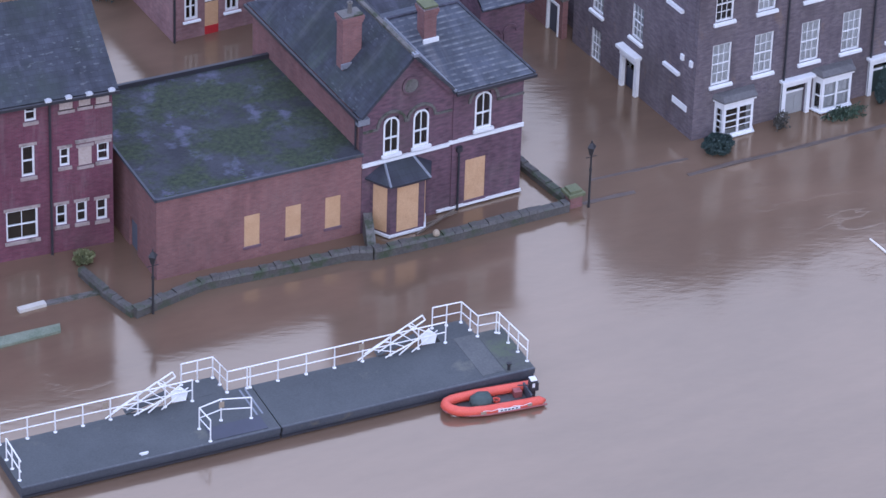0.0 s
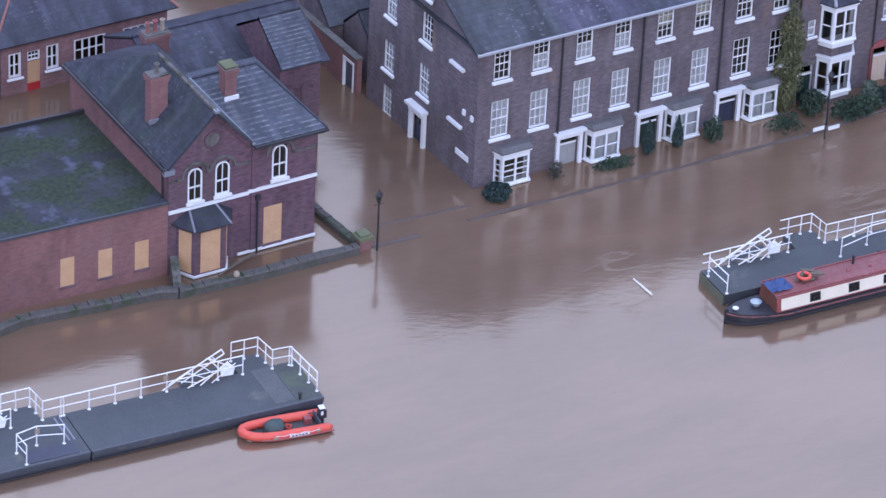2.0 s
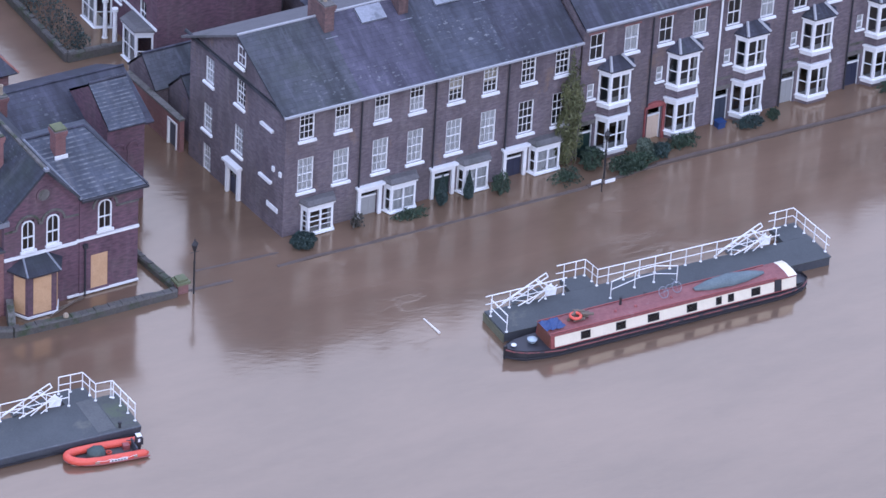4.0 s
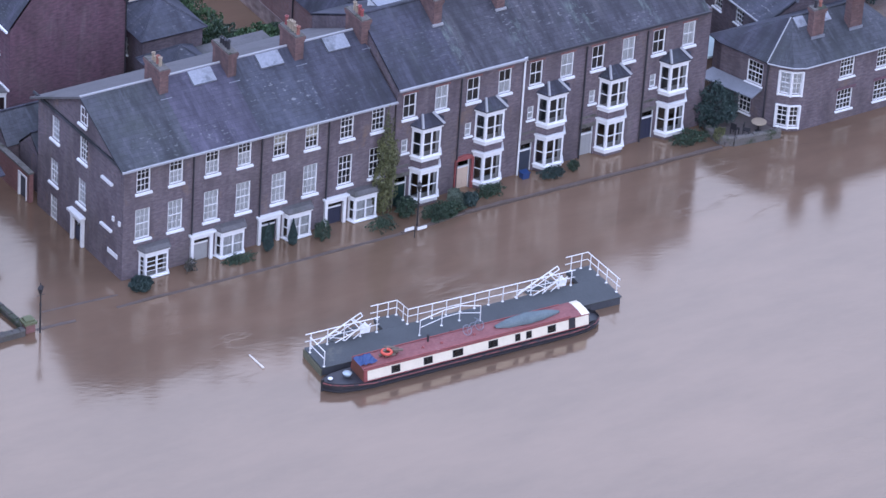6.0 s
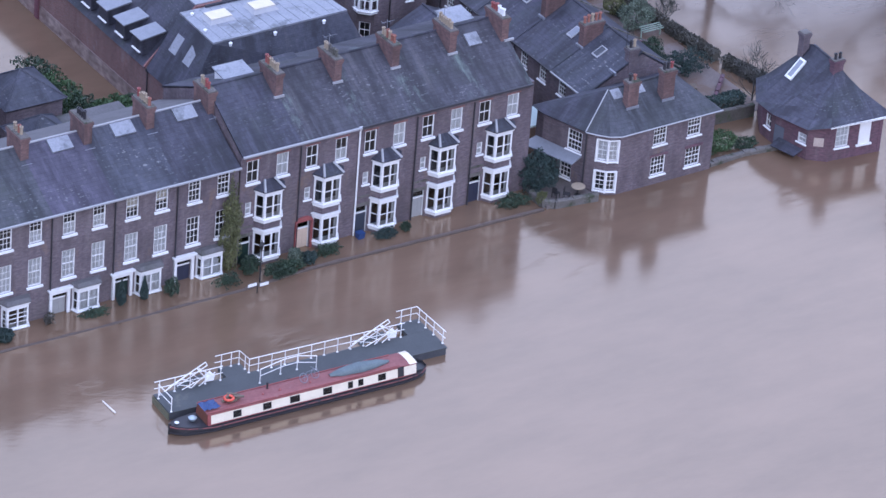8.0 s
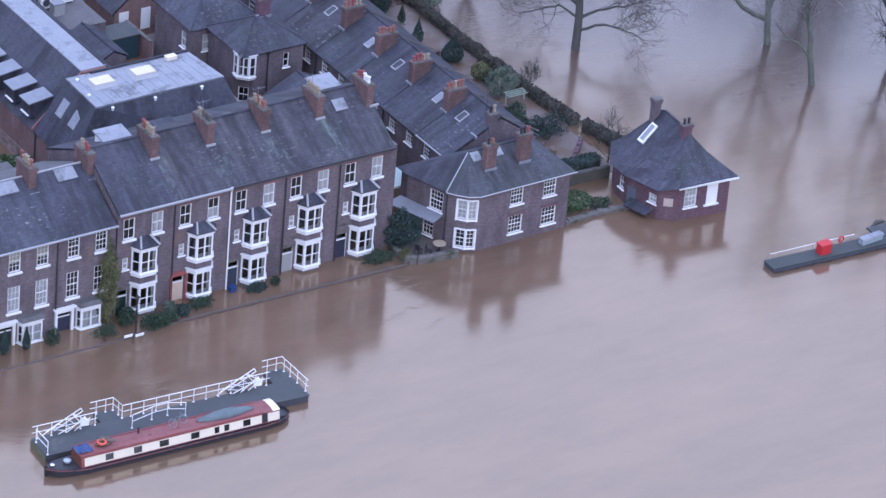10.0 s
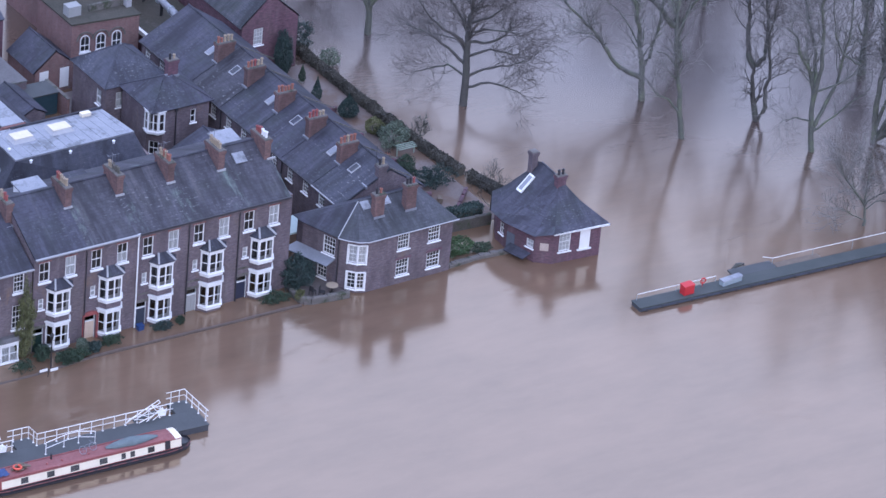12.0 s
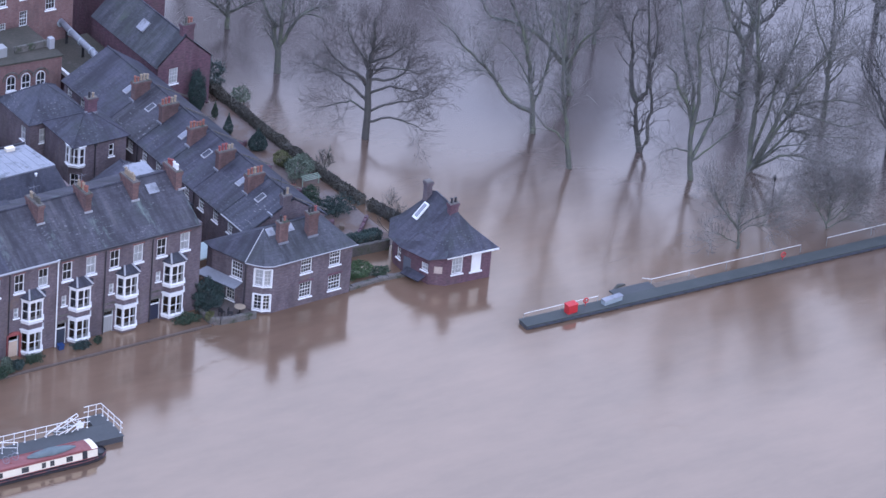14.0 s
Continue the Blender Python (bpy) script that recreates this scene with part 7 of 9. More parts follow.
part("roof", Geo().slab([(16.6, 11.8, 3.5), (6.4, 12.4, 4.2), (2.4, 9.3, 8.0), (13.35, 9.0, 8.0)], 0.15), SLATE_DARK, t)
part("roof", Geo().slab([(-0.25, 40, 3.95), (-0.25, 9.7, 3.95), (4.1, 9.9, 8.0), (4.1, 40, 8.0)], 0.15), SLATE_DARK, t, "slate slope with dormers")
part("roof", Geo().slab([(10.4, 40, 3.9), (6.2, 40, 8.0), (6.2, 9.9, 8.0), (10.4, 11.5, 3.9)][::-1], 0.15), SLATE_DARK, t)
part("gable", Geo().prism([(-0.2, 9.6, 3.9), (10.2, 9.6, 3.9), (6.2, 9.6, 8.12), (4.0, 9.6, 8.12)], (0, 0.25, 0)), BRICK_RED, t, "red brick gable above the flat roof")
part("verge", Geo().tube([(-0.3, 9.62, 4.1), (4.0, 9.62, 8.2)], 0.1, 4), BRICK_RED, t)
part("valley", Geo().tube([(6.3, 10.0, 8.1), (10.3, 11.4, 4.1)], 0.12, 4), LEAD, t)
part("flat_roof", Geo().prism([(2.26, 4.26, 8.0), (13.85, 4.42, 8.0), (13.35, 9.05, 8.0), (2.4, 9.35, 8.0)], (0, 0, 0.14)), FLATROOF, t, "pale blue-grey sheet roof")
part("parapet", Geo().box(4.5, 13.35, 9.12, 9.3, 8.0, 8.3), SLATE_DARK, t, "dark upstand at the back")
part("box_vent", Geo().box(11.0, 11.9, 8.4, 8.9, 8.141, 8.45), CREAM, t, "cream box vent")
for k in range(13):
    part("seam", Geo().tube([(3.1 + k * 0.85, 4.42, 8.15), (3.1 + k * 0.82, 9.1, 8.15)], 0.02, 4), FLATROOF, t)
for x, y in ((4.5, 7.4), (8.2, 7.4)):
    l_ = part("roof_lantern", Geo().put([(-1.1, -0.8, 0), (1.1, -0.8, 0), (1.1, 0.8, 0), (-1.1, 0.8, 0), (-0.85, -0.55, 0.3), (0.85, -0.55, 0.3), (0.85, 0.55, 0.3), (-0.85, 0.55, 0.3)], [(0, 1, 5, 4), (1, 2, 6, 5), (2, 3, 7, 6), (3, 0, 4, 7)]), GUTTER, t, "cream roof lantern", Matrix.Translation((x, y, 8.14)))
    part("lantern_top", Geo().box(-0.88, 0.88, -0.58, 0.58, 0.301, 0.37), BLIND, l_, "cream glazed top")
for x, y in ((3.0, 8.6), (2.6, 6.0), (7.4, 4.0), (11.6, 4.0), (3.6, 4.0)):
    part("vent", Geo().lathe([(0.1, 0), (0.1, 0.22), (0.16, 0.24), (0.04, 0.34)], 8), WHITE, t, "white roof vent", Matrix.Translation((x, y, 8.05 if y > 4.3 else 7.7)))
for y in (6.4, 8.4):
    part("roof_light", Geo().slab([(0.95, y - 0.05, 5.85), (0.95, y - 1.0, 5.85), (1.75, y - 1.0, 7.05), (1.75, y - 0.05, 7.05)], 0.16), FLATROOF, t, "pale roof light")
for k in range(5):
    y = 11.1 + k * 2.55
    d = part("dormer", Geo().box(-0.1, 2.2, y - 0.68, y + 0.68, 4.6, 5.95), SLATE_DARK, t, "slate-hung dormer")
    part("dormer_roof", Geo().slab([(-0.28, y + 0.82, 5.97), (-0.28, y - 0.82, 5.97), (1.9, y - 0.82, 6.25), (1.9, y + 0.82, 6.25)], 0.1), LEAD, d, "grey lead dormer roof")
    window(t, -0.11, y, 4.85, 1.0, 1.1, 2, 2, -90, 0.08, "none", name="dormer_window")
part("ridge_light", Geo().box(4.1, 6.2, 9.95, 39, 7.6, 8.12), FLATROOF, t, "long pale ridge light")
pipe(t, -0.12, 4.3, -1.0, 3.8)
pipe(t, -0.12, 9.4, -1.0, 3.8)
part("plinth", Geo().box(-0.05, -0.001, 4.0, 40.0, -1.5, 1.25), RUBBLE, t, "pale worn rubble foot of the wall")
part("pilaster", Geo().box(-0.16, -0.001, 26.0, 26.6, -1.5, 3.7), BRICK_DEEP, t)
# ivy on the back wall
for k, (x, y, rx, ry, rz) in enumerate(((19.4, 28.0, 1.3, 2.4, 1.2), (19.3, 25.0, 1.5, 2.4, 1.25), (19.6, 22.3, 1.5, 2.0, 1.2), (21.8, 21.6, 2.0, 1.1, 1.0), (24.0, 22.2, 1.4, 0.9, 0.7))):
    shrub("ivy_mass", x, y, 0, rx, ry, rz, LEAF_BRIGHT if k in (1, 3) else LEAF, "thick green ivy over a yard wall", 2600, 0.12, None, 0.4, 40 + k, "ivy on yard walls", "ivy")
# boxes on the terrace roofs
for x, y, z, w, d, h, mt, lb in ((22.4, 6.3, 10.2, 2.2, 1.7, 0.95, FLATROOF, "pale glazed roof box behind the ridge"), (27.8, 7.6, 8.8, 1.8, 1.6, 1.2, SLATE_DARK, "dark slate dormer behind the ridge"), (40.9, 6.2, 10.6, 2.0, 1.5, 0.9, FLATROOF, "pale glazed roof box behind the ridge")):
    t = thing("roof_box", x, y, z, lb, "dormer", "roof boxes")
    part("box_body", Geo().box(0, w, 0, d, -0.6, h), WHITE if mt is FLATROOF else mt, t)
    part("box_roof", Geo().slab([(-0.15, -0.15, h + 0.02), (w + 0.15, -0.15, h + 0.02), (w + 0.15, d + 0.2, h + 0.25), (-0.15, d + 0.2, h + 0.25)], 0.1), mt, t)
box_house("rear_extension", 44.6, 11.0, 5.8, 8.2, 3.9, 5.3, BRICK2, SLATE_DARK, "brick back wing with dark slate roof", "y", {3: [(3.0, 1.6, 0.8, 1.4, 2, 2, "none")]}, category="shed", group="back extensions")
box_house("rear_extension", 33.0, 11.0, 9.0, 4.6, 4.4, 5.9, BRICK2, SLATE_DARK, "brick back wing with dark slate roof", "x", category="shed", group="back extensions")

# cottages in a row away from the river
party = (2.65, 7.0, 12.05, 17.15, 22.25, 27.35, 36.3)
for k in range(6):
    y0, y1 = party[k], party[k + 1]
    t = thing("cottage", 51.4, y0, 0, "low brick cottage with slate roof and roof light", "cottage", "row of cottages")
    L_ = y1 - y0
    ws = {3: [(1.1, 3.1, 0.95, 1.5, 3, 4, "none"), (3.6, 3.1, 0.95, 1.5, 3, 4, "none")]}
    facets(t, [(0, 0), (8.2, 0), (8.2, L_), (0, L_)], 4.85, BRICK2, ws)
    roof_y(t, 0, 8.2, 0, L_, 4.9, 7.3, (SLATE, SLATE_DARK, SLATE_DARK, SLATE_DARK, SLATE_LICHEN, SLATE_DARK)[k], 0.3, 4.7)
    chimney(t, 3.25 if k else 3.9, 0.25, 5.8, 7.95 if k else 7.75, 1.75 if k else 0.8, 0.6, BRICK_STACK if k else BRICK2, 5 if k else 2, "x", (BLACK, TERRA, MAROON, TERRA, TERRA, TERRA)[k], 0.34)
    part("flashing", Geo().box(2.2, 2.36, -0.15, 0.65, 5.95, 6.2), LEAD, t, "pale lead flashing")
    s = (7.3 - 4.9) / 4.7
    ya = 2.45 - (k % 2)
    pane = lambda e, up: [(2.35 + e, ya + 0.7 - e, 4.9 + (2.35 + e) * s + up), (2.35 + e, ya + e, 4.9 + (2.35 + e) * s + up), (3.3 - e, ya + e, 4.9 + (3.3 - e) * s + up), (3.3 - e, ya + 0.7 - e, 4.9 + (3.3 - e) * s + up)]
    rl = part("roof_light", Geo().slab(pane(0.0, 0.1), 0.12), GUTTER, t, "pale framed roof light")
    part("roof_glass", Geo().slab(pane(0.09, 0.125), 0.02), (DECK_SIDE, LEAD, SLATE, LEAD, DECK_SIDE, LEAD)[k], rl, "dull roof light glass")
    part("gutter", Geo().box(-0.42, -0.32, 0, L_, 4.64, 4.74), BLACK if k else GUTTER, t)
    if k % 2 == 0:
        pipe(t, -0.1, 0.1, 0.0, 4.5)
    part("party_coping", Geo().tube([(4.7, 0.02, 7.35), (8.4, 0.02, 5.2)], 0.07, 4), STONE, t)
    part("lead_joint", Geo().tube([(-0.25, 0.02, 4.86), (4.7, 0.02, 7.36)], 0.03, 4), SLATE_DARK, t)
part("gable", Geo().prism([(0, 0, 4.85), (8.2, 0, 4.85), (4.7, 0, 7.2)], (0, 0.3, 0)), BRICK2, bpy.data.objects["cottage"])
part("aerial", Geo().tube([(3.2, 0.1, 7.9), (3.2, 0.1, 9.8)], 0.02, 4), IRON, bpy.data.objects["cottage"], "thin television aerial")
# hip-roofed houses further back
t = thing("bay_house", 44.6, 22.75, 0, "brick house with hipped slate roof, white corner bay", "house")
facets(t, [(1.0, 0), (5.7, 0), (5.7, 5.4), (0, 5.4), (0, 1.0)], 5.5, BRICK2, {0: [(3.1, 3.6, 0.55, 1.3, 1, 2, "none")], 4: [(0.7, 0.9, 0.9, 1.4, 2, 2, "none")]})
b = bay(t, 0, 0, 0, 1.9, 1.0, 0.5, 2.2, 0.25, 0.12, 2, 2, "none", inside="none")
b.matrix_basis = pose(0.45, 0.45, 3.25, 0, 0, -45)
hip_roof(t, 0, 5.7, 0, 5.4, 5.55, (2.6, 2.7, 7.3), (3.2, 2.7, 7.3), SLATE_DARK, 0.3)
chimney(t, 3.4, 2.9, 6.3, 8.6, 1.0, 0.6, BRICK_ST, 2, "x", BLACK, 0.4)
part("flashing", Geo().box(2.8, 4.0, 2.5, 2.6, 7.0, 7.2), LEAD, t, "pale lead flashing")
pipe(t, 2.3, -0.1, 0.5, 5.2)
t = box_house("hipped_house", 43.1, 28.4, 6.0, 5.8, 5.5, 7.9, BRICK2, SLATE, "brick house with steep hipped slate roof", "hip", {0: [(1.5, 3.3, 0.9, 1.5, 2, 2, "net")], 3: [(4.6, 3.3, 0.9, 1.5, 2, 2, "net")]})
# workshops, sheds and larger buildings at the back
t = thing("arched_hall", 44.0, 39.8, 0, "brick workshop with three white arched windows", "building")
facets(t, [(2.0, -0.21), (8.6, -0.9), (8.6, 6.0), (2.0, 6.0)], 5.75, BRICK_OR, {})
for x in (3.3, 4.85, 6.4):
    a = arched(t, x, 2.95, 0.95, 1.15, 0.5)
    a.matrix_basis = pose(x, -0.105 * x - 0.05, 2.95, 0, 0, -6)
    # opaque sheet, its dark colour standing in for the unlit room behind
    part("dark_backing", Geo().box(-0.44, 0.44, 0.03, 0.045, 0.05, 1.3), DECK_SIDE, a, "glazing over a painted dark inside")
part("roof", Geo().prism([(1.9, -0.3, 5.76), (8.7, -1.0, 5.76), (8.7, 6.1, 5.76), (1.9, 6.1, 5.76)], (0, 0, 0.15)), FELT, t, "dark felt flat roof")
part("parapet", Geo().box(4.6, 8.6, 1.2, 1.45, 5.9, 6.6), STONE, t, "pale stone parapet")
part("parapet_end", Geo().box(8.1, 8.62, 0.6, 1.19, 5.91, 7.0), GUTTER, t, "pale rendered pier")
part("tank", Geo().box(2.3, 3.6, 1.0, 2.0, 5.911, 6.9), GREYDOOR, t, "grey roof tank")
t = box_house("tall_brick_building", 48.5, 47.0, 10.0, 9.0, 11.5, 14.0, BRICK_OR, SLATE, "tall brick building with white sash windows", "hip", {0: [(2.0, 7.8, 0.9, 1.7, 3, 4, "none"), (4.4, 5.2, 0.9, 1.7, 3, 4, "none"), (4.4, 8.2, 0.9, 1.7, 3, 4, "none"), (7.4, 6.4, 1.1, 2.6, 3, 4, "none"), (2.0, 4.6, 0.9, 1.4, 3, 4, "none")]})
t = box_house("yard_building", 53.6, 36.6, 6.4, 10.0, 2.9, 3.1, BRICK_ST, FELT, "low yard building with wet brown flat roof", "flat", category="shed")
part("parapet", Geo().box(-0.2, 0.1, -0.2, 7.6, 3.1, 3.5), WHITE, t, "white painted parapet")
t = thing("metal_duct", 57.0, 40.2, 3.06, "silver metal duct crossing a flat roof", "duct")
part("duct", Geo().tube([(0.2, 8.6, 1.9), (0.1, 3.0, 1.5), (0.05, 0.4, 1.4), (0.05, 0.0, 1.3), (0.05, -0.3, 0.95), (0.05, -0.35, 0.0)], [0.34, 0.34, 0.34, 0.42, 0.42, 0.42], 8), FLATROOF, t, smooth=True)
for y in (2.2, 5.4):
    part("support", Geo().box(-0.06, 0.2, y - 0.05, y + 0.05, 0, 1.3), IRON, t)
for y in (-0.1, 2.0, 4.0, 6.0):
    part("duct_band", Geo().tube([(0.06, y + 0.6, 1.41 + max(0, y) * 0.04), (0.06, y + 0.68, 1.41 + max(0, y) * 0.04)], 0.4, 8), GREYBOX, t, "flanged duct joint")
t = box_house("gabled_house", 60.4, 33.8, 6.0, 12.5, 5.3, 8.0, BRICK_ST, SLATE_MOSS, "brick house with slate roof beside the park hedge", "y", {0: [(1.8, 3.0, 1.0, 1.7, 3, 4, "net")]})
chimney(t, 3.4, 0.5, 7.0, 9.0, 1.3, 0.6, BRICK_ST, 4, "x", STONE, 0.3)
part("roof_light", Geo().slab([(1.1, 6.2, 6.5), (1.1, 5.0, 6.5), (2.0, 5.0, 7.3), (2.0, 6.2, 7.3)], 0.14), FLATROOF, t, "pale roof light")
t = box_house("park_house", 62.5, 47.5, 7.0, 9.0, 8.5, 11.0, BRICK_ST, SLATE, "brick house beyond the yards", "y", {0: [(2.0, 4.8, 1.1, 1.9, 3, 4, "none")], 3: [(2.0, 4.8, 1.1, 1.9, 3, 4, "none")]})
t = box_house("brick_shed", 41.8, 38.6, 4.2, 5.0, 2.5, 4.2, BRICK_OR, SLATE_DARK, "small brick shed with two white doors", "y", category="shed")
for x in (0.9, 3.0):
    part("door", Geo().box(x - 0.45, x + 0.45, -0.06, -0.001, 0.35, 2.3), WHITE, t, "white boarded door")
box_house("timber_store", 35.7, 30.0, 2.3, 5.4, 3.6, 4.2, BRICK2, SLATE_DARK, "low brick store with dark slate roof", "y", category="shed")
t = thing("yard_wall", 42.3, 33.6, 0, "brick yard wall beside a wet passage", "wall")
part("wall_face", Geo().box(0, 0.24, 0, 4.0, -1.5, 2.0), BRICK_OR, t)
part("coping", Geo().box(-0.04, 0.28, -0.04, 4.04, 2.001, 2.1), STONE, t)
for k, (x, y) in enumerate(((36.3, 40.6), (38.5, 40.9))):
    t = thing("air_conditioner", x, y, 3.2, "white air conditioning unit on a flat roof", "air conditioner", "roof units")
    part("casing", Geo().box(-0.5, 0.5, -0.25, 0.25, 0, 1.1), WHITE, t)
    part("grille", Geo().lathe([(0.34, 0), (0.34, 0.03), (0.1, 0.04)], 14), DECK_SIDE, t, "dark fan grille", pose(0.0, -0.255, 0.55, 90, 0, 0))
    part("foot", Geo().box(-0.45, 0.45, -0.2, 0.2, -0.12, -0.001), IRON, t)
t = thing("water_tank", 36.8, 39.4, 2.6, "dull grey-blue steel tank behind the hall", "tank")
part("tank_body", Geo().box(-0.5, 0.5, -0.4, 0.4, -2.6, 1.5), GREYDOOR, t)
part("lid", Geo().box(-0.54, 0.54, -0.44, 0.44, 1.501, 1.58), LEAD, t)
box_house("flat_store", 35.6, 36.6, 4.2, 5.4, 2.9, 3.08, BRICK2, LEADROOF, "flat-roofed brick store carrying white units", "flat", category="shed")
t = thing("green_container", 39.5, 35.0, 0, "dark green steel store in the yard", "container")
part("body", Geo().box(0, 2.6, 0, 2.2, -0.5, 2.1), surf("dark_teal_steel", (0.015, 0.04, 0.055), (0.025, 0.055, 0.075), 2, 0.5), t)
part("roof_sheet", Geo().box(-0.1, 2.7, -0.1, 2.3, 2.101, 2.2), DECK, t)
t = thing("white_van_roof", 46.8, 39.0, 0, "white flat canopy in the yard", "canopy")
part("canopy", Geo().slab([(-1.0, -1.0, 1.2), (1.1, -0.8, 1.2), (1.0, 1.2, 1.35), (-1.1, 1.0, 1.35)], 0.1), WHITE, t)
for x, y in ((-0.9, -0.9), (0.95, -0.7), (0.9, 1.0), (-1.0, 0.9)):
    part("prop", Geo().box(x - 0.05, x + 0.05, y - 0.05, y + 0.05, -1.0, 1.1), WHITE, t)
box_house("brick_store", 30.0, 45.0, 12.0, 8.0, 5.0, 7.0, BRICK_ST, SLATE, "brick store at the back of the yards", "x", {0: [(2.5, 2.2, 0.9, 1.4, 2, 2, "none"), (9.5, 2.2, 0.9, 1.4, 2, 2, "none")]}, category="building")
yard = part("pavement_yard", Geo().box(42.5, 60.0, 29.0, 38.0, -1.5, 0.06), EARTH)
tagged(yard, "wet brown yard paving between the houses", "yard", kind="structure")
yard = part("pavement_rear", Geo().box(26.0, 51.2, 10.95, 31.0, -1.5, 0.05), EARTH)
tagged(yard, "wet paving behind the terrace", "yard", kind="structure")

# ---- the low house with the rounded corner ----
t = thing("river_house", 49.4, -3.65, 0, "two-storey brown brick house with rounded corner bay", "house")
plan3 = [(0.55, 0.0), (9.2, 0.05), (9.2, 6.2), (-2.5, 6.2), (-2.5, 5.3), (-1.2, 1.55), (-0.75, 0.95), (-0.15, 0.3)]
sash3 = {0: [(3.7, 3.3, 1.2, 1.62, 4, 4, "none"), (6.8, 3.3, 1.2, 1.62, 4, 4, "none"), (3.75, 0.75, 1.3, 1.58, 4, 4, "none"), (6.9, 0.72, 1.35, 1.58, 4, 4, "none")],
         6: [(0.44, 2.85, 0.78, 1.65, 2, 4, "net"), (0.44, 0.35, 0.78, 1.6, 2, 4, "none")], 7: [(0.38, 2.85, 0.68, 1.65, 2, 4, "net"), (0.38, 0.35, 0.68, 1.6, 2, 4, "none")],
         4: [(2.85, 2.9, 1.3, 1.7, 4, 4, "none"), (2.25, 0.45, 1.05, 1.65, 3, 4, "none")]}
facets(t, plan3, 5.05, BRICK2, sash3)
for x, z, w in ((3.75, 2.35, 1.4), (6.9, 2.32, 1.4)):
    part("lintel", Geo().box(0.55 + x - w / 2 - 0.1, 0.55 + x + w / 2 + 0.1, 0.0, 0.04, z, z + 0.22), BRICK_ST, t, "", Matrix.Translation((0, -0.03, 0)))
for z0, z1 in ((2.7, 4.58), (0.2, 1.98)):
    for x, y in ((-0.76, 0.92), (-0.17, 0.27), (0.53, -0.03)):
        part("bay_post", Geo().tube([(x, y, z0), (x, y, z1)], 0.085, 6), WHITE, t, "white corner post")
    part("bay_head", Geo().tube([(-0.78, 0.92, z1), (-0.18, 0.26, z1), (0.54, -0.04, z1)], 0.075, 4), WHITE, t, "white window head")
r0, r1_, zc = (1.4, 3.1, 7.05), (6.7, 3.1, 7.05), 5.06
ev = [(0.5, -0.3, zc), (9.55, -0.25, zc), (9.55, 6.5, zc), (-2.8, 6.5, zc), (-2.8, 5.2, zc), (-1.5, 1.45, zc), (-1.0, 0.75, zc), (-0.3, 0.05, zc)]
for q, mt in (([ev[0], ev[1], r1_, r0], SLATE_MOSS), ([ev[1], ev[2], r1_], SLATE_MOSS), ([ev[2], ev[3], r0, r1_], SLATE), ([ev[3], ev[4], r0], SLATE_DARK), ([ev[4], ev[5], r0], SLATE_DARK), ([ev[5], ev[6], r0], SLATE_MOSS), ([ev[6], ev[7], r0], SLATE_MOSS), ([ev[7], ev[0], r0], SLATE_MOSS)):
    part("roof", Geo().slab(q, 0.1), mt, t)
part("gutter", Geo().tube([(x * 1.005, y - 0.04, zc - 0.02) for x, y, _ in (ev[5], ev[6], ev[7], ev[0], ev[1])], 0.055, 6), GUTTER, t, "white gutter")
part("flashing", Geo().tube([ev[5], r0], 0.05, 5), GUTTER, t, "pale flashing line")
part("ridge", Geo().tube([r0, r1_], 0.09, 6), SLATE_MOSS, t)
chimney(t, 2.5, 1.75, 5.6, 8.2, 0.95, 0.6, BRICK_STACK, 2, "x", BLACK, 0.4)
chimney(t, 5.65, 1.75, 5.6, 8.4, 1.0, 0.7, BRICK_STACK, 3, "x", BLACK, 0.33)
for x, y, z in ((2.5, 1.42, 6.02), (5.65, 1.36, 5.99)):
    part("flashing", Geo().box(x - 0.55, x + 0.55, y - 0.06, y + 0.02, z, z + 0.2), LEAD, t, "pale lead flashing")
for x in (1.45, 3.45):
    part("roof_light", Geo().slab([(x, 2.3, 6.62), (x + 0.8, 2.3, 6.62), (x + 0.8, 3.0, 7.05), (x, 3.0, 7.05)], 0.1), FLATROOF, t, "pale roof light")
part("porch_roof", Geo().slab([(-4.0, 5.8, 2.5), (-2.4, 1.6, 2.5), (-1.4, 1.8, 2.85), (-2.7, 5.8, 2.85)], 0.12), LEAD, t, "grey lead porch roof")
pipe(t, -1.35, 1.5, 0.0, 4.9)
part("passage_roof", Geo().box(-3.4, 1.85, 6.7, 9.3, 2.95, 3.1), surf("pale_green_sheet", (0.3, 0.38, 0.38), (0.36, 0.44, 0.44), 2, 0.5), t, "pale green sheet roof over the passage")
part("passage_wall", Geo().box(-3.3, -3.1, 6.8, 9.2, -1.5, 2.94), WHITE, t)
stone_run("wall_terrace_1", [(48.4, -3.75), (44.9, -3.3), (44.2, -2.7), (44.2, -1.2)], 0.3, -1.5, 0.55, "low stone wall of the house terrace", STONE)
tagged(part("pavement_terrace", Geo().prism([(44.3, -3.2, -1.5), (48.6, -3.6, -1.5), (48.2, -2.0, -1.5), (46.8, 2.0, -1.5), (44.4, 2.0, -1.5)], (0, 0, 1.75)), EARTH), "flagged terrace in front of the house", "terrace", kind="structure")
t = thing("garden_table", 47.3, -2.75, 0.25, "round buff garden table on the terrace", "table")
part("tabletop", Geo().lathe([(0.5, 0.66), (0.53, 0.68), (0.53, 0.72), (0.0, 0.74)], 14), BUFF, t)
part("pedestal", Geo().lathe([(0.25, 0), (0.06, 0.08), (0.05, 0.66)], 8), IRON, t)
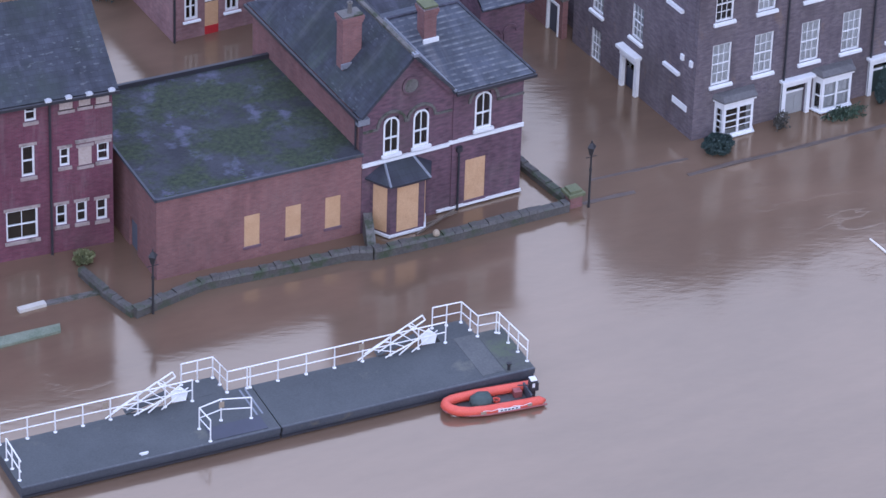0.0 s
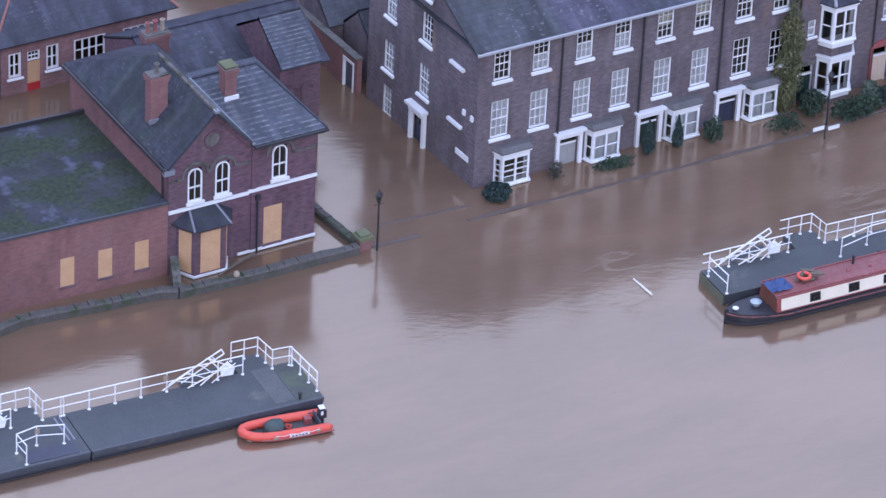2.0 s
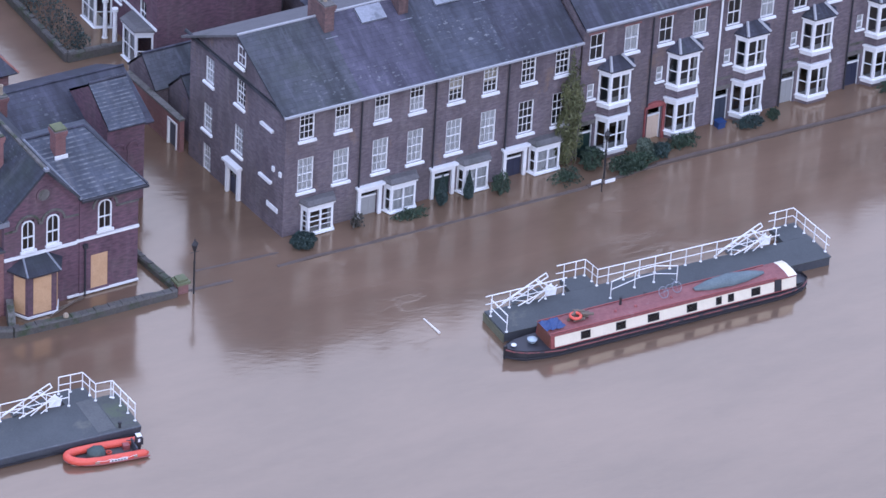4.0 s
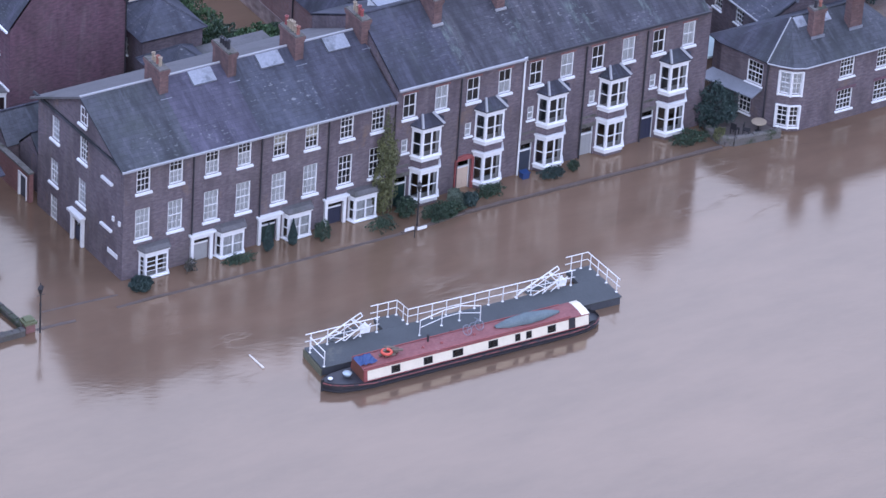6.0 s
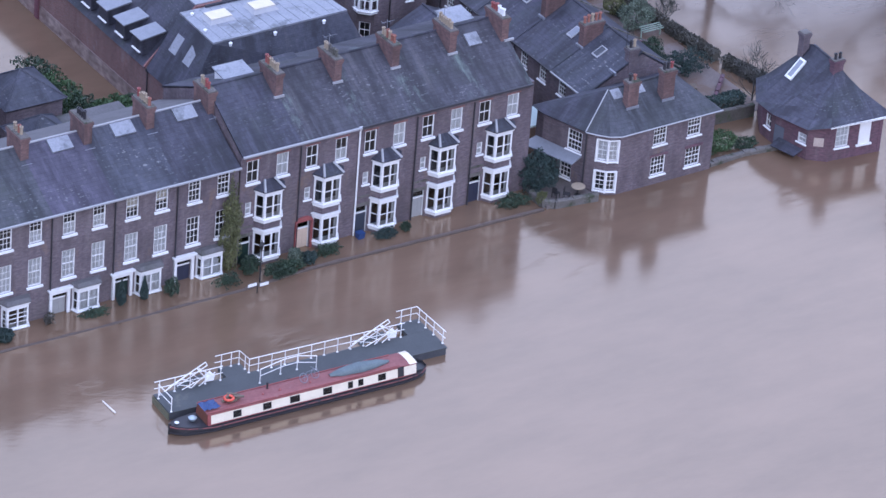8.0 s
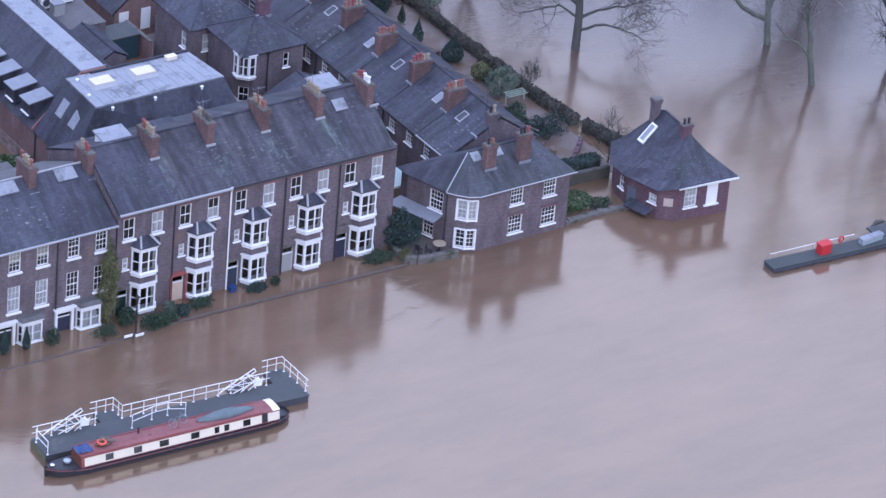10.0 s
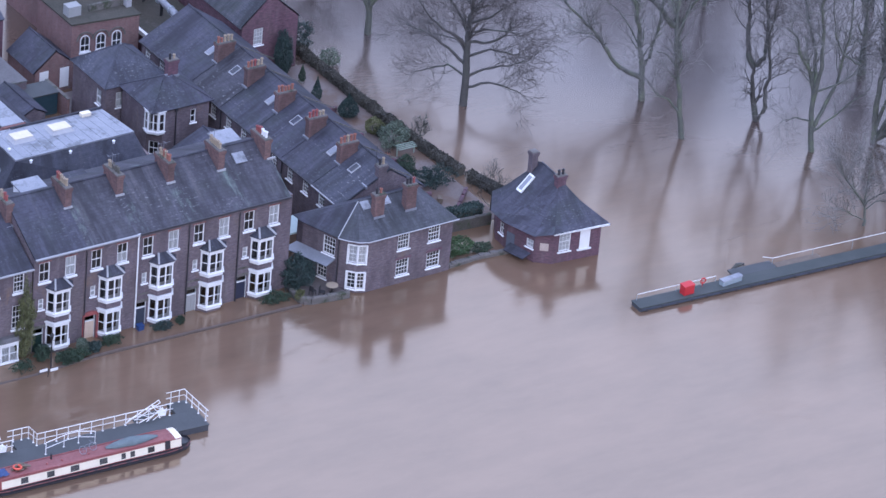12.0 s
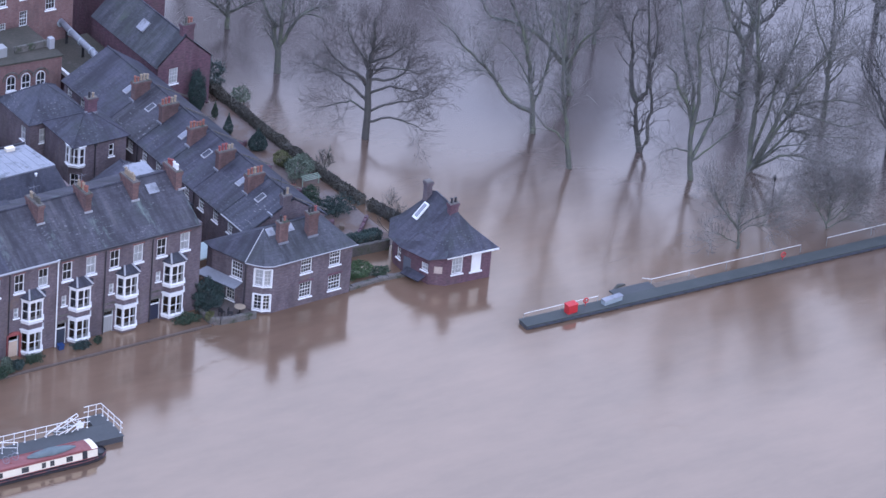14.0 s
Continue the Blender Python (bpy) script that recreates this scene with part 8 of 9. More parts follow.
for k, (x, y) in enumerate(((46.2, -2.9), (45.6, -2.4))):
    t = thing("garden_chair", x, y, 0.25, "small dark garden chair", "chair", "terrace chairs", turn=40 + 70 * k)
    part("seat", Geo().box(-0.22, 0.22, -0.22, 0.22, 0.42, 0.46), IRON, t)
    part("backrest", Geo().box(-0.22, 0.22, 0.19, 0.22, 0.46, 0.9), IRON, t)
    for sx in (-0.2, 0.2):
        for sy in (-0.2, 0.2):
            part("leg", Geo().box(sx - 0.02, sx + 0.02, sy - 0.02, sy + 0.02, 0, 0.42), IRON, t)

# ---- the boathouse with the swept roof ----
t = thing("boathouse", 66.4, -7.1, 0, "small brick waterside house with swept slate roof", "house")
planb = [(0.75, 0.45), (5.4, 0.0), (5.4, 7.4), (0.3, 8.6), (-1.2, 6.2), (-1.3, 4.4), (-0.5, 1.4)]
facets(t, planb, 3.1, BRICK_ST, {0: [(1.15, 1.05, 1.15, 1.85, 3, 4, "net")], 5: [(2.55, 1.25, 0.8, 0.8, 2, 2, "net")], 4: [(0.9, 1.0, 0.7, 1.1, 2, 2, "none")]})
quay = pose(0.75, 0.45, 0, 0, 0, math.degrees(math.atan2(-0.45, 4.65)))
part("shutter", Geo().box(2.6, 3.58, -0.06, -0.001, 1.0, 2.85), WHITE, t, "closed white shutter", quay)
part("sill", Geo().box(2.4, 3.75, -0.16, -0.001, 0.86, 0.998), WHITE, t, "", quay)
for x in (1.15, 3.08):
    part("keystone", Geo().box(x - 0.14, x + 0.14, -0.08, -0.001, 2.92, 3.09), WHITE, t, "", quay)
part("notice_board", Geo().box(0.45, 1.2, -0.05, -0.001, 1.25, 1.95), PALEBOARD, t, "pale notice board", pose(-0.5, 1.4, 0, 0, 0, math.degrees(math.atan2(-0.95, 1.25))))
part("fascia", Geo().box(-0.3, 5.15, -0.56, -0.48, 3.12, 3.27), WHITE, t, "white fascia", quay)
ring0 = [(0.35, -0.1, 3.25), (5.95, -0.62, 3.25), (5.9, 7.8, 3.1), (0.2, 9.1, 2.9), (-1.8, 6.4, 2.85), (-1.9, 4.2, 2.8), (-1.0, 0.95, 2.85)]
peak = [(3.1, 3.5, 6.3), (3.1, 3.9, 6.35), (3.2, 6.4, 6.4), (3.1, 6.8, 6.35)]
tops = [peak[0], peak[0], peak[2], peak[3], peak[2], peak[1], peak[0]]
rings = [[tuple(Vector(a).lerp(Vector(b), k) - Vector((0, 0, 1.25 * k * (1 - k) + 0.05 * math.sin(i * 2 + k * 9)))) for i, (a, b) in enumerate(zip(ring0, tops))] for k in (0, 0.2, 0.4, 0.6, 0.8, 1.0)]
n = len(ring0)
g = Geo().put([p for r in rings for p in r], [(i * n + k, i * n + (k + 1) % n, (i + 1) * n + (k + 1) % n, (i + 1) * n + k) for i in range(5) for k in range(n)] + [list(range(n))[::-1]])
part("roof", g, SLATE_DARK, t, "swept dark slate roof")
part("ridge", Geo().tube([peak[0], peak[2]], 0.1, 6), SLATE, t)
chimney(t, 2.6, 6.9, 4.9, 7.35, 0.6, 0.6, BRICK1, 0, "x")
chimney(t, 3.0, 3.3, 5.4, 6.75, 0.9, 0.5, BRICK_ST, 2, "x", BLACK, 0.42)
light = Matrix.Translation((0.25, 0.4, 0.2))
part("roof_light", Geo().slab([(0.35, 5.9, 4.25), (0.35, 5.2, 4.25), (1.85, 5.4, 5.38), (1.85, 6.1, 5.38)], 0.16), WHITE, t, "white framed roof light", light)
part("roof_glass", Geo().slab([(0.5, 5.78, 4.39), (0.5, 5.34, 4.39), (1.7, 5.52, 5.294), (1.7, 5.96, 5.294)], 0.02), LEAD, t, "dark roof light glass", light)
part("side_door", Geo().box(0, 0.9, -0.04, -0.001, -1.0, 1.75), DARK, t, "dark doorway", Matrix.Translation((-1.3, 4.4, 0)) @ Matrix.Rotation(math.atan2(-3.3, 0.8), 4, "Z"))
part("porch", Geo().slab([(-2.2, 3.6, 0.55), (-1.6, 1.5, 0.55), (-0.7, 1.6, 0.85), (-1.2, 3.9, 0.85)], 0.1), SLATE_DARK, t, "grey porch roof low over the water")
stone_run("wall_bank_1", [(58.75, -3.3), (62.0, -3.1), (64.9, -3.4)], 0.4, -1.5, 0.28, "low mossy stone bank wall")
stone_run("wall_bank_2", [(60.6, 1.9), (66.3, 1.5)], 0.3, -1.5, 1.0, "dark brick garden wall", WETSTONE)
tagged(part("pavement_bank", Geo().prism([(58.8, -3.1, -1.5), (64.8, -3.1, -1.5), (65.2, 1.4, -1.5), (60.4, 1.7, -1.5), (58.8, 1.9, -1.5)], (0, 0, 1.44)), GRAVEL), "pale flooded garden floor", "garden", kind="structure")


# ---- gardens ----
garden = part("ground_garden", Geo().box(59.7, 67.8, 2.0, 33.6, -1.5, 0.045), GRAVEL)
tagged(garden, "pale wet garden gravel and beds", "garden", kind="structure")


def hedge(x0, y0, x1, y1, wide, tall, material, label, seed):
    """A clipped hedge: leaves thick over a box, with its stems inside."""
    t = thing("hedge", x0, y0, 0, label, "hedge", "park hedge")
    d = Vector((x1 - x0, y1 - y0, 0))
    L_, ang = d.length, math.atan2(d.y, d.x)
    rnd, g = random.Random(seed), Geo()
    for _ in range(int(L_ * 620)):
        u, a = rnd.random() * L_, rnd.random()
        w = wide / 2 * (1 + 0.3 * noise.noise(Vector((u * 0.7, seed, 0))))
        h = tall * (1 + 0.3 * noise.noise(Vector((u * 0.6, seed + 5, 0))))
        p = Vector((u, rnd.uniform(-w, w), h + rnd.gauss(0, 0.05))) if a < 0.45 else Vector((u, (-w if a < 0.8 else w) + rnd.gauss(0, 0.05), rnd.random() * h))
        s = 0.06 + 0.06 * rnd.random()
        g.put([(-s, 0, 0), (0, -s * 0.6, 0), (s, 0, 0), (0, s * 0.6, 0)], [(0, 1, 2, 3)], Matrix.Translation(p) @ Euler((rnd.random() * 6, rnd.random() * 6, rnd.random() * 6)).to_matrix().to_4x4())
    m = Matrix.Rotation(ang, 4, "Z")
    part("foliage", g, material, t, "", m)
    part("stem_mass", Geo().box(0.1, L_ - 0.1, -wide * 0.36, wide * 0.36, -0.5, tall * 0.85), LEAF_BROWN, t, "", m)
    return t


hedge(69.9, 5.0, 68.9, 8.9, 0.82, 0.86, LEAF_BROWN, "clipped dark hedge along the park", 1)
hedge(68.7, 9.6, 68.2, 15.5, 0.78, 0.82, LEAF_BROWN, "clipped dark hedge along the park", 2)
hedge(68.2, 15.8, 67.9, 25.5, 0.74, 0.82, LEAF_BROWN, "clipped dark hedge along the park", 3)
hedge(67.9, 25.5, 68.0, 37.0, 0.74, 0.78, LEAF_BROWN, "clipped dark hedge along the park", 4)
hedge(61.0, 2.9, 66.0, 2.6, 1.2, 1.5, LEAF_DARK, "dark hedge behind the bank", 5)
PLANTS = (
    ("topiary_dome", 65.6, 23.4, 1.0, 1.0, 1.15, LEAF_DARK, "dark clipped topiary dome in the garden", 1100, "cone", 0.06),
    ("yellow_shrub", 65.9, 19.6, 0.85, 0.85, 0.8, LEAF_YELLOW, "yellow-green rounded shrub in the garden plots", 600, None, 0.2),
    ("dark_shrub", 66.3, 18.9, 0.6, 0.6, 0.5, LEAF_DARK, "small dark shrub among the garden plots", 260, None, 0.3),
    ("grey_shrub", 66.2, 16.9, 1.35, 1.3, 1.1, LEAF_GREY, "silvery grey-green shrub near the park hedge", 800, None, 0.35),
    ("dark_shrub", 65.4, 9.6, 1.8, 1.2, 0.75, LEAF_DARK, "wide dark evergreen shrub behind the bank", 1100, None, 0.8),
    ("dark_shrub", 63.9, 11.3, 0.9, 0.9, 0.8, LEAF, "green shrub in the flooded garden plots", 500, None, 0.35),
    ("dark_shrub", 64.9, 12.9, 0.8, 0.7, 0.7, LEAF, "green shrub in the flooded garden plots", 400, None, 0.4),
    ("small_conifer", 64.6, 27.2, 0.5, 0.5, 1.2, LEAF_DARK, "slim dark conifer in the garden plots", 500, "cone", 0.15),
    ("small_conifer", 65.3, 30.8, 0.35, 0.35, 0.9, LEAF, "slim young conifer near the park hedge", 300, "cone", 0.15),
    ("tall_evergreen", 64.3, 32.6, 0.8, 0.75, 2.2, LEAF_DARK, "tall dark evergreen beside the house", 1700, None, 0.3),
    ("dark_shrub", 68.4, 37.0, 1.6, 1.6, 1.3, LEAF_DARK, "loose dark bush by the park", 900, None, 0.5),
    ("grey_shrub", 69.3, 32.5, 0.9, 0.9, 0.8, LEAF_GREY, "pale grey-green bush by the hedge", 450, None, 0.4),
    ("bank_shrub", 60.6, -1.7, 1.5, 0.9, 0.75, LEAF_BRIGHT, "bright green shrub on the river bank", 900, None, 0.35),
    ("dark_shrub", 62.8, -2.2, 1.0, 0.6, 0.4, LEAF, "low green planting along the river bank", 400, None, 0.5),
    ("dark_shrub", 45.1, -0.6, 1.35, 1.2, 1.5, LEAF_DARK, "large dark evergreen between the houses", 1700, None, 0.55),
    ("dark_shrub", 0.75, -1.35, 0.75, 0.6, 0.42, LEAF_DARK, "round dark bush at the terrace corner", 800, None, 0.2),
    ("door_topiary", 10.2, -0.95, 0.34, 0.34, 1.05, LEAF_DARK, "dark conical topiary by a door", 600, "cone", 0.12),
    ("door_topiary", 12.0, -1.0, 0.3, 0.3, 0.95, LEAF_DARK, "dark conical topiary by a door", 600, "cone", 0.12),
    ("front_shrub", 14.1, -1.2, 0.5, 0.45, 0.6, LEAF, "thin winter shrub in the flooded garden", 350, None, 0.5),
    ("front_shrub", 4.6, -0.8, 0.35, 0.3, 0.4, LEAF_BROWN, "thin winter shrub in the flooded garden", 130, None, 0.6),
    ("front_shrub", 7.9, -1.2, 0.9, 0.4, 0.15, LEAF, "low green plants at the water line", 260, None, 0.9),
    ("front_shrub", 18.3, -1.8, 0.8, 0.6, 0.3, LEAF, "low green plants at the water line", 260, None, 0.9),
    ("climber", 19.15, -0.4, 0.68, 0.4, 3.1, LEAF_YELLOW, "tall yellow-green climber on the house front", 1500, None, 0.6),
    ("front_shrub", 20.4, -1.2, 0.6, 0.5, 0.55, LEAF, "dark shrub under the climber", 500, None, 0.7),
    ("wall_ivy", 20.85, -0.3, 0.6, 0.3, 0.4, LEAF_DARK, "dark green ivy hanging over the porch", 500, None, 0.4),
    ("front_shrub", 22.6, -2.3, 1.3, 0.6, 0.4, LEAF, "bushy green hedge in a front garden", 1000, None, 0.7),
    ("front_shrub", 24.0, -1.4, 0.5, 0.5, 0.55, LEAF_GREY, "grey-green rounded shrub in a flooded front garden", 450, None, 0.25),
    ("front_shrub", 24.9, -1.8, 0.6, 0.5, 0.4, LEAF_DARK, "dark green shrub in a flooded front garden", 450, None, 0.4),
    ("front_shrub", 26.7, -1.4, 0.9, 0.5, 0.35, LEAF, "low green plants in a flooded front garden", 350, None, 0.5),
    ("front_shrub", 31.6, -1.3, 0.9, 0.5, 0.3, LEAF_DARK, "low dark plants in a flooded front garden", 300, None, 0.5),
    ("front_shrub", 33.4, -1.2, 0.35, 0.35, 0.35, LEAF, "small green potted plant beside a door", 160, None, 0.4),
    ("front_shrub", 42.5, -1.5, 1.2, 0.7, 0.35, LEAF, "low green plants in a flooded front garden", 450, None, 0.5),
    ("yellow_shrub", 44.3, -2.5, 0.4, 0.4, 0.55, LEAF_YELLOW, "small yellow-green bush at the terrace corner", 250, None, 0.3),
    ("yellow_shrub", -30.1, 2.9, 0.45, 0.4, 0.3, LEAF_YELLOW, "yellow-green clump by the drowned wall", 260, None, 0.4),
    ("dark_shrub", -19.0, 24.5, 1.4, 1.0, 1.2, LEAF_DARK, "dark bush beside the far building", 700, None, 0.4),
)
for k, (nm, x, y, rx, ry, rz, mt, lb, n_, shp, rag) in enumerate(PLANTS):
    shrub(nm, x, y, 0.0, rx, ry, rz, mt, lb, int(n_ * 4), 0.066 if n_ < 700 else 0.075, shp, rag, 100 + k)
for k, (xa, ya, xb, yb, h) in enumerate(((59.8, 7.6, 64.0, 7.4, 0.6), (59.8, 14.2, 65.5, 14.0, 0.5), (59.8, 19.4, 64.5, 19.2, 0.5), (59.8, 24.6, 65.0, 24.5, 0.5), (63.5, 3.2, 67.6, 7.2, 0.35))):
    stone_run("wall_plot_%d" % (k + 1), [(xa, ya), (xb, yb)], 0.25, -1.5, h, "low brick wall between garden plots", BRICK_ST)
rnd = random.Random(21)
POTS = ((60.9, 12.6), (62.1, 16.4), (61.3, 21.2), (63.0, 22.4), (62.4, 26.3), (61.2, 28.7), (63.2, 18.2), (62.0, 10.4), (61.0, 9.0), (63.6, 29.6), (60.8, 31.0), (64.6, 15.4))
for k, (x, y) in enumerate(POTS):
    t = thing("plant_pot", x, y, 0.045, "terracotta pot with a small winter plant" if k % 2 else "grey stone pot with a small winter plant", "plant pot", "garden pots")
    h = rnd.uniform(0.3, 0.5)
    part("pot", Geo().lathe([(h * 0.45, 0), (h * 0.62, h * 0.85), (h * 0.7, h * 0.86), (h * 0.7, h), (h * 0.5, h)], 10), TERRA if k % 2 else STONE, t)
    part("foliage", leaves(160, 0.28, 0.28, 0.3, 0.06, None, 0.5, 300 + k), (LEAF, LEAF_GREY, LEAF_BROWN)[k % 3], t, "", Matrix.Translation((0, 0, h + 0.2)))
for k, (x, y, w, d) in enumerate(((61.6, 23.6, 2.6, 0.9), (62.6, 28.2, 3.2, 0.9), (61.8, 15.2, 2.4, 0.8), (62.4, 10.0, 2.8, 0.9))):
    t = thing("garden_path", x, y, 0.049, "pale wet paving slabs among the plots", "paving", "garden paths", turn=rnd.uniform(-6, 6))
    n_ = int(w / 0.6)
    for i in range(n_):
        part("slab", Geo().box(i * 0.6 - w / 2 + 0.01, i * 0.6 - w / 2 + 0.58, -d / 2, d / 2, 0, 0.03 + 0.02 * rnd.random()), SILLSTONE, t)
for k, (x, y, w, d) in enumerate(((63.4, 3.9, 1.1, 0.5), (62.2, 6.2, 0.9, 0.5), (64.4, 6.6, 0.8, 0.45))):
    t = thing("garden_bench", x, y, 0.045, "weathered wooden bench in the flooded garden", "bench", "garden benches", turn=30 * k)
    for j in range(4):
        part("slat", Geo().box(-w / 2, w / 2, -d / 2 + j * d / 4, -d / 2 + j * d / 4 + 0.09, 0.42, 0.46), WOOD, t)
    for sx in (-w / 2 + 0.05, w / 2 - 0.11):
        part("leg", Geo().box(sx, sx + 0.06, -d / 2, d / 2 - 0.03, 0, 0.419), WOOD, t)
t = thing("trellis", 66.3, 14.7, 0, "pale green garden trellis arch", "trellis")
for k in range(4):
    part("slat", Geo().box(-0.95, 0.95, -0.03 + 0.2 * k, 0.03 + 0.2 * k, 0.85 + 0.05 * k, 0.91 + 0.05 * k), surf("pale_green_paint", (0.2, 0.27, 0.23), (0.28, 0.35, 0.3), 3) if k == 0 else bpy.data.materials["pale_green_paint"], t)
for x in (-0.9, 0.9):
    part("post", Geo().box(x - 0.04, x + 0.04, 0.3, 0.38, 0.0, 0.9), bpy.data.materials["pale_green_paint"], t)


# ---- bare trees in the drowned park ----
def grow(out, twigs, rnd, p, d, r, length, level, top, droop, full=1.0):
    """One branch, with its side branches: tapered rods into out, the finest into twigs."""
    n = 5 if level < 3 else 3
    pts, rad = [p.copy()], [r]
    q, way = p.copy(), d.normalized()
    for i in range(n):
        bend = Vector((rnd.gauss(0, 1), rnd.gauss(0, 1), rnd.gauss(0, 1))) * (0.11 + 0.02 * min(level, 3))
        lift = Vector((0, 0, (0.16 if level < 3 else 0.05) - droop * (0.12 if level > 1 else 0.05)))
        way = (way + bend + lift).normalized()
        q = q + way * (length / n)
        pts.append(q.copy())
        rad.append(max(0.011, r * (1 - 0.62 * (i + 1) / n)))
    (twigs if level >= 4 else out).tube(pts, rad, 7 if level == 0 else 5 if level < 3 else 3, cap=False)
    if level >= top:
        return
    count = max(2, round((4, 5, 5, 4, 4)[min(level, 4)] * full))
    for k in range(count):
        a = rnd.uniform(0.3, 1.0) if k else 1.0
        i = min(n - 1, int(a * n))
        at = pts[i].lerp(pts[i + 1], min(1.0, a * n - i))
        side = Vector((rnd.gauss(0, 1), rnd.gauss(0, 1), rnd.gauss(0, 0.6)))
        side = (side - side.dot(way) * way).normalized()
        w = (way * rnd.uniform(0.75, 1.2) + side * rnd.uniform(0.55, 0.95)).normalized()
        grow(out, twigs, rnd, at, w, max(0.013, r * (1 - 0.6 * a) * rnd.uniform(0.55, 0.8)), length * rnd.uniform(0.52, 0.72), level + 1, top, droop, full)


def tree(x, y, trunk, limbs, seed, label, r=0.3, top=5, droop=0.0):
    """trunk: points from the ground up; limbs: (height along the trunk 0 to 1, heading in degrees, climb in degrees, length)."""
    t = thing("bare_tree", x, y, 0, label, "tree", "bare park trees")
    rnd = random.Random(seed)
    pts = [Vector((0, 0, -1.2))] + [Vector(p) for p in trunk]
    n = len(pts)
    part("trunk", Geo().tube(pts, [r * 1.25] + [r * (1 - 0.72 * i / (n - 1)) for i in range(n - 1)], 9, cap=False), BARK, t, smooth=True)
    twigs = Geo()
    for a, head, climb, length in limbs:
        f = a * (len(trunk) - 1)
        i = min(len(trunk) - 2, int(f))
        p = Vector(trunk[i]).lerp(Vector(trunk[i + 1]), f - i)
        h, c = radians(head), radians(climb)
        d = Vector((math.cos(h) * math.cos(c), math.sin(h) * math.cos(c), math.sin(c)))
        g = Geo()
        grow(g, twigs, rnd, p, d, r * (0.62 - 0.36 * a), length * 1.12, 1, top, droop)
        part("limb", g, BARK, t)
    tagged(part("twig_mass", twigs, TWIG, t, "fine bare twigs"), kind="stuff")
    return t


def spiral(n, a0, a1, climb0, climb1, l0, l1, start, seed):
    rnd = random.Random(seed)
    return [(a0 + (a1 - a0) * k / (n - 1), start + 137.5 * k, climb0 + (climb1 - climb0) * k / (n - 1) + rnd.uniform(-8, 8), (l0 + (l1 - l0) * k / (n - 1)) * rnd.uniform(0.85, 1.15)) for k in range(n)]


def park_tree(x, y, label, seed, stems, bark=None, dense=1.6):
    """A tree of the drowned park. stems: (radius at the foot, points from the foot of the stem to its tip); the first is the trunk."""
    t = thing("bare_tree", x, y, 0, label, "tree", "bare park trees")
    rnd, twigs, grown = random.Random(seed), Geo(), []
    for k, (r, line) in enumerate(stems):
        pts = [Vector(p) for p in line]
        if grown:
            # every stem springs from wood that is already there
            root = min(grown, key=lambda q: (q - pts[0]).length + max(0.0, q.z - pts[0].z))
            if (root - pts[0]).length < 0.8:
                pts[0] = root.copy()
            else:
                pts.insert(0, root.copy())
        if k == 0:
            pts.insert(0, pts[0] - Vector((0, 0, 1.2)))
        # rounder bends, with a little crookedness between the points
        path = [pts[0]]
        for i in range(len(pts) - 1):
            a, b = pts[max(0, i - 1)], pts[min(len(pts) - 1, i + 2)]
            for f in (0.33, 0.67, 1.0):
                q = pts[i].lerp(pts[i + 1], f) + ((pts[i + 1] - a) - (b - pts[i])) * (0.11 * f * (1 - f))
                path.append(q + Vector((rnd.gauss(0, 1), rnd.gauss(0, 1), rnd.gauss(0, 1))) * (0.05 if f < 1 else 0.0))
        n = len(path)
        grown += path
        rad = [max(0.02, r * (1 - 0.8 * i / (n - 1)) * (1.15 if k == 0 and i < 2 else 1.0)) for i in range(n)]
        g = Geo()
        g.tube(path, rad, 9 if r > 0.2 else 6, cap=False)
        length = sum((b - a).length for a, b in zip(path, path[1:]))
        for _ in range(int(length * dense) + 3):
            a = rnd.uniform(0.4 if k == 0 else 0.3, 1.0)
            f = a * (n - 1)
            i = min(n - 2, int(f))
            at, way = path[i].lerp(path[i + 1], f - i), (path[i + 1] - path[i]).normalized()
            side = Vector((rnd.gauss(0, 1), rnd.gauss(0, 1), rnd.gauss(0, 0.7)))
            side = (side - side.dot(way) * way).normalized()
            w = (way * rnd.uniform(0.5, 1.1) + side * rnd.uniform(0.5, 1.0) + Vector((0, 0, 0.25))).normalized()
            grow(g, twigs, rnd, at, w, max(0.018, rad[i] * rnd.uniform(0.25, 0.45)), rnd.uniform(1.7, 3.8) * (1.0 - 0.25 * a), 3, 5, 0.1, 0.95)
        part("trunk" if k == 0 else "limb", g, bark or BARK_MOSS, t, smooth=True)
    tagged(part("twig_mass", twigs, DARK_TWIG if bark else TWIG, t, "fine bare twigs"), kind="stuff")
    return t


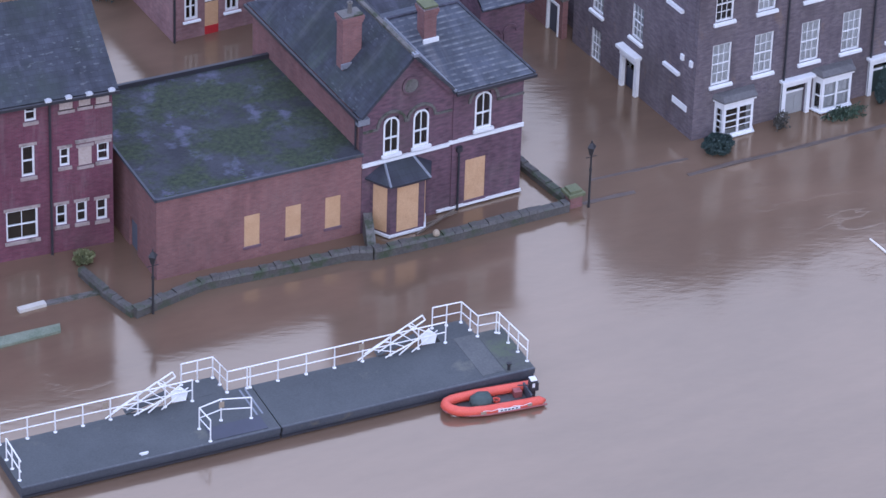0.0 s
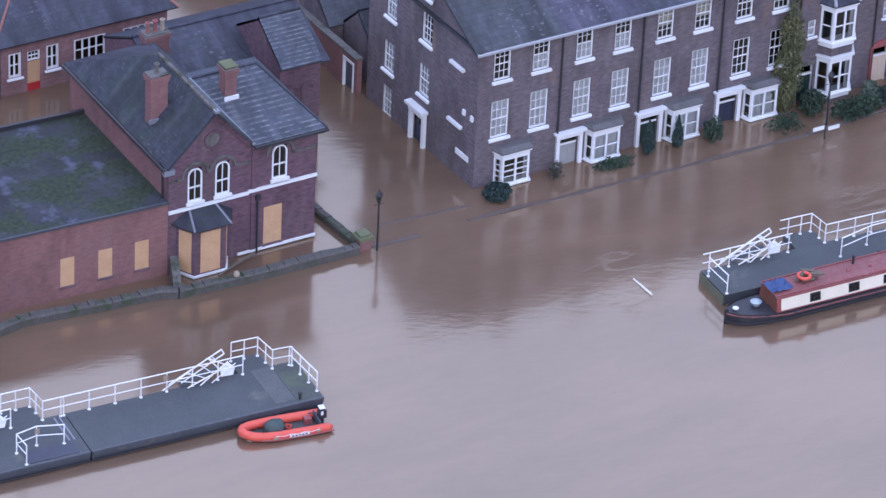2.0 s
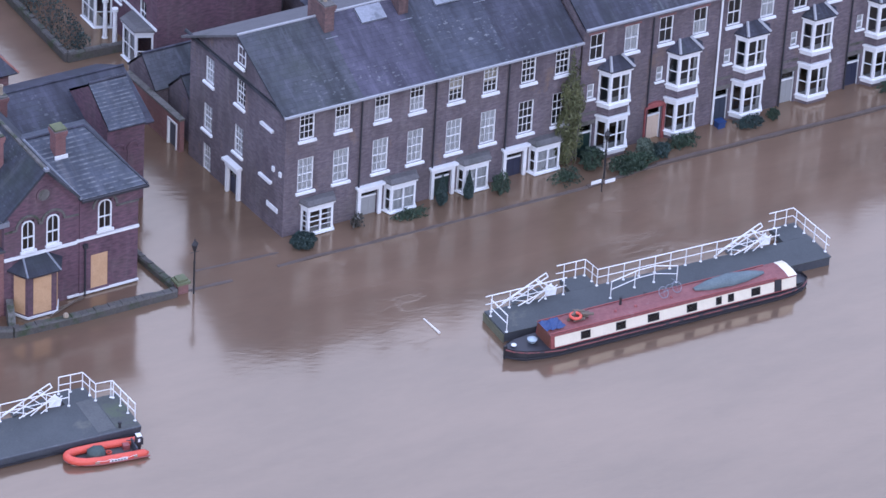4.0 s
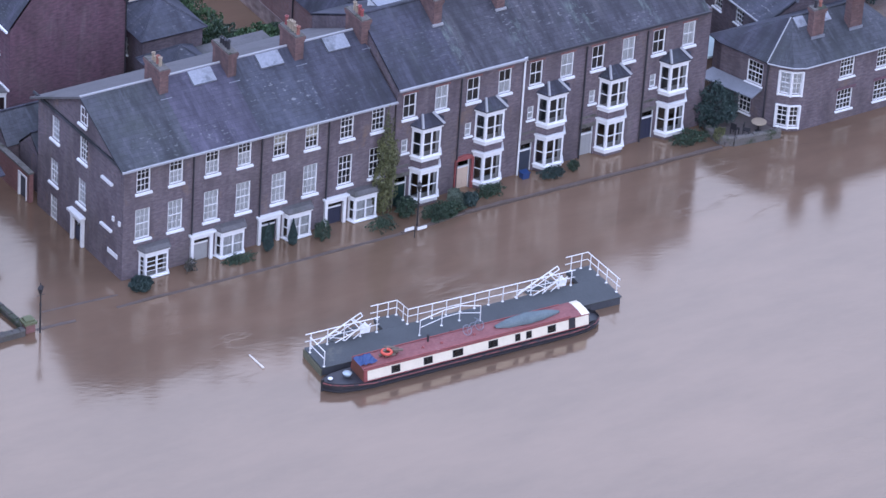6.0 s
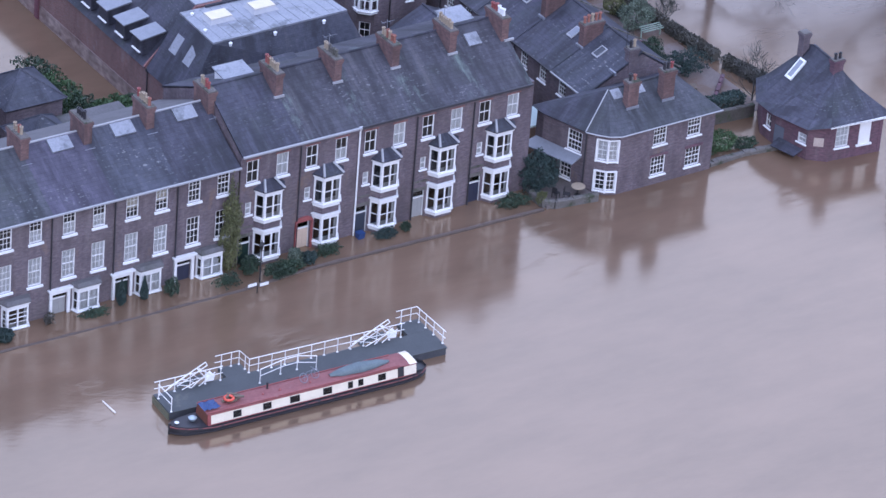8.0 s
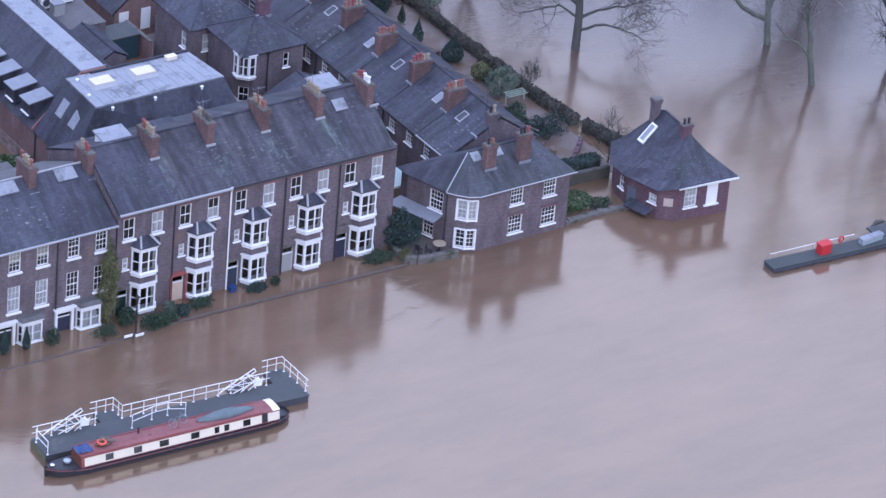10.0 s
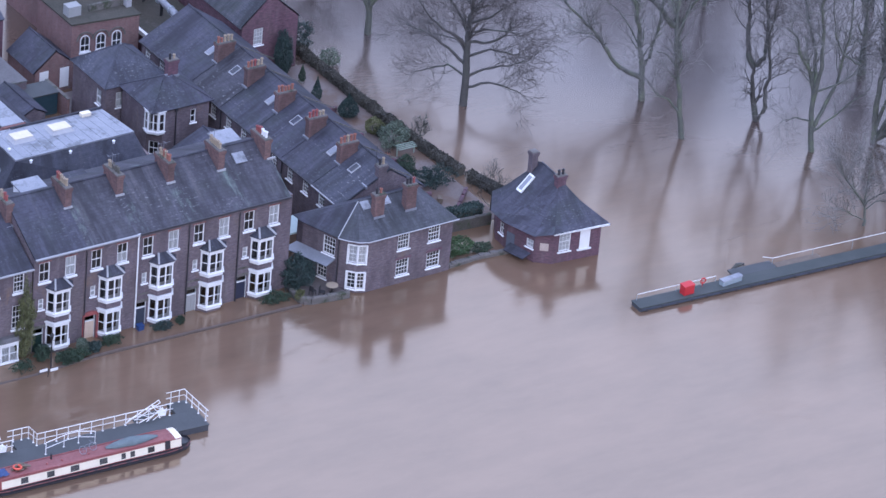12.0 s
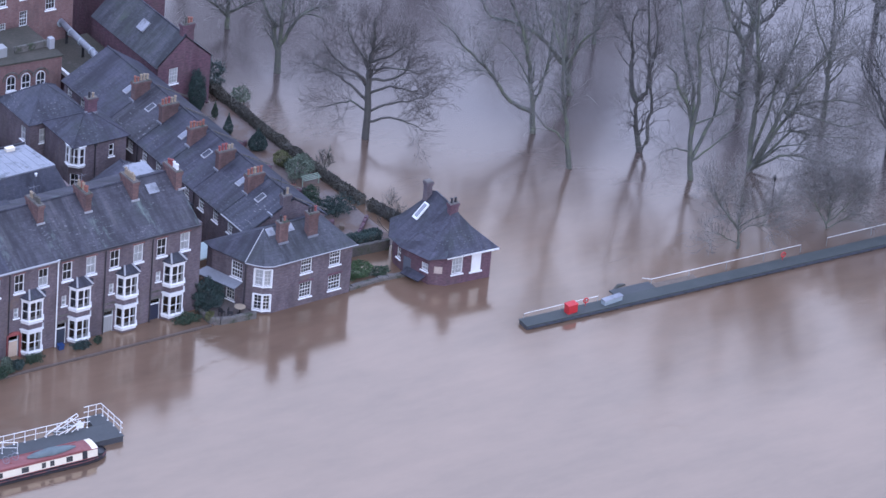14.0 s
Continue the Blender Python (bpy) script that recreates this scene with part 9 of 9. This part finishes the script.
park_tree(76.3, 20.7, "spreading bare tree with broad crown in the flood", 1, [
    (0.42, [(-0.0, 0.0, 0.0), (0.1, 0.1, 2.8), (0.0, 0.2, 5.8), (-0.0, 0.2, 7.3), (0.1, 0.3, 8.5), (0.3, 0.2, 9.9), (0.3, 0.2, 11.3), (0.3, 0.3, 12.9)]),
    (0.15, [(0.0, -0.0, 2.3), (1.4, -1.9, 2.9), (2.2, -3.1, 2.9), (3.4, -4.1, 2.3)]),
    (0.17, [(0.1, -0.1, 3.1), (1.7, -0.4, 3.5), (3.9, -1.0, 3.6), (5.6, -2.0, 4.3)]),
    (0.15, [(0.0, -0.0, 4.7), (1.3, -1.6, 6.2), (2.4, -2.9, 6.2), (3.6, -3.9, 5.8)]),
    (0.19, [(0.0, -0.0, 4.3), (-0.6, 1.2, 4.8), (-1.5, 3.0, 5.7), (-2.9, 4.5, 6.4), (-3.6, 5.5, 6.5)]),
    (0.13, [(-0.0, 0.0, 3.4), (-0.8, 1.8, 3.5), (-1.7, 3.4, 2.5), (-2.9, 4.5, 1.8)]),
    (0.19, [(-0.1, 0.0, 5.9), (-1.2, 0.2, 7.1), (-2.7, 0.6, 8.2), (-3.8, 1.2, 9.4), (-4.9, 1.3, 11.0)]),
    (0.17, [(-0.1, 0.0, 6.3), (1.9, -0.6, 6.3), (3.3, -1.0, 6.9), (3.6, -1.2, 8.0), (4.0, -1.1, 9.0)]),
    (0.13, [(-0.1, 0.0, 7.4), (0.5, -1.4, 8.3), (1.5, -3.6, 8.9), (2.6, -4.4, 8.6)]),
    (0.15, [(-0.1, 0.0, 7.7), (-0.5, 1.2, 8.9), (-1.1, 2.1, 10.3), (-1.2, 2.8, 11.4)]),
    (0.15, [(-0.0, 0.0, 8.2), (0.5, -2.0, 9.7), (0.8, -3.5, 11.2), (1.0, -3.7, 12.3)]),
    (0.11, [(-0.0, 0.0, 5.0), (-0.2, 1.1, 6.0), (-1.2, 3.0, 6.1), (-2.1, 4.6, 5.4)]),
], BARK, 2.2)
park_tree(91.9, 14.5, "tall forked bare tree leaning over the flood", 2, [
    (0.34, [(0.0, -0.0, 0.0), (-0.1, 0.2, 2.1), (-0.2, 0.3, 3.5), (-0.6, 0.6, 6.4), (-0.9, 0.9, 8.8), (-1.4, 1.4, 11.2), (-2.5, 2.2, 14.0), (-3.1, 2.8, 17.0)]),
    (0.24, [(-0.1, 0.1, 1.9), (-1.5, 0.6, 2.9), (-2.7, 1.0, 3.9), (-3.8, 1.6, 5.7), (-4.7, 1.9, 7.0), (-6.1, 2.4, 8.6), (-7.5, 3.0, 10.2), (-8.4, 3.3, 11.5), (-9.8, 3.9, 12.8)]),
    (0.09, [(-3.9, 2.9, 6.4), (-4.6, 4.2, 5.9), (-5.5, 5.7, 6.0)]),
    (0.20, [(-0.3, 0.2, 3.1), (0.4, 0.1, 4.2), (1.0, 0.3, 6.2), (1.3, 0.2, 8.0), (1.6, 0.5, 10.3), (2.0, 0.8, 13.1), (2.2, 1.4, 16.5)]),
    (0.10, [(-0.5, 0.4, 5.3), (-0.8, 1.6, 6.6), (-1.2, 3.1, 7.8), (-2.3, 4.1, 8.9)]),
])
park_tree(90.9, 6.9, "slender bare tree standing in the flood", 3, [
    (0.30, [(0.0, -0.0, 0.0), (-0.3, 0.3, 2.3), (-0.4, 0.5, 4.7), (-0.9, 0.9, 7.1), (-1.1, 1.1, 10.1), (-1.1, 1.2, 13.1), (-1.0, 1.2, 16.1), (-1.0, 1.4, 20.8)]),
    (0.13, [(-0.4, 0.3, 2.8), (-1.5, 0.6, 4.0), (-2.6, 1.0, 4.6), (-3.6, 1.3, 6.0)]),
    (0.09, [(-1.0, 0.8, 7.2), (-1.5, 1.7, 8.1), (-2.1, 2.5, 8.1)]),
    (0.12, [(-1.2, 0.9, 10.2), (-0.3, 0.8, 12.2), (0.1, 1.0, 14.1), (0.4, 1.0, 16.5)]),
    (0.11, [(-1.3, 1.0, 12.0), (-1.4, 2.3, 13.8), (-1.6, 3.3, 16.5), (-1.5, 4.3, 19.0)]),
])
park_tree(99.2, 6.7, "dark twisted forked tree standing in the flood", 4, [
    (0.40, [(0.0, -0.0, 0.0), (-0.4, 0.4, 2.3), (-0.6, 0.6, 4.4), (-0.4, 0.5, 5.5)]),
    (0.28, [(-0.6, 0.4, 5.3), (-0.7, 1.4, 6.2), (-0.3, 2.2, 7.6), (0.2, 2.9, 9.0), (-0.0, 3.0, 10.6), (-0.3, 3.8, 11.5), (-0.3, 4.4, 12.5), (-0.8, 4.9, 12.6)]),
    (0.15, [(-1.5, 1.1, 11.8), (-2.1, 0.6, 14.2), (-2.0, 0.1, 15.7), (-1.5, -0.6, 16.2)]),
    (0.26, [(-0.5, 0.4, 5.5), (0.3, 0.3, 6.2), (0.8, 0.8, 8.0), (0.8, 1.4, 10.8), (1.1, 2.1, 13.5), (1.4, 3.4, 17.7)]),
    (0.22, [(0.2, -0.2, 0.3), (0.3, -0.7, 1.7), (-0.2, -0.9, 3.8), (-0.1, -1.3, 4.9), (-0.5, -1.3, 7.4), (-1.0, -1.6, 10.1), (-0.9, -1.9, 11.5), (-1.2, -2.3, 14.2), (-2.2, -2.5, 18.1)]),
], BARK)
park_tree(100.3, -0.2, "many-stemmed bare tree in the flooded park", 5, [
    (0.32, [(0.0, -0.0, 0.0), (-0.2, 0.3, 2.9), (-0.3, 0.4, 5.9), (-0.9, 0.9, 8.3), (-1.7, 1.5, 10.0), (-1.9, 1.8, 11.2), (-2.7, 2.3, 12.0)]),
    (0.22, [(-0.3, 0.2, 4.8), (0.5, 1.4, 7.1), (0.6, 2.2, 9.8), (0.5, 3.4, 11.7), (0.8, 4.6, 14.1), (1.0, 5.8, 16.6), (1.2, 7.0, 19.0)]),
    (0.22, [(-0.3, 0.2, 5.4), (-0.5, -0.5, 8.9), (-1.0, -0.7, 12.7), (-1.6, -0.7, 15.3), (-1.7, -1.2, 17.9), (-2.5, -1.7, 23.7)]),
    (0.20, [(0.1, -0.0, 2.4), (1.6, 0.5, 4.8), (2.6, 0.7, 6.1), (3.0, 0.8, 8.7), (3.8, 1.2, 10.8), (4.4, 2.1, 13.9), (5.1, 3.4, 18.0)]),
    (0.13, [(1.3, -0.9, 7.0), (2.7, -1.2, 7.8), (3.7, -1.1, 9.1)]),
    (0.13, [(0.4, -0.3, 1.8), (2.0, -0.2, 3.2), (3.9, -0.3, 4.4), (5.2, -1.0, 5.7)]),
    (0.10, [(-0.2, 0.1, 3.5), (-2.1, 0.3, 3.8), (-3.7, 0.5, 3.6)]),
    (0.12, [(1.5, -1.1, 9.9), (0.4, -0.8, 11.9), (-0.5, -1.0, 15.2), (-0.7, -1.2, 18.9)]),
])
park_tree(106.5, -1.4, "low spreading bare tree with long branches", 6, [
    (0.34, [(0.0, -0.0, 0.0), (-0.1, 0.2, 3.8), (0.1, 0.1, 7.6), (0.0, 0.3, 11.2), (-0.4, 0.8, 14.7), (-0.5, 0.9, 18.3), (-0.7, 1.2, 21.8)]),
    (0.26, [(0.2, -0.1, 0.3), (0.2, -1.7, 3.8), (0.5, -2.6, 6.6), (0.5, -3.8, 9.9), (1.0, -5.0, 12.2), (1.8, -6.8, 15.0), (2.1, -7.8, 16.9)]),
    (0.22, [(0.4, -0.3, 0.7), (2.4, -0.3, 3.8), (4.2, -1.0, 6.6), (5.9, -1.8, 7.2), (8.7, -3.2, 7.2), (10.8, -4.2, 6.6)]),
    (0.18, [(0.5, -0.4, 0.5), (2.7, -0.5, 2.6), (3.8, -1.1, 4.1), (6.4, -2.3, 3.5), (10.2, -3.8, 3.1)]),
    (0.16, [(0.6, -0.5, 0.3), (3.0, -0.8, 1.4), (5.4, -1.4, 1.0), (7.9, -2.8, 0.3), (10.7, -3.7, 0.7)]),
    (0.15, [(0.5, -0.4, 0.4), (1.0, -2.9, 3.9), (2.8, -5.0, 4.8)]),
    (0.17, [(2.7, -2.0, 6.4), (2.4, -3.6, 10.0), (2.9, -4.7, 12.6), (3.3, -5.9, 14.7)]),
    (0.17, [(0.2, -0.1, 1.5), (-0.0, -1.8, 7.3), (0.0, -2.4, 11.2), (0.3, -3.6, 14.7), (1.1, -4.8, 16.9)]),
    (0.15, [(0.3, -0.2, 7.1), (0.9, -1.5, 10.0), (1.3, -2.2, 12.7), (1.5, -3.3, 17.4), (1.3, -3.9, 20.7)]),
    (0.14, [(2.0, -1.5, 7.0), (3.5, -3.6, 7.0), (5.8, -6.1, 6.5), (7.3, -7.9, 7.6)]),
], None, 2.6)
park_tree(113.9, 9.8, "thick-trunked bare tree deep in the park", 7, [
    (0.55, [(0.0, 0.0, 0.0), (0.0, 0.1, 3.7), (-0.1, 0.3, 6.9)]),
    (0.30, [(-0.2, 0.2, 6.6), (-1.4, 0.5, 8.9), (-2.5, 0.7, 10.9), (-3.7, 1.0, 16.0)]),
    (0.32, [(-0.2, 0.2, 6.9), (-0.4, -0.9, 9.4), (-1.5, -2.0, 13.2), (-2.5, -2.5, 17.9)]),
    (0.16, [(-0.8, 0.6, 8.0), (-1.8, 2.6, 8.0), (-2.9, 4.8, 7.6)]),
    (0.20, [(-1.1, 0.8, 8.7), (-0.5, 0.9, 10.4), (-0.3, 1.2, 13.9)]),
])
park_tree(120.5, 4.6, "bare tree at the park edge", 8, [
    (0.34, [(0.0, 0.0, 0.0), (0.1, 0.1, 3.4), (-0.0, 0.2, 7.2), (0.0, 0.3, 10.9), (-0.5, 0.8, 15.7)]),
    (0.14, [(-0.0, 0.0, 3.2), (1.4, -0.2, 4.8), (2.4, -0.3, 7.5)]),
    (0.16, [(-0.1, 0.1, 6.0), (-2.2, -0.2, 9.8), (-3.6, -0.3, 13.8)]),
    (0.16, [(-0.1, 0.1, 7.9), (1.7, 0.8, 10.3), (2.5, 1.6, 14.1)]),
])
park_tree(99.9, 19.5, "tall bare tree deeper in the park", 9, [
    (0.38, [(0.0, 0.0, 0.0), (-0.3, 0.3, 2.3), (-0.6, 0.6, 5.4), (-1.1, 1.0, 7.8), (-1.6, 1.6, 13.9)]),
    (0.30, [(-0.5, 0.4, 3.1), (-1.3, 0.6, 4.0), (-2.3, 0.8, 5.4), (-3.9, 1.2, 7.1), (-5.1, 2.0, 7.9), (-6.8, 2.7, 8.6), (-8.1, 3.3, 8.9), (-9.0, 3.6, 10.2)]),
    (0.18, [(-0.4, 0.3, 2.9), (-0.5, -1.0, 5.5), (-0.4, -2.0, 7.2), (0.5, -3.0, 8.7), (0.5, -4.0, 11.0), (0.6, -4.6, 12.5)]),
    (0.14, [(-0.5, 0.4, 4.2), (0.2, 0.8, 7.0), (0.5, 1.0, 10.0), (0.8, 1.5, 12.8)]),
    (0.16, [(-2.6, 1.9, 6.0), (-2.5, 3.4, 8.3), (-2.5, 4.4, 11.6)]),
])
park_tree(76.0, 36.3, "upright bare tree near the hedge", 10, [
    (0.40, [(-0.0, 0.0, 0.0), (0.0, 0.1, 2.4), (-0.3, 0.4, 3.6), (-0.5, 0.5, 5.4), (-1.4, 1.2, 7.5), (-1.9, 1.8, 10.8)]),
    (0.26, [(-0.0, 0.0, 2.5), (-0.3, -0.7, 5.3), (-0.6, -1.1, 8.7), (-1.3, -1.6, 12.8)]),
    (0.22, [(0.1, -0.0, 2.7), (0.3, -0.9, 4.7), (0.8, -2.2, 7.0), (2.0, -3.2, 8.2), (3.1, -4.5, 8.8)]),
    (0.15, [(0.5, -0.4, 4.0), (1.4, -0.1, 6.5), (1.9, 0.1, 10.1)]),
    (0.13, [(1.9, -1.4, 6.7), (3.5, -1.6, 6.1), (4.9, -1.6, 4.9)]),
])
park_tree(76.6, 46.7, "bare tree far back near the houses", 11, [
    (0.34, [(0.0, -0.0, 0), (-0.0, 0.1, 1.6), (0.0, 0.1, 3.8), (-0.1, 0.3, 7.5)]),
    (0.18, [(-0.1, 0.0, 1.4), (-0.9, 0.2, 2.3), (-2.7, 0.6, 3.8), (-4.1, 1.0, 4.2)]),
    (0.18, [(-0.1, 0.1, 1.6), (0.5, -0.9, 2.5), (1.5, -2.4, 3.7), (2.0, -3.5, 5.3)]),
])
park_tree(108.7, 27.6, "distant bare tree in the flooded park", 12, [
    (0.30, [(0.0, -0.0, 0.0), (-0.0, 0.1, 2.4), (-0.1, 0.3, 4.9), (-0.5, 0.6, 10.6)]),
    (0.14, [(-0.1, 0.1, 3.1), (0.4, -0.9, 5.4), (0.3, -1.6, 8.2)]),
    (0.14, [(-0.2, 0.1, 4.4), (-1.5, 0.5, 6.4), (-2.4, 0.6, 9.1)]),
])
# trees added mostly out of view, so their reflections darken the park water
far = tree(108.0, 30.0, [(0, 0, 0), (0.1, 0, 2.5), (0.0, 0, 5.0), (0.3, 0.1, 8.0), (0.4, 0, 12.0)], spiral(13, 0.2, 1.0, 22, 68, 5.6, 3.4, 50, 30), 40, "bare tree added deep in the drowned park", 0.34, 4)
near = tree(123.0, 20.0, [(0, 0, 0), (-0.1, 0, 2.5), (0.2, 0, 5.0), (0.1, 0.1, 8.0), (-0.3, 0, 12.5)], spiral(15, 0.16, 1.0, 18, 68, 5.6, 3.4, 10, 31), 41, "bare tree added deep in the drowned park", 0.36, 4)
rnd = random.Random(12)
WOOD_SPOTS = ((137.0, 17.0), (132.0, 39.0), (122.0, 41.0), (145.0, 12.0), (141.0, 1.0), (152.0, 20.0), (113.5, 49.0))
MIRROR_EDGE = ((121.5, -4.5), (118.0, -12.0), (125.0, -9.5), (128.0, -13.5), (131.0, -8.0), (136.0, -4.0), (138.0, -12.0), (133.0, -18.0), (146.0, -6.0), (142.0, -19.0))
MIRROR_BACK = ((95.0, 55.0), (103.0, 57.0), (88.0, 60.0), (109.0, 56.0), (119.0, 53.0), (81.0, 63.0), (97.0, 66.0), (112.0, 64.0), (126.0, 50.0), (90.0, 70.0), (135.0, 50.0))
for k, (x, y) in enumerate(WOOD_SPOTS + MIRROR_EDGE + MIRROR_BACK):
    copy_thing(near if k % 2 else far, pose(x, y, 0, 0, 0, rnd.uniform(0, 360)))
park_tree(96.1, -13.2, "small forked drowned tree by the pontoon", 14, [
    (0.15, [(0.0, 0.0, 0.0), (0.0, 0.05, 1.3), (-0.1, 0.1, 2.4), (-0.1, 0.1, 4.2), (0.1, 0.2, 6.3)]),
    (0.10, [(-0.1, 0.1, 2.0), (-1.0, 0.6, 3.4), (-1.9, 1.2, 4.8), (-2.4, 1.5, 6.2)]),
    (0.09, [(-0.1, 0.1, 2.2), (1.0, -0.5, 3.2), (2.0, -1.2, 3.8), (3.1, -1.8, 4.9)]),
    (0.07, [(0.0, 0.0, 1.8), (1.0, -0.6, 2.6), (2.4, -1.5, 2.5)]),
    (0.06, [(0.0, 0.0, 0.6), (-0.9, 0.6, 1.0), (-1.7, 1.2, 1.5)]),
], None, 5.0)
park_tree(106.3, -13.9, "twiggy drowned thicket tree by the pontoon", 15, [
    (0.13, [(0.0, 0.0, 0.0), (0.1, 0.0, 1.4), (0.1, 0.1, 3.0), (0.3, 0.2, 5.4)]),
    (0.09, [(0.0, 0.0, 0.5), (0.9, -0.6, 1.9), (1.6, -1.1, 3.2), (2.2, -1.4, 4.8)]),
    (0.09, [(0.0, 0.0, 0.4), (-0.7, 0.6, 1.7), (-1.4, 1.0, 3.1), (-1.9, 1.5, 4.5)]),
    (0.07, [(0.0, 0.0, 0.8), (0.8, 0.5, 2.3), (1.3, 0.9, 3.8)]),
    (0.07, [(0.0, 0.0, 0.3), (1.4, -0.7, 1.0), (2.8, -1.3, 1.9)]),
], None, 7.0)
tree(67.6, 3.4, [(0, 0, 0), (0.0, 0, 0.6), (0.05, 0, 1.6), (0.1, 0, 2.6)], spiral(8, 0.1, 1.0, 30, 65, 1.8, 1.2, 15, 16), 16, "small bare garden tree by the boathouse", 0.07, 3)
tree(69.3, 17.2, [(0, 0, 0), (0.0, 0, 0.3), (0.05, 0, 0.6), (0.1, 0, 1.0)], spiral(12, 0.05, 1.0, 10, 55, 0.9, 0.6, 15, 17), 17, "low brown bare bush by the hedge", 0.06, 3)
